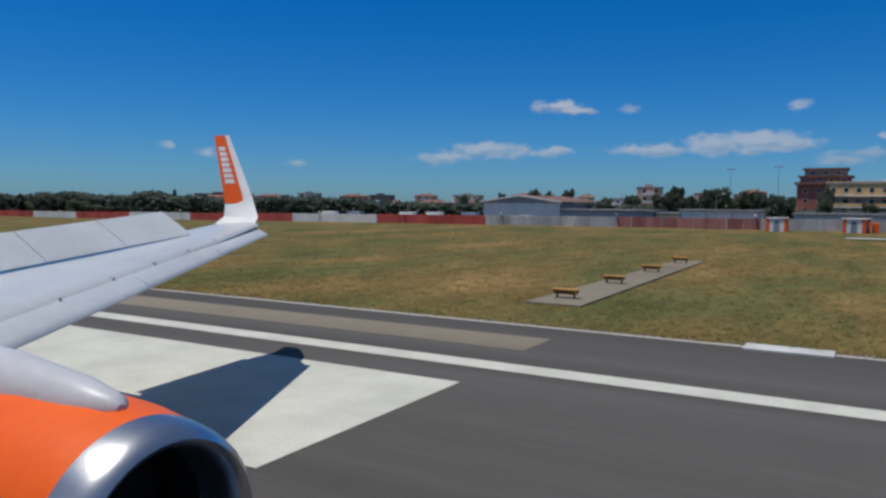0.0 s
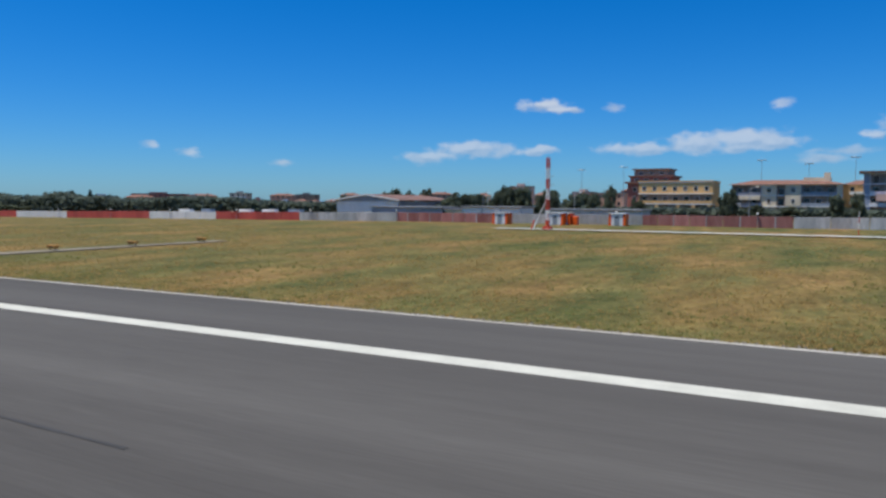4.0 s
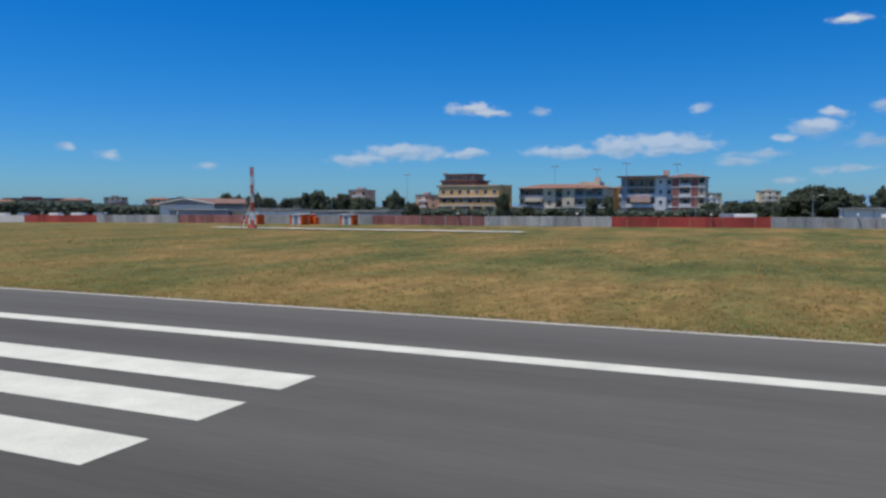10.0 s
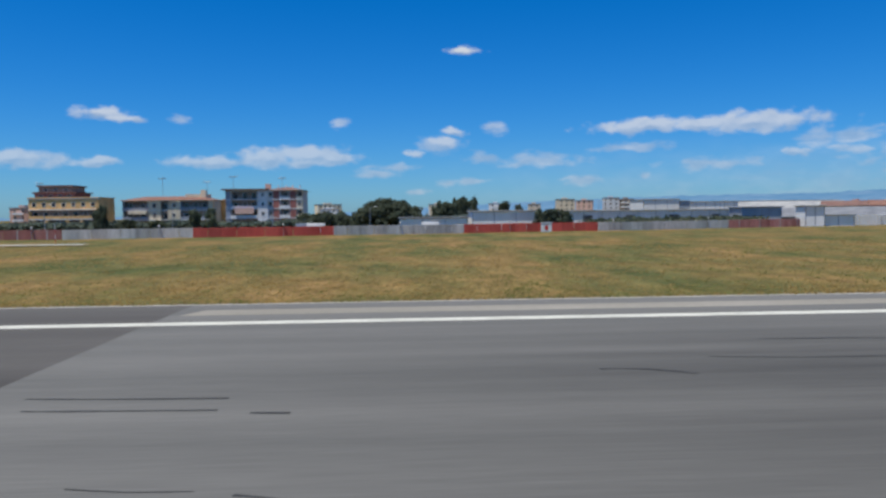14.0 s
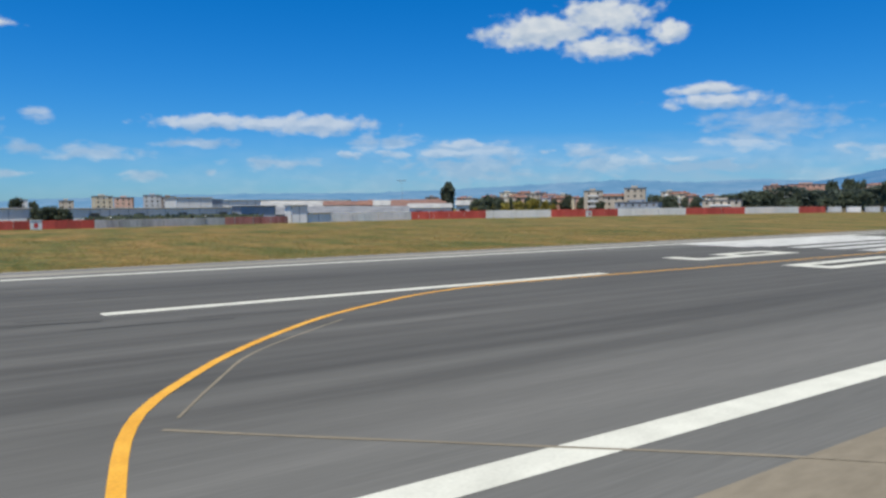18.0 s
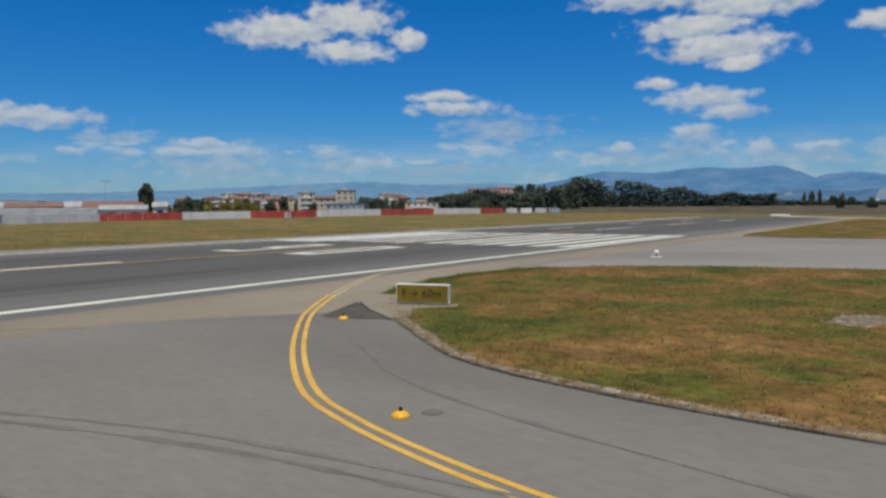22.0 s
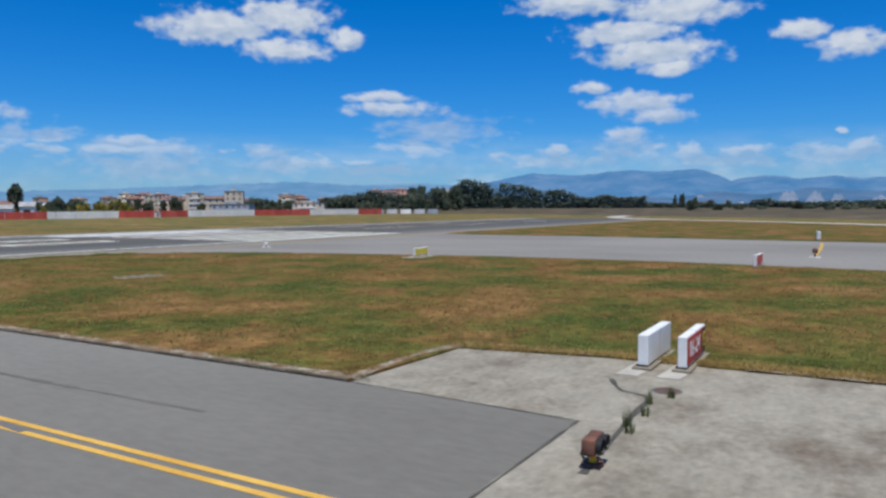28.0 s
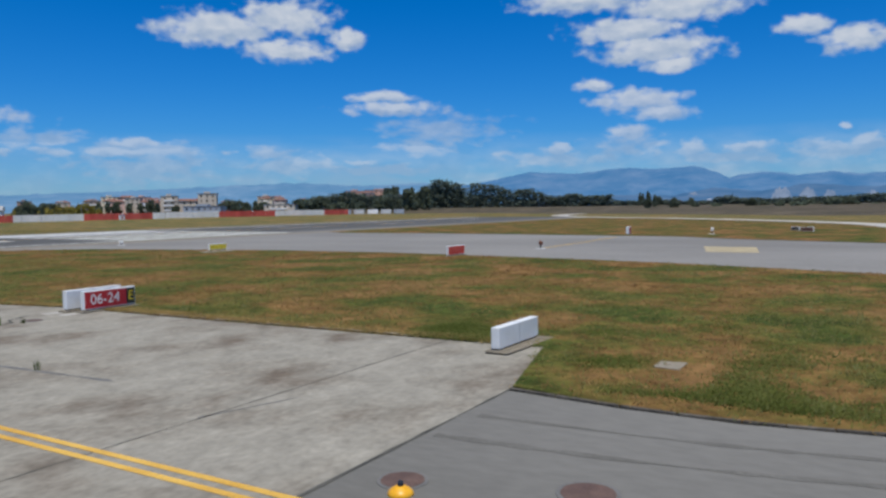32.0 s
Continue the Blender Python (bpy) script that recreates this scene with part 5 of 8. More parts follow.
part("inlet_lip", rings(bmesh.new(), [(-4.95, 1.165), (-4.75, 1.13), (-4.62, 1.07), (-4.57, 1.0), (-4.62, 0.93), (-4.8, 0.88), (-5.3, 0.86), (-5.35, 0.02)], 32, E_OFF, (False, False)), M["lip"], far_nacelle, "polished metal inlet lip", True)
part("pylon", rings(bmesh.new(), [(-4.98, 0.03), (-5.7, 0.24), (-6.8, 0.36), (-9.2, 0.4), (-12.0, 0.1)], 16, pose(0, -5.85, 2.68)), M["pylon"], plane, "grey pylon fairing over the engine", True)
for sy in (-1, 1):
    slab_wing("tailplane", [(sy * 0.3, -22.6, -25.6, 4.5), (sy * 6.2, -25.4, -26.9, 5.0)], M["wing"], "grey tailplane", thin=0.09)
fin = slab_wing("fin", [(0.0, -20.2, -25.6, 0.0), (5.9, -24.6, -26.8, 0.0)], M["orange"], "orange tail fin", thin=0.09)
fin.matrix_basis = pose(0, 0, 5.3, 90, 0, 0)


def gear(x, y, rad, top):
    g = part("landing_gear", cone(bmesh.new(), 0.12, 0.14, rad, top, 12, pose(x, y, 0)), M["metal"], plane, "grey landing gear leg")
    for sy in (-0.38, 0.38):
        b3 = rings(bmesh.new(), [(-0.17, rad * 0.55), (-0.19, rad * 0.9), (-0.1, rad), (0.1, rad), (0.19, rad * 0.9), (0.17, rad * 0.55)], 28, pose(x, y + sy, rad, 0, 0, 90))
        part("wheel", b3, M["tyre"], g, "black tyre", True)


gear(-12.6, 3.8, 0.58, 2.8), gear(-12.6, -3.8, 0.58, 2.8), gear(4.3, 0.0, 0.38, 2.3)
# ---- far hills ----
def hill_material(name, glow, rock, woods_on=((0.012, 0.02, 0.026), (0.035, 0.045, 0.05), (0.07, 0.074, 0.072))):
    """Wooded slopes with gullies and pale quarry faces; blue emission stands in for the air haze before them."""
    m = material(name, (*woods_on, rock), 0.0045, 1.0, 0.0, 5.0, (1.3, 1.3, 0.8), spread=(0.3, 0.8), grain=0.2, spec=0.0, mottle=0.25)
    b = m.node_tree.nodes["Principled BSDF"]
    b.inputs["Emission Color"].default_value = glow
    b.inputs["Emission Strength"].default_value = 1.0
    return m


# Aerial haze as emission: paler on the far range, darker on the foothills.
M["hills"] = hill_material("haze_glow_hills", (0.046, 0.180, 0.405, 1), (0.10, 0.10, 0.098))
M["hills_far"] = hill_material("haze_glow_far_hills", (0.10, 0.25, 0.46, 1), (0.10, 0.10, 0.10))
M["foothills"] = hill_material("haze_glow_foothills", (0.042, 0.135, 0.30, 1), (0.12, 0.115, 0.11))
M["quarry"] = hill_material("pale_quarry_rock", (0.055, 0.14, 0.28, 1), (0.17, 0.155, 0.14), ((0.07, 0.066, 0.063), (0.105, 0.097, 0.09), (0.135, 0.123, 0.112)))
RIDGE_FAR = ((-80, 0.12), (-8, 0.15), (6, 0.8), (12, 1.0), (20, 1.2), (30, 1.25), (36, 1.45), (44.4, 1.85), (49.7, 2.05), (53, 1.75), (58.3, 1.9), (64, 1.6), (75, 1.2), (100, 0.6))
RIDGE = ((57, -0.1), (60, 1.1), (62, 1.7), (64.3, 2.1), (66.9, 2.6), (70.6, 2.45), (74.3, 2.8), (75.9, 2.62), (79, 2.78), (80.6, 2.3), (81.4, 1.9), (82.1, 2.1), (84.2, 2.23), (85.7, 1.95), (87.7, 2.1), (90, 1.95), (95, 2.2), (105, 2.3), (120, 1.8), (150, 0.8), (190, 0.5))
RIDGE_LOW = ((62, -0.1), (66, 0.5), (72, 0.8), (78, 0.75), (81, 1.2), (84, 0.9), (87, 1.35), (91, 1.1), (98, 1.2), (110, 0.9), (120, 0.2))


def hills(name, ridge, dist, mat, label, seed):
    b2 = bmesh.new()
    rows = []
    steps = int((ridge[-1][0] - ridge[0][0]) / 0.2)
    for i in range(steps + 1):
        az = min(ridge[0][0] + 0.2 * i, ridge[-1][0])
        el = next(e0 + (e1 - e0) * (az - a0) / (a1 - a0) for (a0, e0), (a1, e1) in zip(ridge, ridge[1:]) if a0 <= az <= a1)
        el += 0.09 * noise.noise((az * 0.35, seed, 0.0)) + 0.07 * noise.noise((az * 1.3, seed, 3.0)) + 0.04 * noise.noise((az * 4.0, seed, 5.0))
        s, c = math.sin(radians(az)), math.cos(radians(az))
        col = []
        for k in range(9):
            u = k / 8
            gully = (noise.noise((az * 0.9 + u * 0.8, seed, 9.0)) + 0.6 * noise.noise((az * 2.4 - u, seed, 2.0))) * math.sin(math.pi * u)
            d = dist * (0.75 + 0.25 * u) + dist * 0.035 * gully
            z = math.tan(radians(el)) * dist * u * (1 + 0.16 * gully)
            col.append(b2.verts.new((120 + d * s, -30 + d * c, z - 12 * (k == 0))))
        rows.append(col)
    for p, q in zip(rows, rows[1:]):
        for k in range(8):
            b2.faces.new((p[k], q[k], q[k + 1], p[k + 1]))
    tagged(new(name, mesh_of(name, b2, mat, "all")), label, "backdrop", kind="structure")


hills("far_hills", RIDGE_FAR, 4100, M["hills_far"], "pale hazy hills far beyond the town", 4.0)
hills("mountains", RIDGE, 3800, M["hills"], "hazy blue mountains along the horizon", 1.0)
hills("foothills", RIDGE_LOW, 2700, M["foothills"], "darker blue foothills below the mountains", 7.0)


def quarry(az, half, low, high, seed):
    """A pale rock face on the foothills, ragged at its rim."""
    q = random.Random(seed)
    b2 = bmesh.new()
    rows = []
    for i in range(13):
        u = i / 12
        a = radians(az + half * (2 * u - 1))
        lift = math.sin(math.pi * min(1.0, 0.12 + u * 0.86)) ** 0.7 * q.uniform(0.75, 1.1)
        foot, rim = low + 0.12 * q.random(), low + (high - low) * lift
        rows.append([b2.verts.new((120 + (1960 + 30 * k) * math.sin(a), -30 + (1960 + 30 * k) * math.cos(a), 1960 * math.tan(radians(foot + (rim - foot) * k / 3)))) for k in range(4)])
    for p, r in zip(rows, rows[1:]):
        for k in range(3):
            b2.faces.new((p[k], r[k], r[k + 1], p[k + 1]))
    tagged(new("quarry_face", mesh_of("quarry_face", b2, M["quarry"], "all")), "pale quarried rock face on the foothills", "backdrop", kind="structure")


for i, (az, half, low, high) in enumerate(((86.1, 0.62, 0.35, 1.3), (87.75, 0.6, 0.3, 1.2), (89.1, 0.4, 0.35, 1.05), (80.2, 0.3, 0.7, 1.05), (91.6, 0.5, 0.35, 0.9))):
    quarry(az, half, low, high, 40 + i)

# ---- trees ----
def crown_mesh(name, seed, lobes, leaves, shape, mat, size=0.13):
    """Many small leaf clumps set on and in a set of lobes; unit height and radius."""
    q = random.Random(seed)
    verts, faces = [], []
    for i in range(lobes):
        c, rad = shape(q, i / lobes)
        for j in range(leaves):
            d = Vector((q.gauss(0, 1), q.gauss(0, 1), q.gauss(0, 1))).normalized()
            p = c + Vector((d.x * rad.x, d.y * rad.y, d.z * rad.z)) * (q.random() ** 0.4)
            n = (d + Vector((q.gauss(0, 0.5), q.gauss(0, 0.5), q.gauss(0, 0.5) + 0.3))).normalized()
            u = n.orthogonal().normalized()
            v = n.cross(u)
            a = q.uniform(0, 6.28)
            u, v = u * math.cos(a) + v * math.sin(a), v * math.cos(a) - u * math.sin(a)
            s = size * q.uniform(0.5, 1.25)
            k = len(verts)
            zs = 0.8
            for du, dv in ((-1, -0.35), (-0.1, -0.7), (1, 0.1), (0.25, 0.75)):
                w = p + u * du * s + v * dv * s
                verts.append((w.x, w.y, max(0.02, p.z + (w.z - p.z) * zs)))
            faces.append((k, k + 1, k + 2, k + 3))
    me = bpy.data.meshes.new(name)
    me.from_pydata(verts, [], faces)
    me.materials.append(mat)
    return me


def round_shape(q, f):
    a, r = q.uniform(0, 6.28), 0.62 * math.sqrt(q.random())
    z = q.uniform(0.14, 0.84) * (1 - 0.15 * r)
    k = q.uniform(0.26, 0.42)
    return Vector((r * math.cos(a), r * math.sin(a), z)), Vector((k, k, k * 0.42))


def cypress_shape(q, f):
    w = 0.75 * math.sin(math.pi * min(1, 0.25 + 0.75 * (1 - f))) * (1 - f * 0.55)
    return Vector((q.uniform(-0.12, 0.12), q.uniform(-0.12, 0.12), 0.1 + 0.8 * f)), Vector((w, w, 0.1))


def pine_shape(q, f):
    a, r = q.uniform(0, 6.28), 0.8 * math.sqrt(q.random())
    return Vector((r * math.cos(a), r * math.sin(a), 0.88 - 0.5 * r * r - q.uniform(0, 0.3))), Vector((0.24, 0.24, 0.12))


def trunk_mesh(name, seed, top, limbs):
    q = random.Random(seed)
    b2 = bmesh.new()
    tube(b2, (0, 0, 0), (0.02, 0.01, top), 0.075, 8, 0.04)
    for i in range(limbs):
        a, z = q.uniform(0, 6.28), top * q.uniform(0.55, 1.0)
        tube(b2, (0.01, 0, z), (0.5 * math.cos(a), 0.5 * math.sin(a), z + q.uniform(0.12, 0.3)), 0.035, 6, 0.012)
    return mesh_of(name, b2, M["bark"])


CROWNS = {
    "round": [crown_mesh("crown", s, 26, 60, round_shape, M["leaf"], 0.11) for s in (1, 2, 3, 4, 5)],
    "gold": [crown_mesh("crown", s, 20, 60, round_shape, M["leaf_gold"], 0.11) for s in (6, 7)],
    "cypress": [crown_mesh("crown", s, 16, 50, cypress_shape, M["leaf"], 0.16) for s in (8, 9)],
    "pine": [crown_mesh("crown", 10, 110, 120, pine_shape, M["leaf"], 0.07)],
    "hedge": [crown_mesh("crown", s, 20, 60, round_shape, M["leaf_light"], 0.11) for s in (12, 13)],
}
TRUNKS = {"round": trunk_mesh("trunk", 1, 0.5, 6), "cypress": trunk_mesh("trunk", 2, 0.5, 2), "pine": trunk_mesh("trunk", 3, 0.62, 8)}
TREE_WORDS = {
    "round": ("dark green broadleaf tree behind the airfield wall", "tree"),
    "gold": ("yellow-green flowering tree among houses", "tree"),
    "cypress": ("slim dark green cypress with a pointed top", "tree"),
    "pine": ("broad dark umbrella pine with dense crown", "tree"),
    "hedge": ("light green bushy shrub near the wall", "shrub"),
}
tree_rand = random.Random(11)


def tree(kind, x, y, h, r):
    if kind == "round" and tree_rand.random() < 0.12:
        kind = "hedge" if h < 5 else "round"
    label, cat = TREE_WORDS[kind]
    root = thing("tree" if cat == "tree" else "shrub", label, cat, Matrix.Translation((x, y, ground_z(x, y) - 0.15)) @ Matrix.Rotation(tree_rand.uniform(0, 6.28), 4, "Z") @ Matrix.Diagonal((r * 1.05, r * 1.05, h * 1.03, 1)))
    part("crown", tree_rand.choice(CROWNS[kind]), None, root)
    part("trunk", TRUNKS.get(kind, TRUNKS["round"]), None, root)


# ---- houses of the town ----
PANES = {}


def pane(w, h, mat):
    key = (round(w, 1), round(h, 1), mat)
    if key not in PANES:
        b2 = bmesh.new()
        box(b2, -w / 2, w / 2, -0.04, 0.02, 0, h)
        PANES[key] = mesh_of("window", b2, M[mat])
        b3 = bmesh.new()
        t = 0.09
        for q in ((-w / 2 - t, -w / 2, 0, h), (w / 2, w / 2 + t, 0, h), (-w / 2 - t, w / 2 + t, h, h + t), (-w / 2 - t, w / 2 + t, -t, 0)):
            box(b3, q[0], q[1], -0.07, 0.02, q[2], q[3])
        PANES[key, "f"] = mesh_of("frame", b3, P["pale"])
    return PANES[key], PANES[key, "f"]


house_rand = random.Random(5)
ROOFS = {"tile": M["tile"], "flat": M["roof_grey"], "brown": M["roof_brown"]}


def windows(root, x0, x1, y, z0, floors, step, fh=3.0, w=1.1, h=1.35, frames=True):
    n = max(1, int((x1 - x0) / step))
    for fl in range(floors):
        for i in range(n):
            x = x0 + (i + 0.5) * (x1 - x0) / n
            me, fr = pane(w, h, "glass" if house_rand.random() < 0.6 else "shutter")
            ob = part("window", me, None, root, at=pose(x, y, z0 + fl * fh + 0.95))
            if frames:
                part("frame", fr, None, ob)


def house(x, y, w, d, h, turn, wall, roof):
    words = {"tile": "with a tiled roof", "flat": "with a flat roof"}[roof]
    root = thing("house", "%s plastered town house %s" % (wall, words), "house", pose(x, y, ground_z(x, y) - 0.1, 0, 0, turn))
    w = max(w, h * 0.8)
    tall = h - (1.4 if roof == "tile" else 0.5)
    part("wall", box(bmesh.new(), -w / 2, w / 2, 0, d, 0, tall), P[wall], root)
    if roof == "tile":
        b2 = bmesh.new()
        o = 0.5
        base = [b2.verts.new(q) for q in ((-w / 2 - o, -o, tall), (w / 2 + o, -o, tall), (w / 2 + o, d + o, tall), (-w / 2 - o, d + o, tall))]
        k = min(w, d) * 0.38
        ridge = [b2.verts.new((-w / 2 + k, d / 2, h)), b2.verts.new((w / 2 - k, d / 2, h))]
        for f in ((base[0], base[1], ridge[1], ridge[0]), (base[1], base[2], ridge[1]), (base[2], base[3], ridge[0], ridge[1]), (base[3], base[0], ridge[0]), (base[3], base[2], base[1], base[0])):
            b2.faces.new(f)
        part("roof", b2, ROOFS["tile"], root, "terracotta tiled hip roof")
        part("chimney", box(bmesh.new(), w * 0.15, w * 0.15 + 0.6, d * 0.3, d * 0.3 + 0.6, tall, h + 0.4), P["brick"], root)
    else:
        part("roof", box(bmesh.new(), -w / 2 - 0.25, w / 2 + 0.25, -0.25, d + 0.25, tall, tall + 0.3), ROOFS["flat"], root, "flat grey roof slab")
        part("stair_box", box(bmesh.new(), -w * 0.2, w * 0.12, d * 0.3, d * 0.7, tall + 0.3, h + 0.9), P[wall], root)
        part("aerial", tube(bmesh.new(), (w * 0.3, d * 0.4, tall), (w * 0.3, d * 0.4, h + 1.8), 0.05, 5), M["metal"], root)
    floors = max(1, int(tall / 3.0))
    windows(root, -w / 2 + 0.4, w / 2 - 0.4, 0, tall - floors * 3.0, floors, 3.4, frames=False)
    if house_rand.random() < 0.6 and w > 7:
        for fl in range(1, floors):
            part("balcony", box(bmesh.new(), -w * 0.3, w * 0.25, -1.1, 0, tall - floors * 3.0 + fl * 3.0 - 0.1, tall - floors * 3.0 + fl * 3.0 + 0.85), P["pale"], root, "pale balcony")
    return root

tree("round", -326.0, 174.0, 10.3, 8.0)
tree("cypress", -329.4, 193.1, 8.8, 2.8)
tree("round", -317.0, 200.0, 9.0, 6.0)
tree("round", -319.6, 213.2, 6.2, 4.2)
tree("round", -313.9, 223.0, 9.0, 6.2)
tree("round", -291.7, 215.4, 7.9, 4.8)
tree("round", -286.1, 219.4, 9.0, 5.3)
tree("cypress", -307.3, 245.8, 11.4, 2.6)
tree("round", -286.4, 234.9, 9.4, 3.8)
tree("cypress", -282.5, 238.0, 11.4, 2.1)
tree("round", -300.7, 263.5, 8.9, 5.2)
tree("round", -280.9, 254.2, 6.8, 3.8)
tree("round", -343.7, 191.5, 7.4, 5.1)
tree("round", -324.2, 196.4, 6.6, 4.4)
house(-314.4, 293.2, 15.3, 11.0, 9.6, 51, "salmon", "tile")
house(-381.6, 274.2, 12.0, 11.0, 8.9, 45, "white", "tile")
house(-404.6, 239.1, 10.2, 11.0, 8.8, 63, "cream", "tile")
tree("round", -199.6, 230.3, 5.9, 4.4)
tree("cypress", -186.6, 223.2, 8.4, 1.9)
tree("round", -187.2, 234.0, 5.9, 3.8)
tree("round", -176.2, 238.9, 7.0, 3.0)
tree("round", -142.3, 232.5, 5.0, 3.1)
tree("round", -150.8, 259.7, 5.7, 3.4)
tree("round", -142.5, 256.7, 5.6, 2.9)
tree("round", -134.4, 247.9, 8.6, 2.4)
tree("round", -125.2, 240.6, 7.2, 2.9)
tree("round", -131.6, 274.7, 10.4, 2.8)
tree("round", -159.8, 240.7, 3.7, 3.7)
tree("round", -172.2, 244.1, 3.8, 3.4)
tree("round", -186.4, 241.6, 3.5, 3.3)
tree("round", -97.8, 230.1, 10.1, 3.2)
tree("round", -88.2, 233.9, 10.7, 2.7)
tree("round", -93.7, 231.8, 9.3, 2.5)
tree("round", -71.6, 221.6, 7.3, 3.0)
tree("round", -65.8, 228.7, 7.9, 3.8)
tree("round", -50.2, 219.2, 10.5, 3.6)
tree("round", -56.8, 228.1, 6.3, 2.6)
tree("round", -37.0, 223.1, 7.5, 4.1)
tree("round", -30.4, 236.4, 8.3, 3.5)
tree("round", -25.7, 235.6, 7.9, 2.8)
tree("round", -41.8, 213.4, 5.9, 2.8)
house(-225.3, 250.3, 6.8, 11.0, 8.1, 34, "brown", "flat")
house(-230.7, 299.8, 7.3, 11.0, 7.1, 36, "brick", "flat")
house(-208.3, 295.2, 6.2, 11.0, 6.0, 30, "white", "flat")
house(-197.4, 295.5, 8.1, 11.0, 6.9, 31, "cream", "tile")
house(-186.6, 293.2, 7.4, 11.0, 6.3, 35, "pink", "tile")
house(-183.0, 309.0, 14.0, 11.0, 7.1, 42, "brick", "tile")
house(-215.6, 293.3, 6.5, 11.0, 5.6, 48, "cream", "tile")
house(-181.4, 325.7, 5.3, 11.0, 6.1, 43, "salmon", "tile")
house(-237.6, 275.2, 6.5, 11.0, 6.2, 31, "pink", "tile")
house(-233.6, 290.8, 6.6, 11.0, 5.8, 52, "cream", "flat")
house(-124.0, 354.1, 8.1, 11.0, 10.1, 21, "cream", "tile")
house(-106.7, 349.8, 4.2, 11.0, 8.2, 9, "white", "flat")
house(-92.8, 359.8, 7.3, 11.0, 10.2, 17, "salmon", "tile")
house(-64.9, 338.0, 8.5, 11.0, 10.2, -1, "pink", "flat")
house(-48.4, 369.5, 6.3, 11.0, 12.2, 21, "brick", "tile")
house(-154.9, 296.4, 5.9, 11.0, 7.0, 36, "cream", "tile")
tree("round", -43.4, 177.0, 7.7, 3.6)
tree("round", -36.6, 173.6, 7.3, 2.9)
tree("round", -34.3, 179.1, 6.8, 2.6)
tree("round", -36.2, 191.7, 8.7, 2.3)
tree("round", -33.9, 195.9, 9.6, 3.1)
tree("round", -19.3, 180.1, 7.7, 2.3)
tree("round", -19.3, 195.8, 7.4, 3.1)
tree("round", -9.9, 184.4, 6.9, 2.6)
tree("round", -10.7, 202.3, 9.4, 2.2)
tree("round", -1.3, 195.5, 6.0, 2.4)
tree("round", 16.1, 225.4, 8.4, 2.7)
tree("round", 43.9, 230.2, 7.5, 2.4)
tree("round", 49.1, 230.7, 7.7, 2.5)
tree("round", 79.0, 231.4, 6.0, 4.0)
tree("round", 23.6, 227.0, 4.3, 3.7)
tree("round", 32.7, 228.7, 3.9, 3.4)
tree("round", -286.9, 212.7, 6.5, 6.0)
tree("round", -295.4, 206.1, 4.1, 6.1)
tree("round", -217.3, 278.8, 6.4, 3.5)
tree("round", -286.2, 222.9, 5.0, 4.9)
tree("round", -256.6, 217.9, 4.9, 4.6)
tree("round", -242.6, 221.9, 4.3, 4.2)
house(-280.3, 266.5, 12.8, 11.0, 6.1, 55, "brown", "tile")
house(-270.8, 278.4, 16.4, 11.0, 7.5, 38, "salmon", "flat")
house(-257.3, 294.2, 14.4, 11.0, 6.4, 39, "brown", "tile")
house(-296.1, 244.3, 16.0, 11.0, 5.1, 54, "cream", "flat")
house(-288.3, 255.7, 11.6, 11.0, 5.3, 57, "pink", "tile")
house(-77.2, 295.2, 5.6, 14.0, 12.0, 17, "pink", "flat")
house(-42.6, 309.9, 12.0, 14.0, 9.1, 7, "salmon", "flat")
tree("round", -28.0, 199.6, 8.8, 3.8)
tree("round", 18.0, 222.1, 9.1, 2.0)
tree("round", 84.8, 235.9, 6.0, 3.8)
tree("round", 90.0, 236.2, 6.0, 3.5)
tree("round", 94.7, 236.3, 5.9, 3.1)
tree("round", 123.1, 235.2, 9.6, 3.5)
tree("round", 126.6, 234.9, 8.9, 2.8)
house(94.7, 516.3, 13.2, 11.0, 13.9, 11, "cream", "flat")
house(58.0, 514.7, 11.2, 11.0, 9.2, -1, "white", "flat")
tree("round", 133.7, 319.8, 12.4, 3.3)
tree("round", 137.5, 319.4, 13.1, 3.8)
tree("round", 142.0, 319.0, 12.4, 3.1)
tree("round", 155.4, 317.3, 10.8, 2.9)
tree("round", 161.9, 316.3, 9.2, 2.4)
tree("round", 85.8, 204.7, 5.5, 2.7)
tree("round", 89.6, 205.0, 5.8, 3.0)
tree("round", 93.4, 205.3, 5.7, 2.7)
tree("round", 97.2, 205.5, 5.4, 2.1)
tree("round", 146.9, 182.8, 5.9, 2.3)
tree("round", 149.9, 182.2, 6.1, 2.6)
tree("round", 153.5, 181.4, 5.8, 2.3)
tree("round", 113.1, 202.7, 4.4, 2.1)
tree("round", 125.5, 320.3, 9.1, 2.8)
house(55.6, 548.3, 17.8, 14.0, 13.1, 18, "cream", "flat")
house(231.5, 536.9, 12.2, 14.0, 14.8, -2, "cream", "flat")
house(243.8, 534.0, 12.2, 14.0, 13.7, -17, "pink", "flat")
house(262.5, 529.0, 11.0, 14.0, 15.3, -17, "grey", "flat")
house(272.8, 525.9, 9.0, 14.0, 14.1, -17, "brown", "flat")
house(136.9, 550.0, 14.0, 14.0, 12.4, 1, "cream", "flat")
house(179.8, 546.1, 8.0, 14.0, 12.5, -5, "white", "flat")
house(208.0, 541.7, 8.9, 14.0, 11.7, -9, "tan", "flat")
tree("cypress", 300.8, 213.4, 14.8, 5.6)
tree("round", 329.8, 228.5, 8.3, 3.8)
tree("round", 334.4, 224.6, 8.5, 4.3)
tree("gold", 338.4, 221.1, 7.3, 2.4)
tree("gold", 342.4, 217.3, 7.3, 3.4)
tree("gold", 347.2, 212.8, 8.6, 4.3)
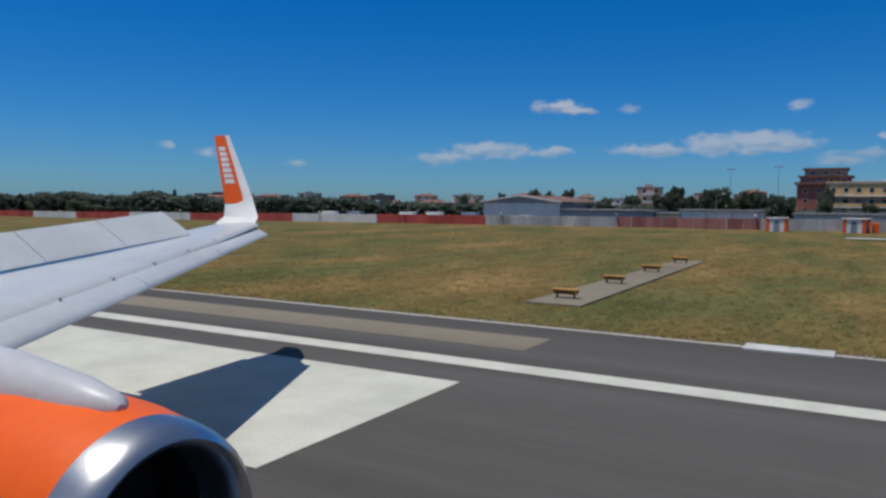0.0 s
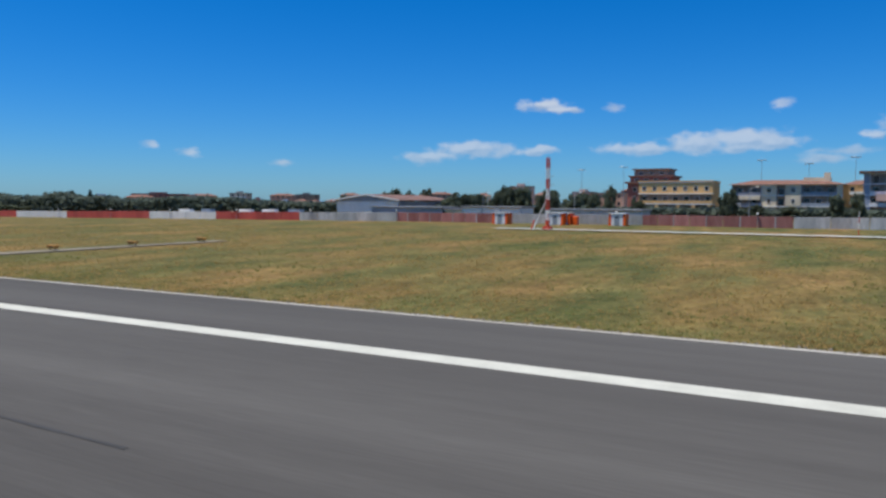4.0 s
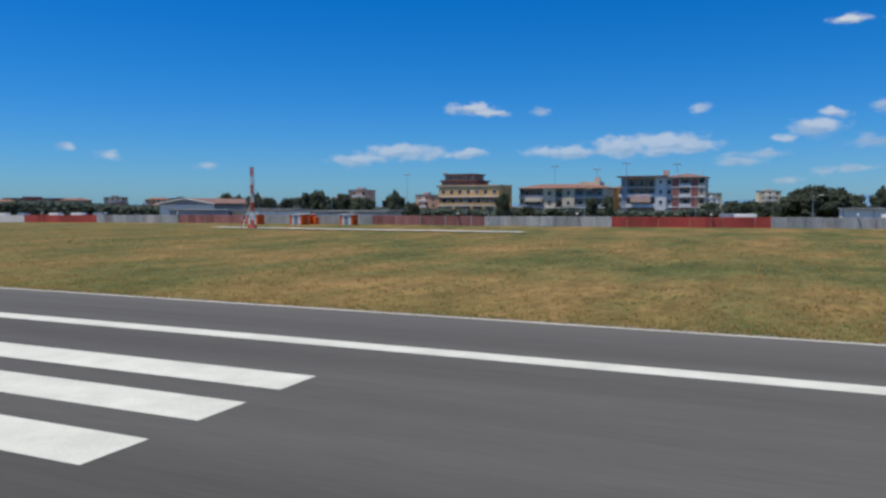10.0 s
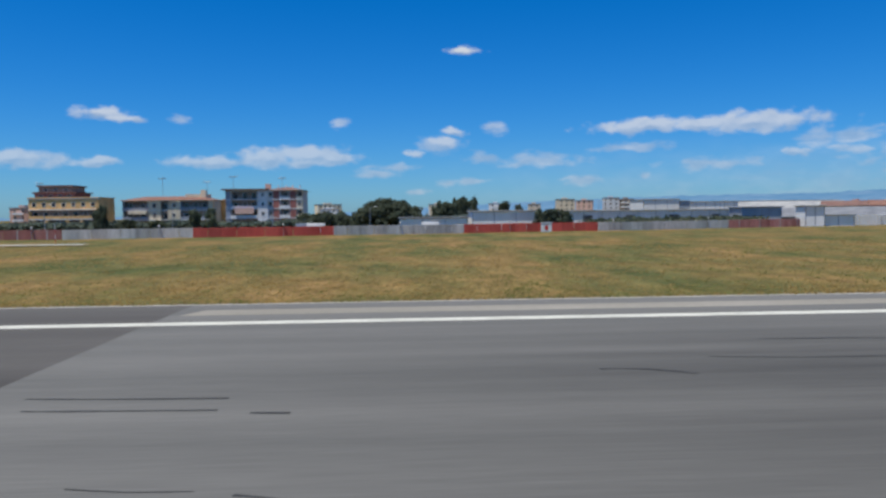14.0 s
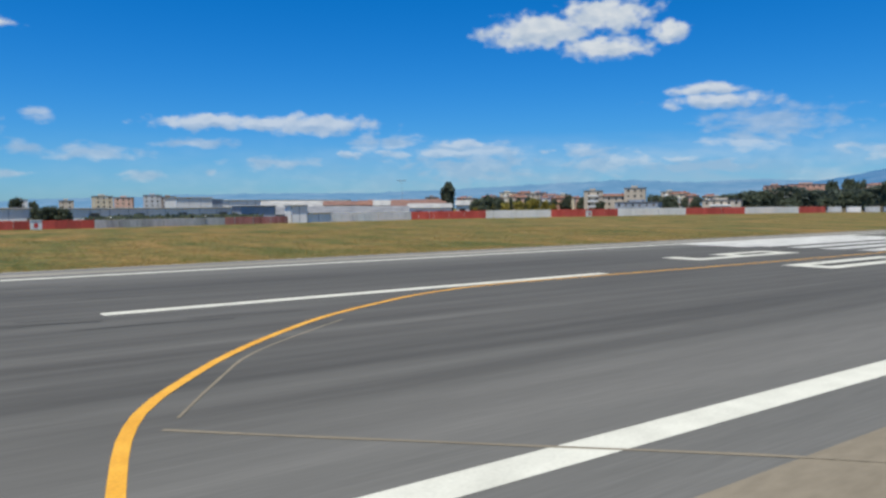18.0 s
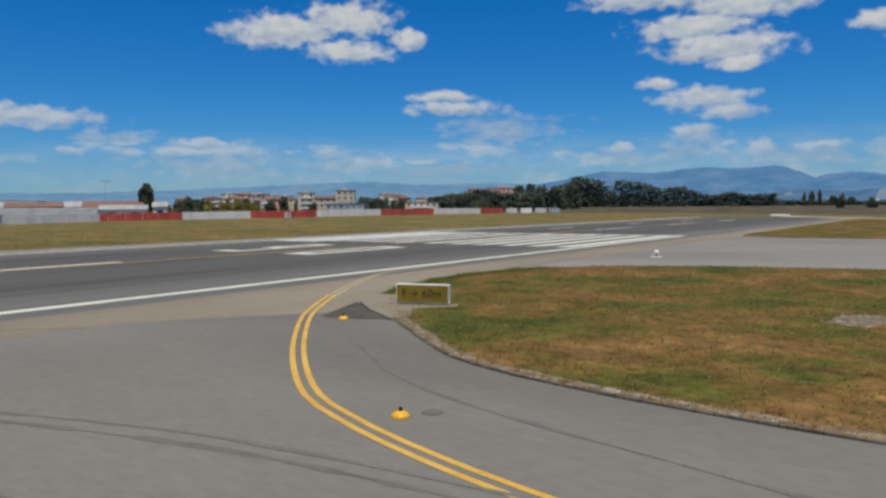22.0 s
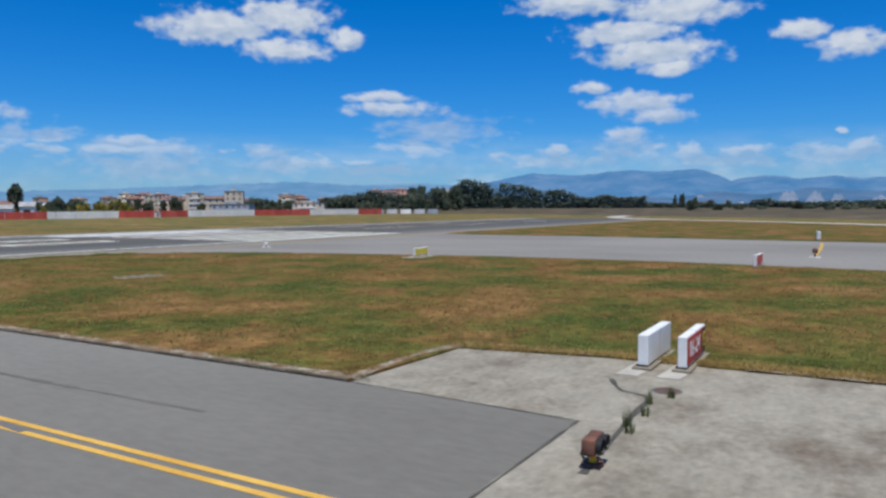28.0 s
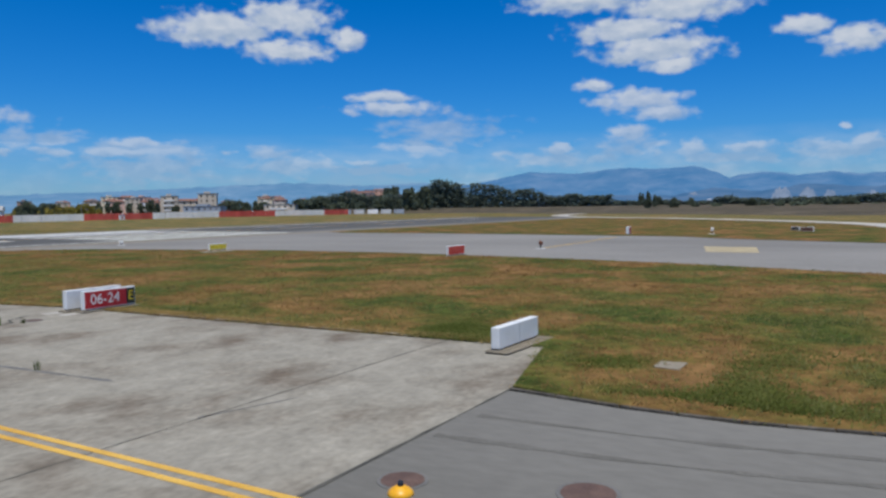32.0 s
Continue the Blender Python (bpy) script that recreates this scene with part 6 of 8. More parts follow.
tree("round", 356.9, 202.9, 6.7, 3.4)
tree("gold", 324.3, 233.1, 6.1, 1.9)
tree("gold", 327.4, 230.5, 4.6, 1.9)
tree("round", 351.1, 208.9, 6.8, 2.9)
tree("round", 383.3, 299.3, 9.3, 6.1)
tree("round", 434.2, 253.6, 7.0, 3.1)
tree("round", 452.5, 233.1, 8.1, 3.1)
tree("round", 457.8, 226.6, 10.5, 3.7)
tree("round", 467.1, 214.5, 6.5, 3.1)
tree("round", 481.9, 193.4, 10.2, 4.7)
tree("round", 486.9, 185.6, 10.8, 4.7)
tree("round", 491.8, 177.6, 7.5, 4.4)
tree("round", 477.6, 199.9, 5.9, 3.1)
tree("round", 441.1, 286.9, 11.9, 3.2)
tree("round", 457.1, 288.9, 10.5, 4.0)
tree("round", 453.1, 267.9, 8.7, 2.6)
tree("round", 469.2, 244.6, 11.0, 5.2)
tree("round", 483.5, 245.2, 10.0, 4.7)
tree("round", 476.7, 222.1, 8.9, 4.2)
tree("round", 491.6, 205.1, 11.3, 5.8)
tree("round", 520.6, 209.7, 12.9, 6.2)
tree("round", 501.6, 205.7, 8.0, 5.9)
tree("round", 526.0, 164.7, 11.7, 6.6)
tree("round", 510.2, 148.1, 11.1, 5.6)
tree("round", 530.2, 143.3, 17.1, 6.5)
tree("round", 539.5, 138.4, 18.6, 5.9)
tree("round", 502.8, 163.7, 8.2, 4.4)
tree("round", 516.8, 187.9, 8.3, 4.6)
tree("round", 316.6, 215.6, 8.1, 2.7)
tree("round", 310.0, 199.0, 9.4, 3.2)
tree("round", 324.5, 209.1, 8.5, 3.2)
tree("gold", 323.1, 204.0, 6.6, 3.1)
tree("gold", 323.7, 211.8, 5.3, 1.8)
tree("gold", 326.8, 196.4, 7.0, 3.1)
tree("gold", 337.2, 201.3, 8.0, 3.2)
tree("gold", 341.2, 198.9, 7.3, 2.8)
tree("gold", 296.5, 207.8, 5.0, 1.7)
tree("gold", 306.1, 202.1, 4.5, 1.5)
tree("gold", 342.4, 195.2, 5.7, 2.3)
house(494.8, 404.9, 5.2, 9.0, 15.4, -38, "cream", "flat")
house(470.1, 368.6, 4.0, 9.0, 12.9, -46, "cream", "tile")
tree("round", 433.7, 329.6, 10.3, 2.1)
house(502.9, 403.9, 4.0, 9.0, 14.9, -34, "brown", "tile")
house(470.5, 360.7, 4.0, 9.0, 12.1, -33, "pink", "tile")
tree("round", 443.5, 333.9, 10.4, 2.4)
house(501.9, 392.3, 4.0, 9.0, 16.0, -32, "salmon", "tile")
house(493.1, 374.4, 5.5, 9.0, 13.8, -51, "tan", "flat")
tree("round", 443.2, 324.3, 10.9, 2.9)
house(513.9, 392.0, 4.0, 9.0, 15.2, -51, "pink", "flat")
house(498.4, 368.7, 4.2, 9.0, 11.7, -52, "white", "tile")
tree("round", 455.6, 327.4, 9.7, 2.7)
house(515.4, 377.6, 4.0, 9.0, 13.8, -35, "white", "tile")
house(492.1, 347.5, 4.0, 9.0, 11.5, -46, "salmon", "tile")
tree("round", 449.4, 306.5, 9.2, 2.9)
house(494.9, 426.8, 4.0, 9.0, 13.6, -25, "tan", "tile")
house(474.9, 395.1, 4.7, 9.0, 11.9, -27, "brown", "flat")
tree("round", 429.0, 344.6, 9.1, 2.9)
house(522.4, 373.6, 4.0, 9.0, 13.2, -52, "cream", "flat")
house(503.8, 349.6, 4.0, 9.0, 11.8, -51, "cream", "tile")
tree("round", 466.5, 312.3, 9.6, 3.0)
house(545.3, 382.3, 6.6, 9.0, 12.0, -43, "pink", "tile")
house(516.6, 345.6, 4.1, 9.0, 11.2, -55, "pink", "tile")
tree("round", 466.1, 300.9, 7.8, 2.5)
house(405.6, 461.6, 5.8, 9.0, 10.3, -37, "tan", "tile")
house(393.0, 429.0, 4.0, 9.0, 7.4, -22, "tan", "flat")
tree("round", 368.3, 391.8, 7.2, 2.5)
house(401.4, 490.5, 4.0, 9.0, 9.7, -19, "cream", "flat")
house(369.9, 420.5, 5.0, 9.0, 6.8, -25, "white", "tile")
tree("round", 348.7, 383.9, 6.9, 2.1)
house(378.7, 481.9, 4.8, 9.0, 9.4, -19, "white", "tile")
house(358.0, 428.9, 4.2, 9.0, 8.2, -37, "salmon", "tile")
tree("round", 342.4, 407.0, 6.5, 3.1)
house(554.0, 338.6, 4.0, 9.0, 11.5, -54, "brown", "tile")
house(536.0, 318.4, 4.0, 9.0, 9.8, -47, "brown", "flat")
tree("round", 479.6, 273.4, 8.0, 2.2)
house(575.1, 317.0, 4.9, 9.0, 14.7, -64, "tan", "flat")
house(546.5, 288.1, 4.3, 9.0, 13.3, -50, "cream", "tile")
tree("round", 509.1, 260.9, 10.8, 2.9)
house(584.7, 312.1, 5.1, 9.0, 14.5, -47, "cream", "tile")
house(562.5, 288.2, 5.1, 9.0, 12.3, -55, "pink", "tile")
tree("round", 499.4, 246.3, 9.7, 2.7)
house(609.0, 304.7, 4.0, 9.0, 12.4, -43, "cream", "tile")
house(579.2, 278.8, 4.0, 9.0, 10.3, -47, "tan", "flat")
tree("round", 526.9, 246.3, 8.1, 2.0)
house(611.6, 294.8, 4.0, 9.0, 11.0, -51, "brown", "flat")
house(572.9, 264.3, 4.0, 9.0, 8.6, -67, "white", "tile")
tree("round", 531.2, 237.8, 8.3, 2.0)
house(623.9, 219.6, 4.0, 9.0, 14.4, -52, "tan", "tile")
house(587.9, 195.3, 5.6, 9.0, 12.2, -54, "salmon", "tile")
tree("round", 562.7, 187.9, 9.3, 2.8)
house(656.3, 216.9, 5.5, 9.0, 15.3, -78, "cream", "tile")
house(611.8, 190.6, 4.0, 9.0, 12.2, -59, "brown", "flat")
tree("round", 548.2, 164.7, 10.0, 3.0)
house(630.6, 267.6, 5.0, 9.0, 18.4, -66, "salmon", "flat")
house(579.3, 230.4, 5.2, 9.0, 16.0, -56, "cream", "tile")
tree("round", 536.9, 207.6, 13.2, 2.3)
house(611.4, 241.4, 6.0, 9.0, 17.2, -60, "tan", "tile")
house(591.4, 222.2, 6.4, 9.0, 13.8, -54, "pink", "tile")
tree("round", 548.5, 204.0, 12.3, 2.9)
house(473.2, 431.6, 4.2, 9.0, 12.5, -26, "salmon", "tile")
house(439.6, 379.5, 4.0, 9.0, 10.6, -30, "tan", "flat")
tree("round", 419.8, 354.0, 8.2, 2.4)
house(442.5, 431.8, 4.0, 9.0, 12.2, -32, "brown", "flat")
house(424.0, 397.6, 4.1, 9.0, 10.1, -30, "white", "tile")
tree("round", 396.9, 359.3, 8.3, 2.7)
house(442.2, 249.5, 26.6, 12.0, 10.9, -38, "tan", "tile")
house(432.5, 257.3, 4.0, 4.0, 12.9, -44, "tan", "flat")
house(447.5, 240.6, 4.0, 4.0, 14.2, -56, "tan", "flat")
house(468.2, 200.2, 19.3, 10.0, 7.0, -64, "tan", "flat")
house(426.5, 221.8, 22.2, 10.0, 6.2, -63, "blue_grey", "flat")
tree("round", 549.9, 250.7, 12.0, 8.4)
tree("round", 552.6, 240.8, 12.9, 8.4)
tree("round", 552.5, 226.7, 10.7, 6.7)
tree("round", 570.4, 213.9, 14.4, 6.1)
tree("round", 574.2, 205.1, 13.5, 5.7)
tree("round", 594.6, 206.4, 19.6, 5.5)
tree("round", 576.5, 187.6, 20.0, 5.2)
tree("round", 609.5, 198.3, 20.6, 5.5)
tree("round", 596.9, 178.8, 16.8, 5.3)
tree("round", 605.1, 173.6, 18.4, 6.9)
tree("round", 604.8, 162.7, 18.2, 6.9)
tree("round", 621.9, 161.2, 17.4, 7.1)
tree("round", 625.6, 152.1, 15.4, 7.1)
tree("round", 620.0, 138.9, 13.3, 7.0)
tree("round", 621.0, 128.9, 11.7, 6.9)
tree("round", 633.5, 123.5, 10.8, 7.1)
tree("round", 642.1, 116.3, 9.3, 7.1)
tree("round", 628.3, 100.9, 8.1, 6.9)
tree("round", 576.3, 231.8, 10.5, 6.2)
tree("round", 611.5, 192.2, 14.1, 5.5)
tree("round", 635.9, 87.1, 7.2, 7.0)
tree("round", 629.7, 75.1, 6.9, 6.9)
tree("round", 632.6, 66.0, 7.7, 6.9)
tree("round", 654.3, 59.8, 8.4, 6.4)
tree("round", 654.8, 50.9, 7.7, 5.6)
tree("cypress", 670.5, 32.6, 12.3, 2.4)
tree("cypress", 667.4, 27.0, 13.1, 3.2)
tree("round", 641.2, 32.6, 6.3, 4.6)
tree("round", 642.9, 13.3, 5.7, 3.8)
tree("round", 646.7, 7.7, 6.9, 3.9)
tree("round", 645.0, 0.0, 5.8, 5.4)
tree("round", 667.1, -8.8, 6.4, 5.6)
tree("round", 675.7, -30.1, 9.3, 5.3)
tree("round", 677.8, -36.4, 7.1, 4.1)
tree("round", 652.6, -45.7, 6.7, 4.6)
tree("cypress", 572.9, -2.8, 10.1, 2.4)
tree("round", 550.5, -4.8, 8.3, 2.6)
tree("round", 566.3, -57.5, 7.8, 4.6)
tree("round", 579.3, -62.3, 5.7, 4.0)
tree("round", 554.8, -73.6, 5.7, 3.2)
tree("round", 556.0, -82.1, 5.4, 5.1)
tree("round", 586.2, -87.0, 6.2, 5.4)
tree("round", 565.2, -97.4, 7.4, 5.8)
tree("round", 568.2, -105.7, 6.8, 5.8)
tree("round", 577.5, -117.5, 4.2, 4.6)
tree("round", 581.4, -127.3, 3.6, 5.3)
tree("round", 554.5, -133.3, 4.9, 5.0)
tree("round", 555.0, -18.5, 6.1, 3.2)
tree("round", 561.5, -28.6, 4.9, 3.3)
tree("round", 565.7, -39.4, 4.9, 3.3)
house(706.6, 20.8, 13.0, 14.0, 8.0, -84, "salmon", "tile")
house(712.8, -6.8, 8.7, 14.0, 6.8, -76, "white", "flat")
house(720.9, -60.0, 8.8, 14.0, 4.9, -71, "white", "flat")
house(724.2, -113.2, 8.7, 14.0, 4.9, -92, "pale", "flat")
house(647.5, 251.9, 27.2, 14.0, 19.1, -56, "salmon", "flat")
house(668.6, 216.2, 7.5, 14.0, 18.8, -72, "cream", "tile")
tree("round", -344.9, 180.7, 8.1, 4.2)
tree("round", -318.3, 176.0, 9.3, 5.7)
tree("round", -329.0, 187.8, 7.5, 4.5)
tree("cypress", -329.7, 194.4, 7.2, 4.5)
tree("round", -298.7, 183.7, 7.3, 4.7)
tree("round", -320.8, 201.7, 8.3, 5.5)
tree("round", -315.5, 205.6, 8.6, 5.3)
tree("round", -292.1, 194.9, 6.5, 4.9)
tree("round", -311.8, 219.0, 8.5, 4.6)
tree("round", -298.6, 214.9, 7.2, 5.2)
tree("cypress", -306.4, 226.1, 8.3, 4.0)
tree("round", -287.5, 221.5, 7.0, 5.3)
tree("round", -272.9, 214.4, 7.3, 5.3)
tree("round", -281.1, 229.2, 7.7, 5.3)
tree("round", -294.0, 246.3, 7.2, 5.1)
tree("round", -271.2, 234.5, 5.8, 3.9)
tree("round", -285.4, 252.9, 7.9, 5.6)
tree("cypress", -281.9, 258.1, 7.6, 4.8)
tree("round", -254.4, 243.7, 5.8, 4.8)
tree("round", -267.0, 261.1, 7.4, 4.9)
tree("round", -244.6, 245.4, 7.1, 5.1)
tree("round", -251.3, 263.6, 5.2, 5.7)
tree("round", -268.3, 288.3, 6.0, 5.4)
tree("round", -247.0, 274.4, 6.8, 5.5)
tree("cypress", -252.5, 288.7, 5.5, 3.8)
tree("round", -237.9, 280.8, 6.1, 4.8)
for x, y, w, h, turn, wall, roof in ((-396, 377, 40, 11.5, 50, "brick", "flat"), (-344, 368, 20, 11, 47, "brown", "tile"), (-384, 320, 18, 9.5, 54, "grey", "flat"), (-398, 305, 18, 9, 56, "cream", "tile"), (-326, 386, 15, 12, 44, "tan", "flat"), (-300, 400, 18, 11.5, 42, "salmon", "tile"), (-272, 392, 16, 11, 40, "brown", "flat"), (-250, 410, 14, 12, 36, "pink", "tile"), (-215, 402, 18, 11, 34, "cream", "flat"), (-180, 410, 16, 12, 30, "brown", "tile")):
    house(x, y, w, 14, h, turn, wall, roof)
# ---- the large buildings behind the wall ----
def apartment(name, label, x0, x1, y, depth, floors, bays, wall, base=0.0):
    """Storeys of bays; kinds: w wall with window, b recessed balcony, o open dark loggia, s stair with small windows, c coloured pier."""
    root = thing(name, label, "apartment building", pose(x0, y, base))
    w = x1 - x0
    z = 0.0
    part("core", box(bmesh.new(), 0.1, w - 0.1, 1.6, depth, 0, sum(floors) - 0.02), P[wall], root)
    for fl, fh in enumerate(floors):
        part("floor_slab", box(bmesh.new(), -0.1, w + 0.1, -0.25, 1.7, z + fh - 0.28, z + fh), P["pale"], root, "pale floor slab")
        for (u0, u1, kinds, mat) in bays:
            k = kinds[fl % len(kinds)]
            a, b = u0 * w, u1 * w
            if k == "w":
                part("wall", box(bmesh.new(), a, b, 0, 1.62, z, z + fh - 0.28), P[mat], root)
                windows(root, a + 0.2, b - 0.2, 0, z - 0.1, 1, 2.8)
            elif k == "s":
                part("stair_wall", box(bmesh.new(), a, b, -0.4, 1.62, z, z + fh), P[mat], root)
                windows(root, a + 0.1, b - 0.1, -0.4, z, 1, 5.0, w=0.8, h=1.1)
            elif k == "c":
                part("pier", box(bmesh.new(), a, b, -0.15, 1.62, z, z + fh), P[mat], root)
            else:
                # Brown panel in every recess: its shade is put into the colour.
                part("recess", box(bmesh.new(), a, b, 1.45, 1.58, z, z + fh - 0.28), P["brown"], root, "shaded recess wall")
                n = max(1, int((b - a) / 3.0))
                for i in range(n):
                    me, fr = pane(1.5, 2.1, "glass" if (i + fl) % 3 else "shutter")
                    ob = part("balcony_door", me, None, root, at=pose(a + (i + 0.5) * (b - a) / n, 1.44, z + 0.1))
                    part("frame", fr, None, ob)
                if k == "b":
                    part("parapet", box(bmesh.new(), a, b, -0.25, -0.1, z, z + 0.95), P[mat], root, "balcony parapet")
                for xx in (a, b - 0.2):
                    part("side_wall", box(bmesh.new(), xx, xx + 0.2, 0, 1.62, z, z + fh - 0.28), P[mat], root)
        z += fh
    return root, z


def hip(root, x0, x1, y0, y1, z, rise, mat, label, o=0.8):
    b2 = bmesh.new()
    base = [b2.verts.new(q) for q in ((x0 - o, y0 - o, z), (x1 + o, y0 - o, z), (x1 + o, y1 + o, z), (x0 - o, y1 + o, z))]
    k = min(x1 - x0, y1 - y0) * 0.45
    ridge = [b2.verts.new((x0 + k, (y0 + y1) / 2, z + rise)), b2.verts.new((x1 - k, (y0 + y1) / 2, z + rise))]
    for f in ((base[0], base[1], ridge[1], ridge[0]), (base[1], base[2], ridge[1]), (base[2], base[3], ridge[0], ridge[1]), (base[3], base[0], ridge[0]), (base[3], base[2], base[1], base[0])):
        b2.faces.new(f)
    part("roof", b2, mat, root, label)


# ochre building
r, z = apartment("apartment_building", "ochre apartment building with long balconies", -12.6, 10.0, 240, 14, (4.0, 3.2, 3.6), [(0, 1.0, "obw", "ochre")], "ochre", 0.3)
part("parapet", box(bmesh.new(), -0.2, 22.8, -0.3, 14, z, z + 0.35), P["ochre"], r, "ochre roof parapet")
for u in (1.0, 5.2, 12.0, 16.5, 21.0):
    part("pillar", box(bmesh.new(), u, u + 1.0, -0.2, 0.5, 0, 4.0), P["ochre"], r)
for u in (2.4, 8.0):
    part("roller_shutter", box(bmesh.new(), u, u + 2.6, 0.9, 1.0, 0.0, 3.0), P["pale"], r, "white roller shutter")
# stepped brick tower behind it
r = thing("tower_building", "stepped red-brick block with overhanging roofs", "apartment building", pose(-14, 262, 0))
part("wall", box(bmesh.new(), -8.2, 8.0, 0, 15, 0, 11.2), P["brick"], r)
part("side_panel", box(bmesh.new(), 1.0, 8.1, -0.15, 0.1, 0, 11.0), P["grey"], r, "pale grey end wall")
windows(r, -7.5, 7.5, 0, 1.5, 3, 3.2)
part("eaves", box(bmesh.new(), -8.9, 8.9, -0.9, 16, 11.2, 11.9), ROOFS["tile"], r, "red tiled eaves")
part("upper_wall", box(bmesh.new(), -7.4, 6.8, 0.6, 14, 11.9, 13.6), P["brick"], r)
part("eaves", box(bmesh.new(), -8.0, 7.6, 0.0, 14.6, 13.5, 14.0), ROOFS["tile"], r, "red tiled eaves")
part("top_wall", box(bmesh.new(), -6.2, 5.6, 1.2, 12, 14.0, 15.9), P["brown"], r)
part("roof", box(bmesh.new(), -6.8, 6.2, 0.6, 12.6, 15.9, 16.4), M["roof_brown"], r, "brown roof slab")
windows(r, -5.6, 5.2, 1.2, 13.4, 1, 3.0, w=1.4, h=0.8)
windows(r, -6.8, 6.4, 0.6, 11.2, 1, 3.2, w=1.4, h=0.8)
# long building with a tiled roof
r, z = apartment("apartment_building", "cream and grey flats under a low tiled roof", 14.1, 44.9, 250, 13, (3.4, 3.3, 3.3), [(0, 0.28, "obb", "blue_grey"), (0.28, 0.42, "www", "cream"), (0.42, 0.50, "ooo", "brown"), (0.50, 0.64, "wsw", "cream"), (0.64, 0.95, "obb", "blue_grey"), (0.95, 1.0, "ccc", "cream")], "grey", 0.3)
hip(r, 0, 30.8, 0, 13, z, 1.5, M["tile"], "low terracotta hip roof", 1.0)
part("awning", box(bmesh.new(), 2.4, 8.4, -1.6, -0.3, 5.3, 6.4), P["cream"], r, "cream canvas awning")
part("roof_room", box(bmesh.new(), 20, 27.5, 5, 11, z + 0.6, z + 2.2), P["cream"], r, "cream roof room")
part("chimney", box(bmesh.new(), 25.6, 27.4, 4.0, 5.4, z + 0.4, z + 3.6), P["cream"], r, "cream chimney stack")
r2 = house(49.5, 262, 9, 10, 12.0, 0, "ochre", "tile")
# dark roofed building with white balconies
r, z = apartment("apartment_building", "grey apartment block with white balconies and red piers", 50.2, 76.2, 246, 15, (3.6, 3.2, 3.2, 3.0), [(0, 0.06, "cccc", "blue_grey"), (0.06, 0.42, "obbo", "white"), (0.42, 0.55, "ssss", "white"), (0.55, 0.62, "wwww", "grey"), (0.62, 0.70, "cccc", "brick"), (0.70, 0.84, "obbb", "white"), (0.84, 0.92, "cccc", "brick"), (0.92, 1.0, "wbwb", "cream")], "grey", 0.3)
part("roof_canopy", box(bmesh.new(), -1.2, 14.5, -1.6, 12, z + 0.1, z + 0.55), M["roof_brown"], r, "dark terrace canopy")
hip(r, 14.0, 26.0, 0, 15, z, 1.3, M["roof_brown"], "low brown roof", 0.8)
part("chimney", box(bmesh.new(), 12.6, 14.4, 5, 6.4, z, z + 2.4), P["pink"], r, "pinkish chimney stack")
for u in (17, 19.5, 22, 24.5):
    part("chimney_pot", cone(bmesh.new(), 0.2, 0.2, z + 0.8, z + 1.9, 8, pose(u, 6, 0)), P["pale"], r)
part("awning", box(bmesh.new(), 3.2, 9.6, -1.3, -0.2, 5.0, 6.9), P["pink"], r, "faded pink awning")

# hangar
r = thing("hangar", "white and blue-grey hangar with a low gable", "hangar", pose(-89, 198, 0))
part("wall", box(bmesh.new(), -12, 12, 0, 36, -1.5, 4.6), P["pale"], r, "white cladding")
b2 = bmesh.new()
va = [b2.verts.new(q) for q in ((-12.1, -0.12, 4.55), (12.1, -0.12, 4.55), (12.1, -0.12, 4.9), (0, -0.12, 6.55), (-12.1, -0.12, 4.9))]
vb = [b2.verts.new((v.co.x, 0.2, v.co.z)) for v in va]
b2.faces.new(va)
b2.faces.new(vb[::-1])
for i in range(5):
    b2.faces.new((va[i], va[(i + 1) % 5], vb[(i + 1) % 5], vb[i]))
part("gable", b2, P["blue_grey"], r, "blue-grey gable cladding")
for sx in (-1, 1):
    b2 = bmesh.new()
    q = [b2.verts.new(v) for v in ((sx * 12.9, -0.9, 4.75), (0, -0.9, 6.6), (0, 36.5, 6.6), (sx * 12.9, 36.5, 4.75))]
    q2 = [b2.verts.new((v.co.x, v.co.y, v.co.z + 0.28)) for v in q]
    b2.faces.new(q)
    b2.faces.new(q2[::-1])
    for i in range(4):
        b2.faces.new((q[i], q[(i + 1) % 4], q2[(i + 1) % 4], q2[i]))
    part("roof", b2, M["roof_brown"], r, "brown sheet roof")
    b2 = bmesh.new()
    q = [b2.verts.new(v) for v in ((sx * 13.0, -1.05, 4.7), (sx * 0.02, -1.05, 6.55), (sx * 0.02, -1.05, 6.95), (sx * 13.0, -1.05, 5.1))]
    q2 = [b2.verts.new((v.co.x, -0.92, v.co.z)) for v in q]
    b2.faces.new(q)
    b2.faces.new(q2[::-1])
    for i in range(4):
        b2.faces.new((q[i], q[(i + 1) % 4], q2[(i + 1) % 4], q2[i]))
    part("verge", b2, P["white"], r, "white verge board")
part("door", box(bmesh.new(), -5.5, 6.5, -0.06, 0.06, -0.5, 3.4), P["white"], r, "white sliding hangar door")
part("side_wall", box(bmesh.new(), 11.95, 12.15, 0.1, 36, -1, 4.5), P["blue_grey"], r, "grey side cladding")


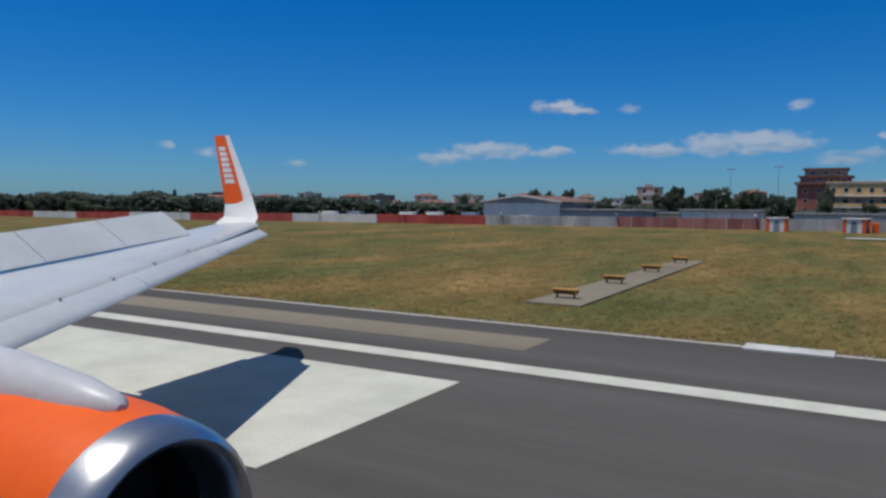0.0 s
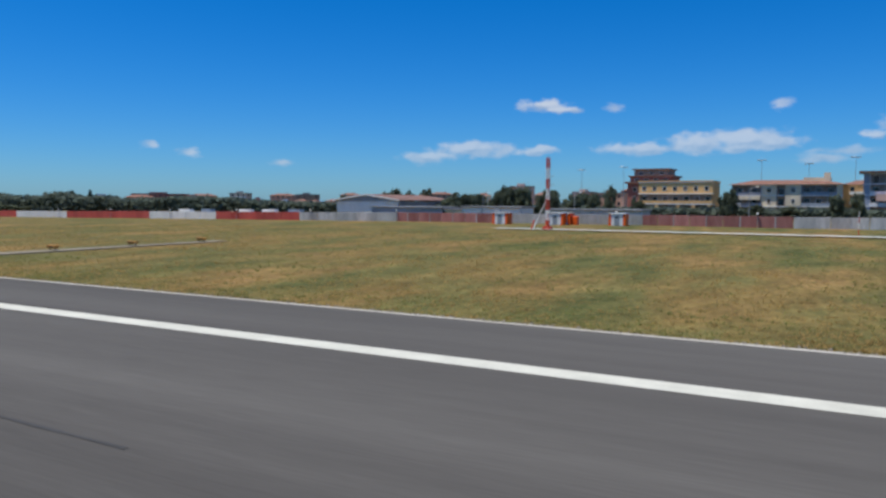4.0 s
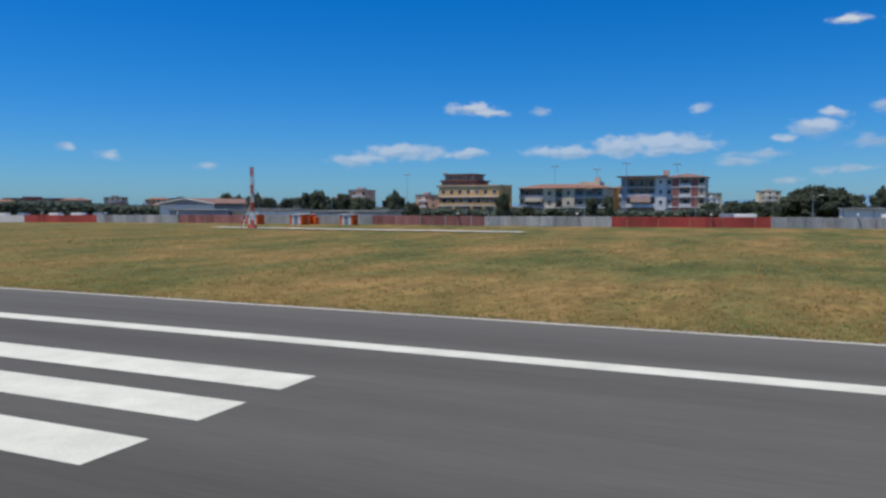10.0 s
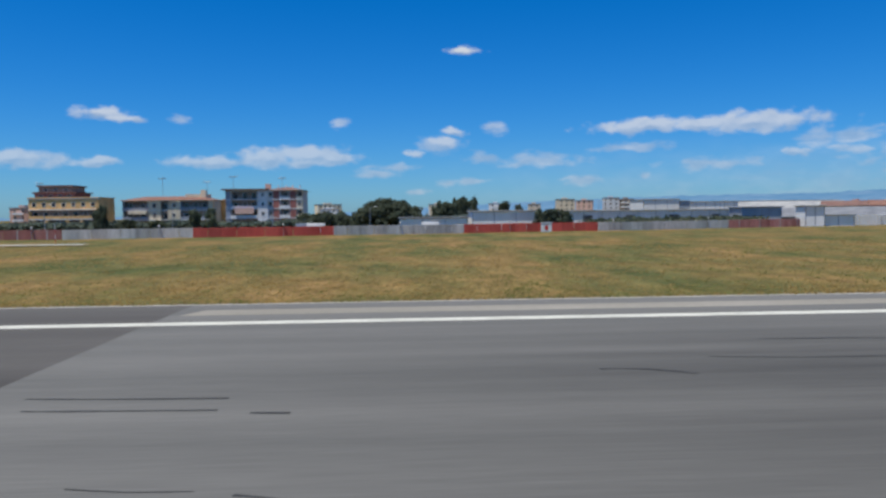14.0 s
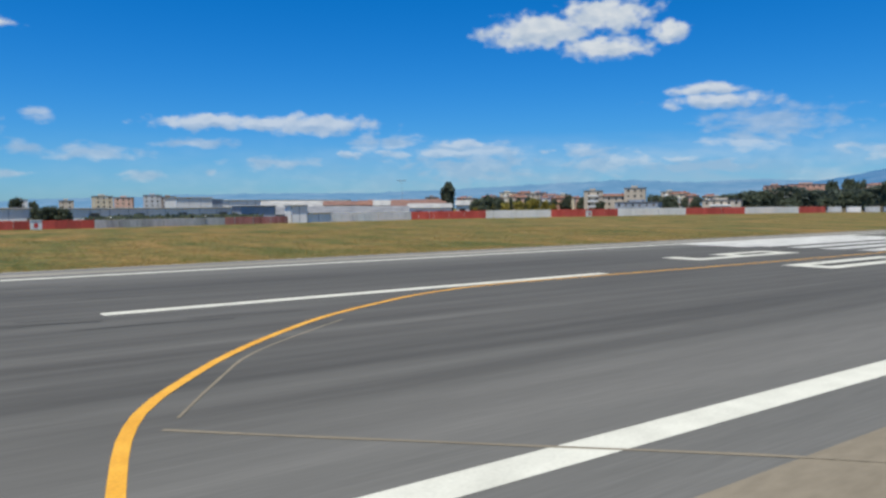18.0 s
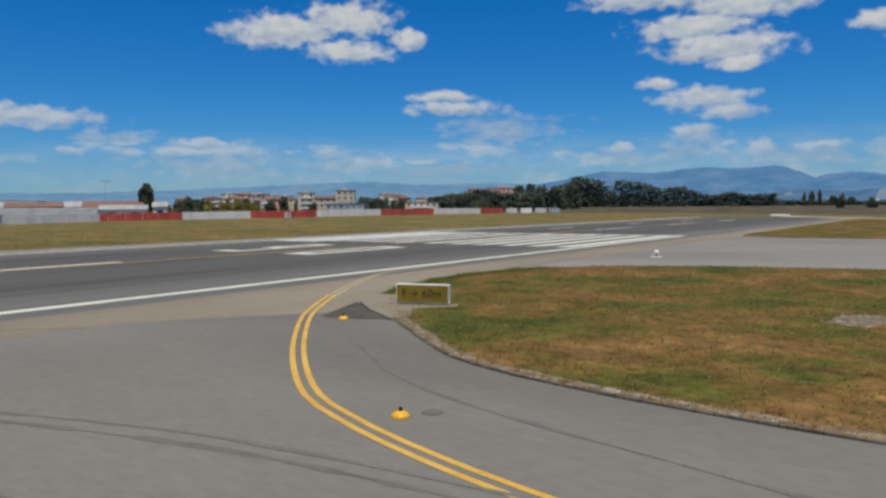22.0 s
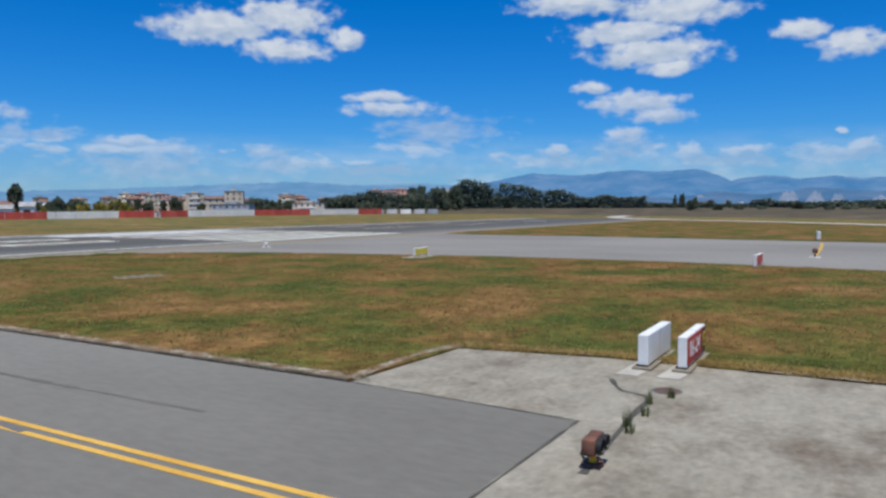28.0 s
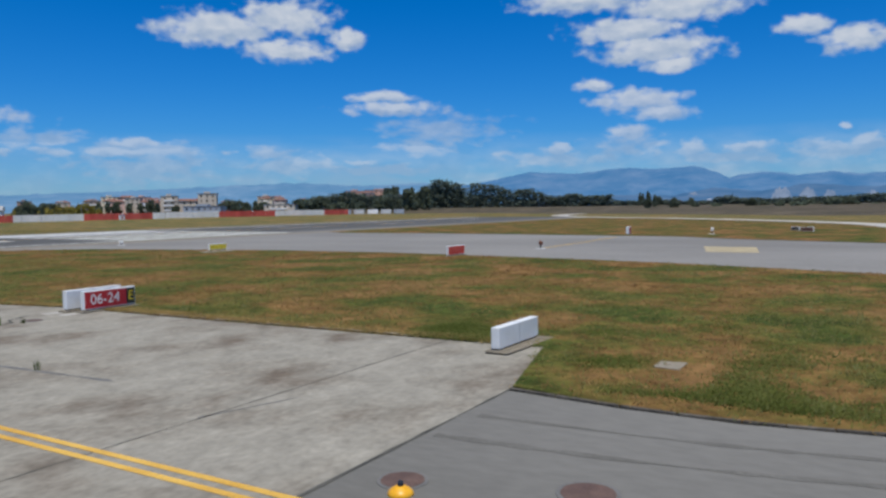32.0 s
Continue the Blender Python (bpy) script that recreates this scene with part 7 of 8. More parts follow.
def shed(name, label, x0, x1, y, d, h, wall, roof, doors=0):
    r = thing(name, label, "shed", pose(x0, y, ground_z(x0, y) - 0.1))
    w = x1 - x0
    part("wall", box(bmesh.new(), 0, w, 0, d, 0, h - 0.35), P[wall], r)
    part("roof", bevelled(box(bmesh.new(), -0.4, w + 0.4, -0.5, d + 0.4, h - 0.35, h), 0.06, 1), roof, r)
    n = max(2, int(w / 5))
    for i in range(n + 1):
        part("post", box(bmesh.new(), i * w / n - 0.1, i * w / n + 0.1, -0.08, 0.0, 0, h - 0.4), M["metal"], r)
    for i in range(doors):
        part("door", box(bmesh.new(), (i + 0.5) * w / doors - 1.4, (i + 0.5) * w / doors + 1.4, -0.06, 0.02, 0, h * 0.7), M["shutter"], r, "dark roller door")
    return r


shed("storage_shed", "low shed with a long blue-grey roof", -63, -42, 163, 12, 3.6, "blue_grey", M["roof_grey"])
shed("storage_shed", "low cream shed behind the wall", -41.5, -36.5, 164, 8, 2.9, "cream", M["roof_grey"])
shed("storage_shed", "long pale grey shed behind the wall", -36, -20.5, 163, 8, 3.6, "pale", M["roof_grey"])
shed("storage_shed", "long pale shed behind the huts", -14, 8, 162, 8, 3.2, "grey", M["roof_grey"])
shed("warehouse", "white warehouse with a pale roof edge", 129.5, 147.3, 188, 14, 5.4, "white", M["roof_pale"])
shed("warehouse", "long low pale warehouse", 158, 222, 202, 14, 5.2, "white", M["roof_pale"], 5)
shed("warehouse", "low grey yard building", 110, 128, 186, 10, 3.8, "pale", M["roof_grey"])
shed("warehouse", "tall white warehouse block", 236, 255, 372, 24, 11.0, "white", M["roof_pale"])
shed("warehouse", "blue-grey block beside the white warehouse", 255, 262, 376, 20, 10.0, "blue_grey", M["roof_grey"])
shed("warehouse", "long white factory hall", 262, 345, 380, 30, 9.6, "white", M["roof_pale"])
shed("gate_house", "white gate building at the wall", 214.5, 219.5, 174.5, 5, 5.6, "white", M["roof_pale"])
shed("gate_house", "low white annex at the wall", 219.7, 228, 175.5, 4, 3.2, "white", M["roof_pale"])
shed("warehouse", "dark blue-grey block behind the wall", 203, 214, 186, 8, 5.6, "blue_grey", M["roof_grey"])


def workshop(x, y, w, d, eave, ridge, turn, wall, roof, label):
    """A gabled hall with its roof slope towards the airfield."""
    r = thing("workshop", label, "workshop", pose(x, y, ground_z(x, y) - 0.1, 0, 0, turn))
    b2 = bmesh.new()
    va = [b2.verts.new(q) for q in ((-w / 2, 0, 0), (-w / 2, d, 0), (-w / 2, d, eave), (-w / 2, d / 2, ridge - 0.1), (-w / 2, 0, eave))]
    vb = [b2.verts.new((w / 2, v.co.y, v.co.z)) for v in va]
    b2.faces.new(va)
    b2.faces.new(vb[::-1])
    for i in range(5):
        b2.faces.new((va[i], va[(i + 1) % 5], vb[(i + 1) % 5], vb[i]))
    part("wall", b2, P[wall], r)
    for s0, s1 in ((-0.5, d / 2), (d + 0.5, d / 2)):
        b2 = bmesh.new()
        low = [b2.verts.new(q) for q in ((-w / 2 - 0.4, s0, eave - 0.05), (w / 2 + 0.4, s0, eave - 0.05), (w / 2 + 0.4, s1, ridge), (-w / 2 - 0.4, s1, ridge))]
        top = [b2.verts.new((v.co.x, v.co.y, v.co.z + 0.2)) for v in low]
        b2.faces.new(low)
        b2.faces.new(top[::-1])
        for i in range(4):
            b2.faces.new((low[i], low[(i + 1) % 4], top[(i + 1) % 4], top[i]))
        part("roof", b2, roof, r, "sloping sheet roof")
    n = max(1, int(w / 7))
    for i in range(n):
        part("window", box(bmesh.new(), (i + 0.5) * w / n - w / 2 - 1.2, (i + 0.5) * w / n - w / 2 + 1.2, -0.05, 0.02, eave * 0.45, eave * 0.75), M["glass"], r)


workshop(271.8, 289.8, 40.4, 26, 4.0, 7.9, -25, "cream", M["roof_pale"], "long pale cream hall with sloping roof")
workshop(221.1, 194.8, 7.4, 10, 2.4, 4.9, -23, "blue_grey", M["roof_grey"], "blue-grey workshop behind the wall")
workshop(243.4, 199.4, 22.0, 16, 2.4, 4.9, -27, "grey", M["roof_grey"], "grey sheet metal workshop behind the wall")
workshop(269.5, 246.9, 15.5, 14, 5.4, 7.2, -28, "white", M["roof_brown"], "white workshop with a red-brown roof")
workshop(277.2, 240.6, 5.4, 10, 5.4, 7.3, -29, "brick", M["tile"], "brick-red workshop with a low roof")
workshop(289.2, 247.5, 8.4, 12, 5.1, 7.5, -31, "white", M["roof_pale"], "white workshop with a white roof")
workshop(285.3, 212.0, 21.9, 20, 4.5, 7.4, -33, "brown", M["roof_brown"], "large workshop with a brown roof")
workshop(256.9, 187.5, 13.2, 10, 2.8, 4.8, -31, "blue_grey", M["roof_grey"], "blue-grey workshop beside the gate")
workshop(280.0, 196.4, 16.4, 12, 4.0, 5.6, -34, "white", M["roof_pale"], "white walled workshop behind the red wall")
workshop(294.9, 195.7, 5.1, 6, 4.9, 6.6, -37, "white", M["roof_pale"], "small white workshop beside a poplar")

def lamp_post(x, y, h, label, lean=1.2):
    r = thing("street_lamp", label, "street lamp", pose(x, y, ground_z(x, y) - 0.05), "street lamps behind the wall")
    part("pole", cone(bmesh.new(), 0.11, 0.06, 0, h, 10), M["metal"], r)
    part("arm", tube(bmesh.new(), (0, 0, h - 0.05), (lean, -0.3, h + 0.25), 0.045, 6), M["metal"], r)
    part("lamp_head", bevelled(box(bmesh.new(), lean - 0.1, lean + 0.6, -0.5, -0.15, h + 0.2, h + 0.36), 0.04, 1), M["white_paint"], r, "pale lamp head")


for x, y, h in ((103, 165.7, 6.2), (81, 160, 6.0), (162, 180, 7.5), (-28, 158, 6.5), (-6, 159, 6.5), (30, 160, 7.5), (56, 168, 8), (196, 184, 7), (330, 190, 8), (400, 170, 8)):
    lamp_post(x, y, h, "grey street lamp with a short arm")


def wall_light(x, y, a):
    r = thing("wall_light", "white globe light on a short post at the wall", "wall light", Matrix.Translation((x, y - 0.35, ground_z(x, y))) @ Matrix.Rotation(a, 4, "Z"), "globe lights along the wall")
    part("post", cone(bmesh.new(), 0.05, 0.04, 0, 2.4, 8), M["metal"], r)
    b2 = bmesh.new()
    bmesh.ops.create_icosphere(b2, subdivisions=2, radius=0.22, matrix=pose(0, 0, 2.55))
    part("globe", b2, M["white_paint"], r, "white globe", "all")
    part("collar", cone(bmesh.new(), 0.1, 0.08, 2.3, 2.4, 10), M["black"], r)


total = sum(math.dist(a, b) for a, b in zip(WALL, WALL[1:]))
s = 245.0
while s < total:
    wall_light(*along(WALL, s))
    s += 26.0
s = 10.0
while s < 230:
    wall_light(*along(WALL_E, s))
    s += 33.0


def floodlight(x, y, h, label, span=1.5):
    r = thing("floodlight_mast", label, "floodlight mast", pose(x, y, 0))
    part("pole", cone(bmesh.new(), 0.12, 0.06, 0, h, 10), M["metal"], r)
    part("crossbar", box(bmesh.new(), -span, span, -0.06, 0.06, h - 0.05, h + 0.08), M["metal"], r)
    for i in range(5):
        part("lamp", bevelled(box(bmesh.new(), span * (i * 0.4 - 1), span * (i * 0.4 - 0.7), -0.3, -0.1, h + 0.05, h + 0.3), 0.03, 1), M["metal"], r)


for x, y, h in ((20, 275, 19), (34, 285, 18), (48, 268, 19), (64, 280, 19), (-30, 285, 18), (-45, 280, 17)):
    floodlight(x, y, h, "thin floodlight mast of a sports ground")
r = floodlight(349, 326, 19.8, "tall floodlight mast with a wide head", 3.2)


def marker_pole(x, y):
    r = thing("marker_pole", "red and white banded marker pole", "marker pole", pose(x, y, ground_z(x, y)))
    for i in range(4):
        part("band", cone(bmesh.new(), 0.06, 0.06, i * 0.85, (i + 1) * 0.85, 8), M["red"] if i % 2 == 0 else M["white_paint"], r)


marker_pole(49.2, 122.9)


def block_post(x, y, label="white and red marker block at the wall foot"):
    r = thing("marker_block", label, "marker", pose(x, y, ground_z(x, y)))
    part("body", bevelled(box(bmesh.new(), -1.2, 1.2, -0.5, 0.5, 0, 2.1), 0.05, 1), M["white_paint"], r)
    part("band", box(bmesh.new(), -0.45, 0.35, -0.53, 0.53, 0.4, 1.5), M["red"], r, "red panel")
    part("cap", box(bmesh.new(), -1.3, 1.3, -0.6, 0.6, 2.1, 2.25), M["white_paint"], r)


block_post(144.3, 160.0), block_post(333.2, 166.0)


def van(x, y, turn, body, h=2.3):
    r = thing("parked_van", "%s van parked behind the wall" % body[1], "van", pose(x, y, ground_z(x, y), 0, 0, turn), "vans behind the wall")
    part("body", bevelled(box(bmesh.new(), -2.6, 1.6, -0.95, 0.95, 0.4, h), 0.15, 2), body[0], r, smooth=True)
    part("cab", bevelled(box(bmesh.new(), 1.3, 2.6, -0.93, 0.93, 0.4, h * 0.72), 0.2, 2), body[0], r, smooth=True)
    part("windscreen", box(bmesh.new(), 1.55, 2.35, -0.96, 0.96, h * 0.52, h * 0.66), M["glass"], r, "dark glass")
    for sx in (-1.7, 1.8):
        for sy in (-0.9, 0.9):
            part("wheel", cone(bmesh.new(), 0.36, 0.36, -0.12, 0.12, 16, pose(sx, sy, 0.36, 90)), M["tyre"], r)


for i, (x, y, a) in enumerate(((-126, 158, 5), (-120, 160, 175), (-100, 156, 0), (-94, 159, 10), (88, 166, 10), (91, 163, 5), (118, 168, 0), (-84, 157, 178))):
    van(x, y, a, ((M["white_paint"], "white"), (M["metal"], "silver"))[i % 3 == 1], 2.6)


def container(x, y, turn, mat, words):
    r = thing("container", "%s cargo container on the ground" % words, "container", pose(x, y, ground_z(x, y), 0, 0, turn), "containers beyond the runway")
    part("body", bevelled(box(bmesh.new(), -3, 3, -1.2, 1.2, 0.05, 2.6), 0.04, 1), mat, r)
    for i in range(9):
        part("rib", box(bmesh.new(), -2.8 + i * 0.68, -2.6 + i * 0.68, -1.25, 1.25, 0.15, 2.5), mat, r)


for x, y, a, mat, words in ((473, 152, -55, P["blue_grey"], "blue-grey"), (478, 146, -55, P["grey"], "grey"), (482, 139, -56, P["pale"], "pale grey"), (487, 133, -57, P["grey"], "grey"), (492, 127, -58, P["blue_grey"], "blue-grey")):
    container(x, y, a, mat, words)
tree("pine", 106.8, 208, 9.8, 9.4)
# ---- grass blades, tufts and gravel ----
def blades(name, count, where, mat, label, lo, hi, seed, wide=0.02):
    """Loose blades and tufts standing on the grass."""
    q = random.Random(seed)
    verts, faces = [], []
    made = 0
    while made < count:
        x, y, z, s = where(q)
        made += 1
        for j in range(q.randint(3, 6)):
            a = q.uniform(0, 6.28)
            l = q.uniform(lo, hi) * s
            o = Vector((x + q.gauss(0, 0.12), y + q.gauss(0, 0.12), z))
            lean = q.uniform(0.7, 1.8)
            d = Vector((math.cos(a) * lean, math.sin(a) * lean, 1)) * l
            w = Vector((-math.sin(a), math.cos(a), 0)) * wide * q.uniform(0.6, 1.6)
            k = len(verts)
            verts += [tuple(o - w), tuple(o + w), tuple(o + d * 0.6 + w * 0.7), tuple(o + d)]
            faces.append((k, k + 1, k + 2, k + 3))
    me = bpy.data.meshes.new(name)
    me.from_pydata(verts, [], faces)
    me.materials.append(mat)
    return tagged(new(name, me), label, "grass", kind="stuff")


def inside(x, y, poly):
    hit = False
    for (x0, y0), (x1, y1) in zip(poly, poly[1:] + poly[:1]):
        if (y0 > y) != (y1 > y) and x < (x1 - x0) * (y - y0) / (y1 - y0) + x0:
            hit = not hit
    return hit


def by_runway(q):
    x = q.uniform(-60, 170)
    y = 24.85 + abs(q.gauss(0, 1)) * 5 + (q.random() < 0.25) * q.uniform(0, 0.2)
    return x, y, ground_z(x, y) - 0.01, 0.7 + 0.9 * max(0, noise.noise((x * 0.3, y * 0.3, 0)))


def on_island(q):
    while True:
        x, y = q.uniform(139, 165), q.uniform(-132, -35)
        if inside(x, y, island[:-1]):
            return x, y, 0.045, 0.6 + 1.2 * max(0, noise.noise((x * 0.35, y * 0.35, 3)))


def along_kerb(q):
    c = kerb_path[q.randrange(len(kerb_path))]
    return c.x + 0.1 + abs(q.gauss(0, 0.22)), c.y + q.uniform(-0.5, 0.5), 0.045, 1.0


kerb_path = smooth_line(KERB[1:], 0.5)
M["straw"] = material("straw_blades", ((0.30, 0.22, 0.085), (0.42, 0.30, 0.12)), 0.4, 0.9, 0.0, grain=0.3, spec=0.1)
M["blade"] = material("green_blades", ((0.15, 0.18, 0.045), (0.23, 0.24, 0.07)), 0.4, 0.9, 0.0, grain=0.3, spec=0.1)
M["lush"] = material("fresh_green_blades", ((0.115, 0.14, 0.032), (0.175, 0.19, 0.055)), 0.5, 0.9, 0.0, grain=0.3, spec=0.1)
leafy(M["lush"])
leafy(M["straw"])
leafy(M["blade"])
blades("straw_grass", 20000, by_runway, M["straw"], "dry straw-coloured grass at the runway edge", 0.03, 0.08, 1)
blades("green_grass", 4000, by_runway, M["blade"], "green grass tufts at the runway edge", 0.03, 0.09, 2)
blades("island_straw", 14000, on_island, M["straw"], "dry brown grass on the island", 0.03, 0.08, 3, 0.012)
blades("island_green", 16000, on_island, M["blade"], "green grass on the island", 0.03, 0.09, 4, 0.012)


M["field_straw"] = material("field_straw_blades", ((0.28, 0.20, 0.078), (0.40, 0.285, 0.115)), 0.5, 0.9, 0.0, grain=0.3, spec=0.08)
M["field_green"] = material("field_green_blades", ((0.15, 0.16, 0.052), (0.22, 0.22, 0.08)), 0.5, 0.9, 0.0, grain=0.3, spec=0.08)
M["rusty"] = material("rusty_brown_blades", ((0.20, 0.12, 0.048), (0.30, 0.185, 0.076)), 0.5, 0.9, 0.0, grain=0.3, spec=0.08)
for key in ("field_straw", "field_green", "rusty"):
    leafy(M[key])


def field_patch(sign, shift):
    """Tufts over the field beyond the runway, thick in patches."""
    def where(q):
        while True:
            x, y = q.uniform(-75, 235), 25.2 + 78 * q.random() ** 1.6
            lump = noise.noise((x * 0.13, y * 0.07, shift)) + 0.5 * noise.noise((x * 0.6, y * 0.35, shift))
            if sign * lump > q.uniform(-0.35, 0.4):
                return x, y, ground_z(x, y) - 0.01, 0.6 + 0.8 * abs(lump)
    return where


def island_patch(sign, shift):
    def where(q):
        while True:
            x, y = q.uniform(139, 182), q.uniform(-134, -35)
            lump = noise.noise((x * 0.12, y * 0.2, shift)) + 0.5 * noise.noise((x * 0.5, y * 0.6, shift))
            if sign * lump > q.uniform(-0.3, 0.4) and inside(x, y, island[:-1]):
                return x, y, 0.045, 0.6 + 0.8 * abs(lump)
    return where


blades("field_straw", 20000, field_patch(1, 2.0), M["field_straw"], "tufts of tall dry grass over the field", 0.07, 0.2, 31, 0.03)
blades("field_green", 15000, field_patch(-1, 2.0), M["field_green"], "tufts of greener grass over the field", 0.06, 0.18, 32, 0.03)
blades("island_rust", 10000, island_patch(1, 5.0), M["rusty"], "rust-brown dry tufts on the island", 0.05, 0.15, 33, 0.018)
blades("island_tufts", 12000, island_patch(-1, 5.0), M["field_green"], "dull green tufts on the island", 0.05, 0.16, 34, 0.018)


def by_sign(q):
    while True:
        x, y = (141 + abs(q.gauss(0, 5)), q.uniform(-129, -110)) if q.random() < 0.8 else (q.gauss(147.0, 0.9), q.gauss(-111.4, 0.9))
        lump = noise.noise((x * 0.35, y * 0.35, 8)) + (0.6 if math.hypot(x - 146.4, y + 111.2) < 1.8 else 0.0)
        if lump * 2.2 > q.random() and inside(x, y, island[:-1]):
            return x, y, 0.045, 0.5 + 0.9 * lump


blades("lush_grass", 12000, by_sign, M["lush"], "taller fresh green grass beside the pad", 0.03, 0.085, 9, 0.018)


def island_tip_edge(q):
    u = q.random()
    x, y = 152.2 + 18 * u, -36.75 + 2.2 * math.sin(u * 3.0) ** 0.8
    return x + q.uniform(-0.4, 0.4), y - abs(q.gauss(0, 0.35)), 0.045, 0.6 + 1.2 * abs(noise.noise((x * 0.9, 1.0, 0.0)))


blades("tip_weeds", 1500, island_tip_edge, M["lush"], "tall green weeds at the tip of the island", 0.08, 0.24, 14, 0.014)


def pad_edge(q):
    y = q.uniform(-114, -87)
    x = 143.9 + 0.8 * min(1.0, (-87 - y) / 4.6) + 0.8 * min(1.0, max(0.0, (-92 - y) / 22.0))
    return x + 0.05 + abs(q.gauss(0, 0.3)), y, 0.045, 1.0


blades("edge_straw", 2600, pad_edge, M["straw"], "rust-brown dry grass along the pad edge", 0.04, 0.12, 12, 0.012)


def stones(name, count, where, mat, label, lo, hi, seed):
    q = random.Random(seed)
    verts, faces = [], []
    for i in range(count):
        x, y, z, s = where(q)
        r = q.uniform(lo, hi)
        k = len(verts)
        for a in range(4):
            verts.append((x + r * math.cos(a * 1.57 + 0.4) * q.uniform(0.7, 1.2), y + r * math.sin(a * 1.57 + 0.4) * q.uniform(0.7, 1.2), z - 0.01))
        verts.append((x + q.uniform(-0.3, 0.3) * r, y + q.uniform(-0.3, 0.3) * r, z + r * 0.7))
        faces += [(k, k + 1, k + 4), (k + 1, k + 2, k + 4), (k + 2, k + 3, k + 4), (k + 3, k, k + 4)]
    me = bpy.data.meshes.new(name)
    me.from_pydata(verts, [], faces)
    me.materials.append(mat)
    tagged(new(name, me), label, "gravel", kind="stuff")


M["gravel"] = material("pale_gravel", ((0.17, 0.145, 0.11), (0.27, 0.24, 0.19)), 2.0, 0.95, 0.1, grain=0.2, spec=0.1)
stones("kerb_gravel", 3200, along_kerb, M["gravel"], "pale gravel behind the kerb", 0.02, 0.05, 5)
stones("edge_gravel", 2500, lambda q: (q.uniform(-60, 180), 24.8 + abs(q.gauss(0, 0.18)), 0.0, 1), M["beige"], "pale crumbs along the runway edge", 0.03, 0.09, 6)
stones("rubble_stones", 160, lambda q: (154.8 + q.gauss(0, 0.7), -57.6 + q.gauss(0, 0.5), 0.06, 1), M["beige"], "pale stones in the grass", 0.04, 0.12, 7)


# ---- far woods beyond the runway end ----
def woods(name, line, mat, seed, label, step=1.4):
    """A belt of trees too far off to tell apart: rows of (x, y, height) along the belt."""
    q = random.Random(seed)
    verts, faces = [], []
    for (x0, y0, h0), (x1, y1, h1) in zip(line, line[1:]):
        n = int(math.hypot(x1 - x0, y1 - y0) / step)
        for i in range(n):
            u = i / n
            x, y = x0 + (x1 - x0) * u, y0 + (y1 - y0) * u
            h = (h0 + (h1 - h0) * u) * (0.86 + 0.2 * noise.noise((x * 0.07, y * 0.07, seed)) + 0.12 * noise.noise((x * 0.25, y * 0.25, seed)))
            for j in range(110):
                z = h * q.random() ** 0.7
                c = Vector((x + q.gauss(0, 1.4), y + q.gauss(0, 2.0), z + 0.2))
                s = q.uniform(0.6, 1.5)
                a = Vector((q.gauss(0, 1), q.gauss(0, 1), q.gauss(0, 0.4))).normalized() * s
                b = Vector((q.gauss(0, 1), q.gauss(0, 1), q.gauss(0, 0.5) + 0.4)).normalized() * s * 0.7
                k = len(verts)
                verts += [tuple(c - a), tuple(c - b), tuple(c + a), tuple(c + b)]
                faces.append((k, k + 1, k + 2, k + 3))
    me = bpy.data.meshes.new(name)
    me.from_pydata(verts, [], faces)
    me.materials.append(mat)
    tagged(new(name, me), label, "woods", kind="stuff")


def belt(dist, rows):
    """Points about the turn-off from rows of (azimuth east of north, height)."""
    return [(123 + dist * math.sin(radians(a)), -80 + dist * math.cos(radians(a)), h) for a, h in rows]


FIELD_RISE = 3.4
M["stubble"] = material("grey_brown_stubble", ((0.062, 0.056, 0.04), (0.09, 0.076, 0.054), (0.12, 0.098, 0.07)), 0.05, 0.95, 0.2, 20.0, grain=0.25, mottle=0.25, spec=0.05)
b2 = bmesh.new()
rows = []
for i in range(53):
    az = 50 + i
    near = 400 - 150 * min(1.0, max(0.0, (az - 68) / 26))
    rows.append([b2.verts.new((123 + r * math.sin(radians(az)), -80 + r * math.cos(radians(az)), 0.02 + FIELD_RISE * u * u * (3 - 2 * u) - 0.3 * (k == 0))) for k, (u, r) in enumerate((u, near + (505 - near) * u) for u in (0, 0.2, 0.4, 0.6, 0.8, 1.0, 1.0))])
for p, q in zip(rows, rows[1:]):
    p[6].co.z, p[6].co.x, p[6].co.y = FIELD_RISE, 123 + (p[5].co.x - 123) * 1.5, -80 + (p[5].co.y + 80) * 1.5
for p, q in zip(rows, rows[1:]):
    for k in range(6):
        b2.faces.new((p[k], q[k], q[k + 1], p[k + 1]))
rows[-1][6].co = Vector((123 + (rows[-1][5].co.x - 123) * 1.5, -80 + (rows[-1][5].co.y + 80) * 1.5, FIELD_RISE))
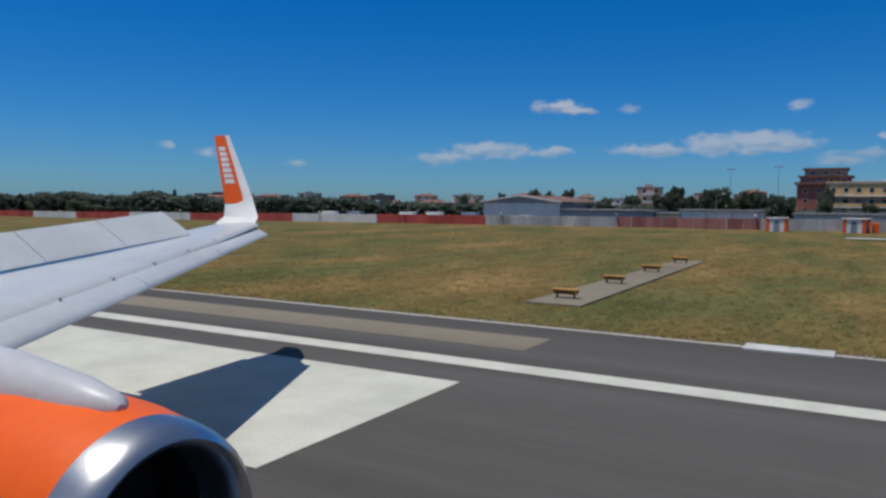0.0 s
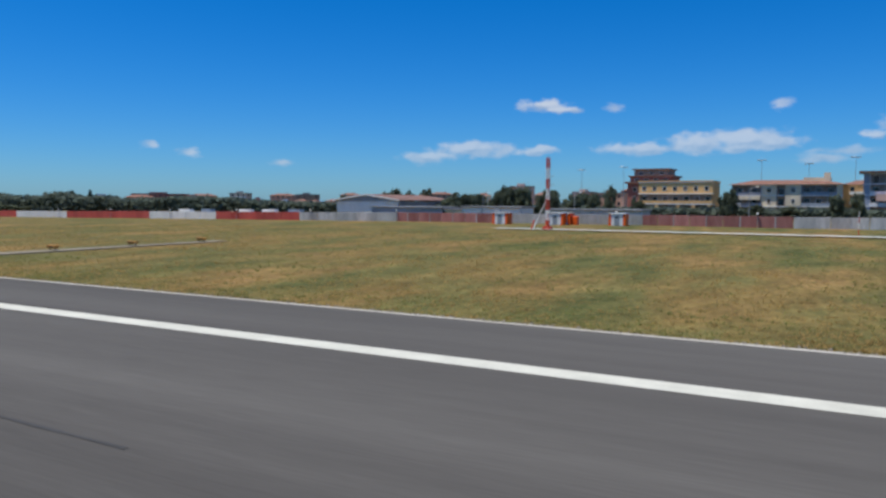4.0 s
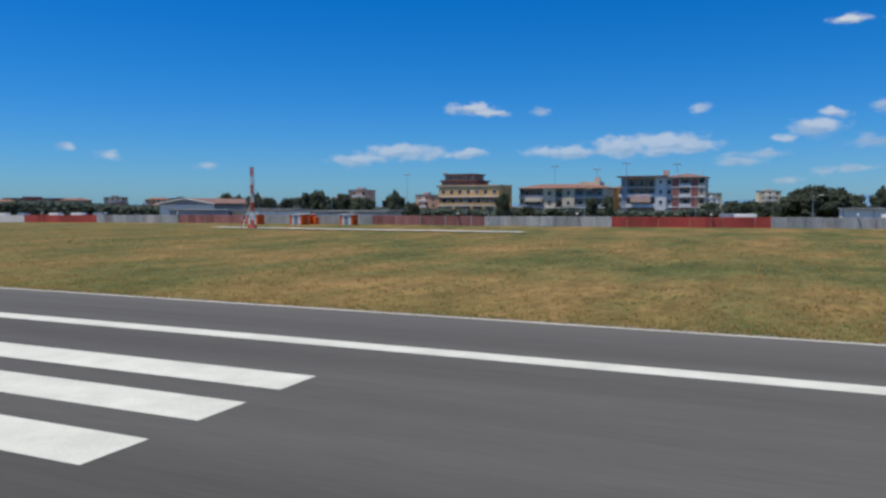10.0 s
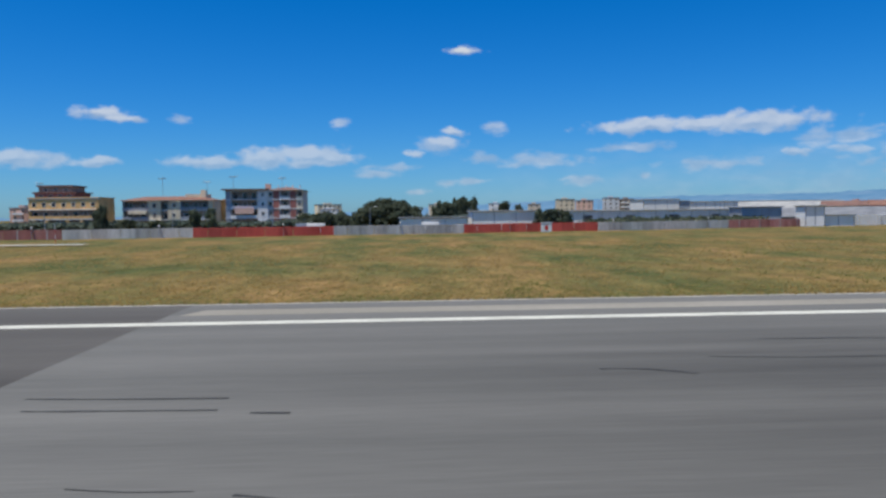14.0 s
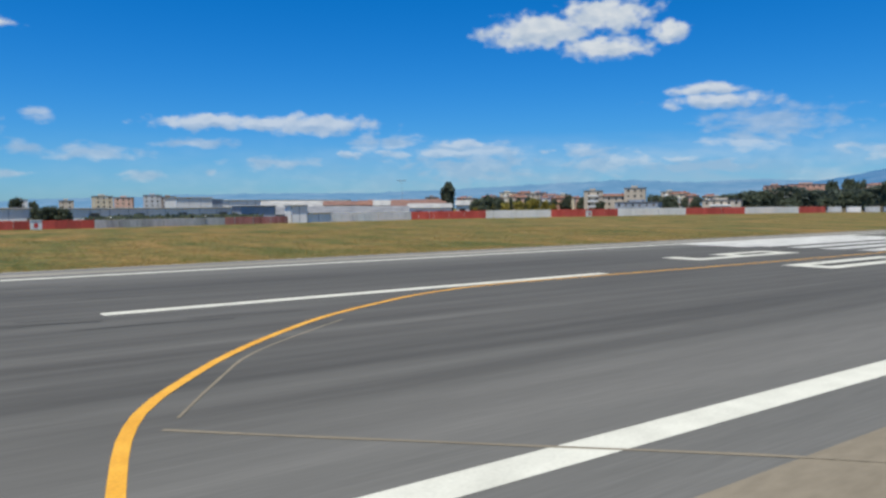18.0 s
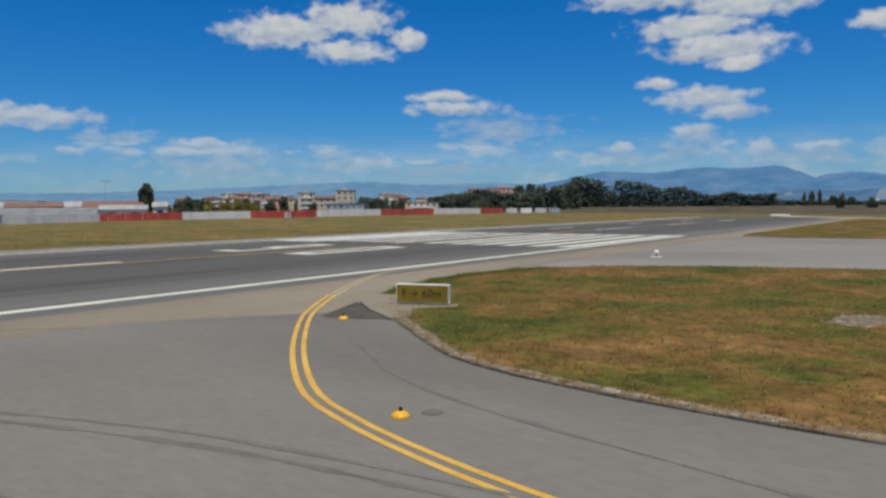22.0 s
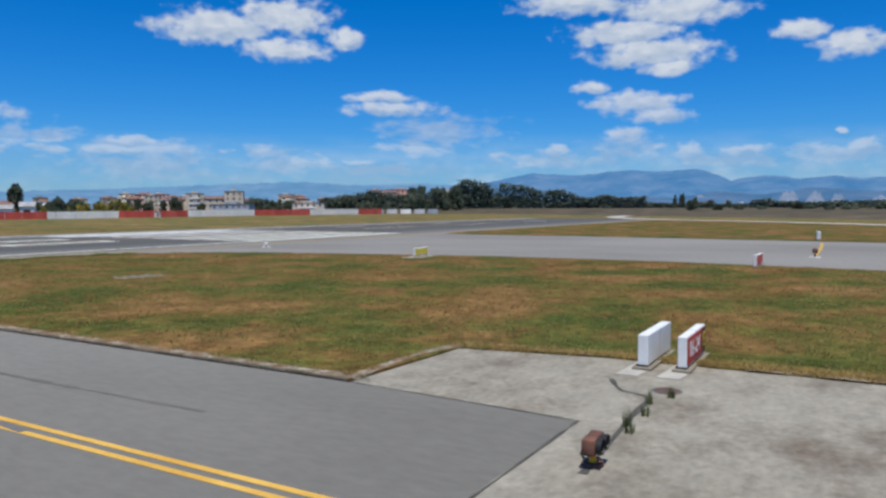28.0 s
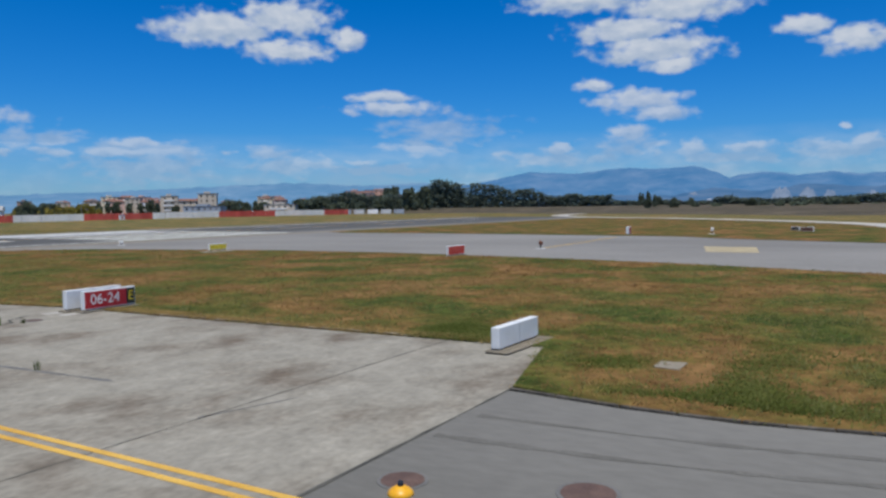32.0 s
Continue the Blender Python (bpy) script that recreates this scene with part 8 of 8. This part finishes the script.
tagged(new("far_field", mesh_of("far_field", b2, M["stubble"], "all")), "dull grey-brown field rising gently beyond the runway end", "field", kind="structure")
# Distance haze put into the leaf colour: paler and bluer than the other leaves.
M["leaf_hazed"] = material("haze_tinted_far_leaves", ((0.115, 0.15, 0.125), (0.16, 0.195, 0.16)), 0.2, 0.95, 0.0, 5.0, grain=0.25, spec=0.05)
leafy(M["leaf_hazed"])
woods("far_woods", belt(520, ((53, 12), (54, 15), (55.2, 17), (57.7, 15.5), (59.4, 15), (61.8, 17))), M["leaf_hazed"], 21, "green belt of trees behind the runway end")
woods("tall_clump", belt(525, ((61.9, 21), (62.4, 24), (63.4, 26), (64.4, 25), (64.9, 22))), M["leaf_hazed"], 25, "tall dense clump of dark green trees", 0.9)
woods("far_woods", belt(515, ((65.5, 22), (66.9, 22), (68.4, 19), (70.1, 16.5), (71.5, 14), (74.2, 12), (76.4, 11.5))), M["leaf_hazed"], 26, "dark green wood falling away towards the field")
woods("far_hedge", belt(525, ((76.4, 8), (78, 7.5), (80, 7), (83.6, 6.5), (84, 10), (84.8, 10), (85, 7.5), (86, 8.5), (87, 7), (89, 8.5), (91, 8), (93, 10), (96, 8), (100, 9), (104, 8))), M["leaf_hazed"], 22, "dark green scrub along the far field", 1.8)
for a, h, kind in ((78.6, 9.0, "cypress"), (79.15, 10.0, "cypress"), (79.9, 6.5, "round"), (81.0, 6.0, "round"), (82.2, 5.5, "round")):
    x, y, _ = belt(512, ((a, 0),))[0]
    tree(kind, x, y, h + FIELD_RISE, 2.2 if kind == "cypress" else 3.0)
woods("town_green", [(-420, 205, 8.5), (-360, 208, 7), (-330, 215, 9), (-290, 214, 6.5), (-260, 210, 8), (-225, 213, 5.5), (-190, 215, 6.5), (-130, 222, 4.5), (-60, 226, 4.5), (-20, 230, 3.2), (60, 238, 2.5), (110, 222, 4), (160, 240, 4)], M["leaf_hazed"], 23, "dark blue-green trees among the houses", 2.0)
woods("wall_ivy", [(160, 173, 2.6), (192, 179, 2.9), (206, 182, 2.8)], M["leaf"], 24, "dark ivy along the top of the wall", 1.6)
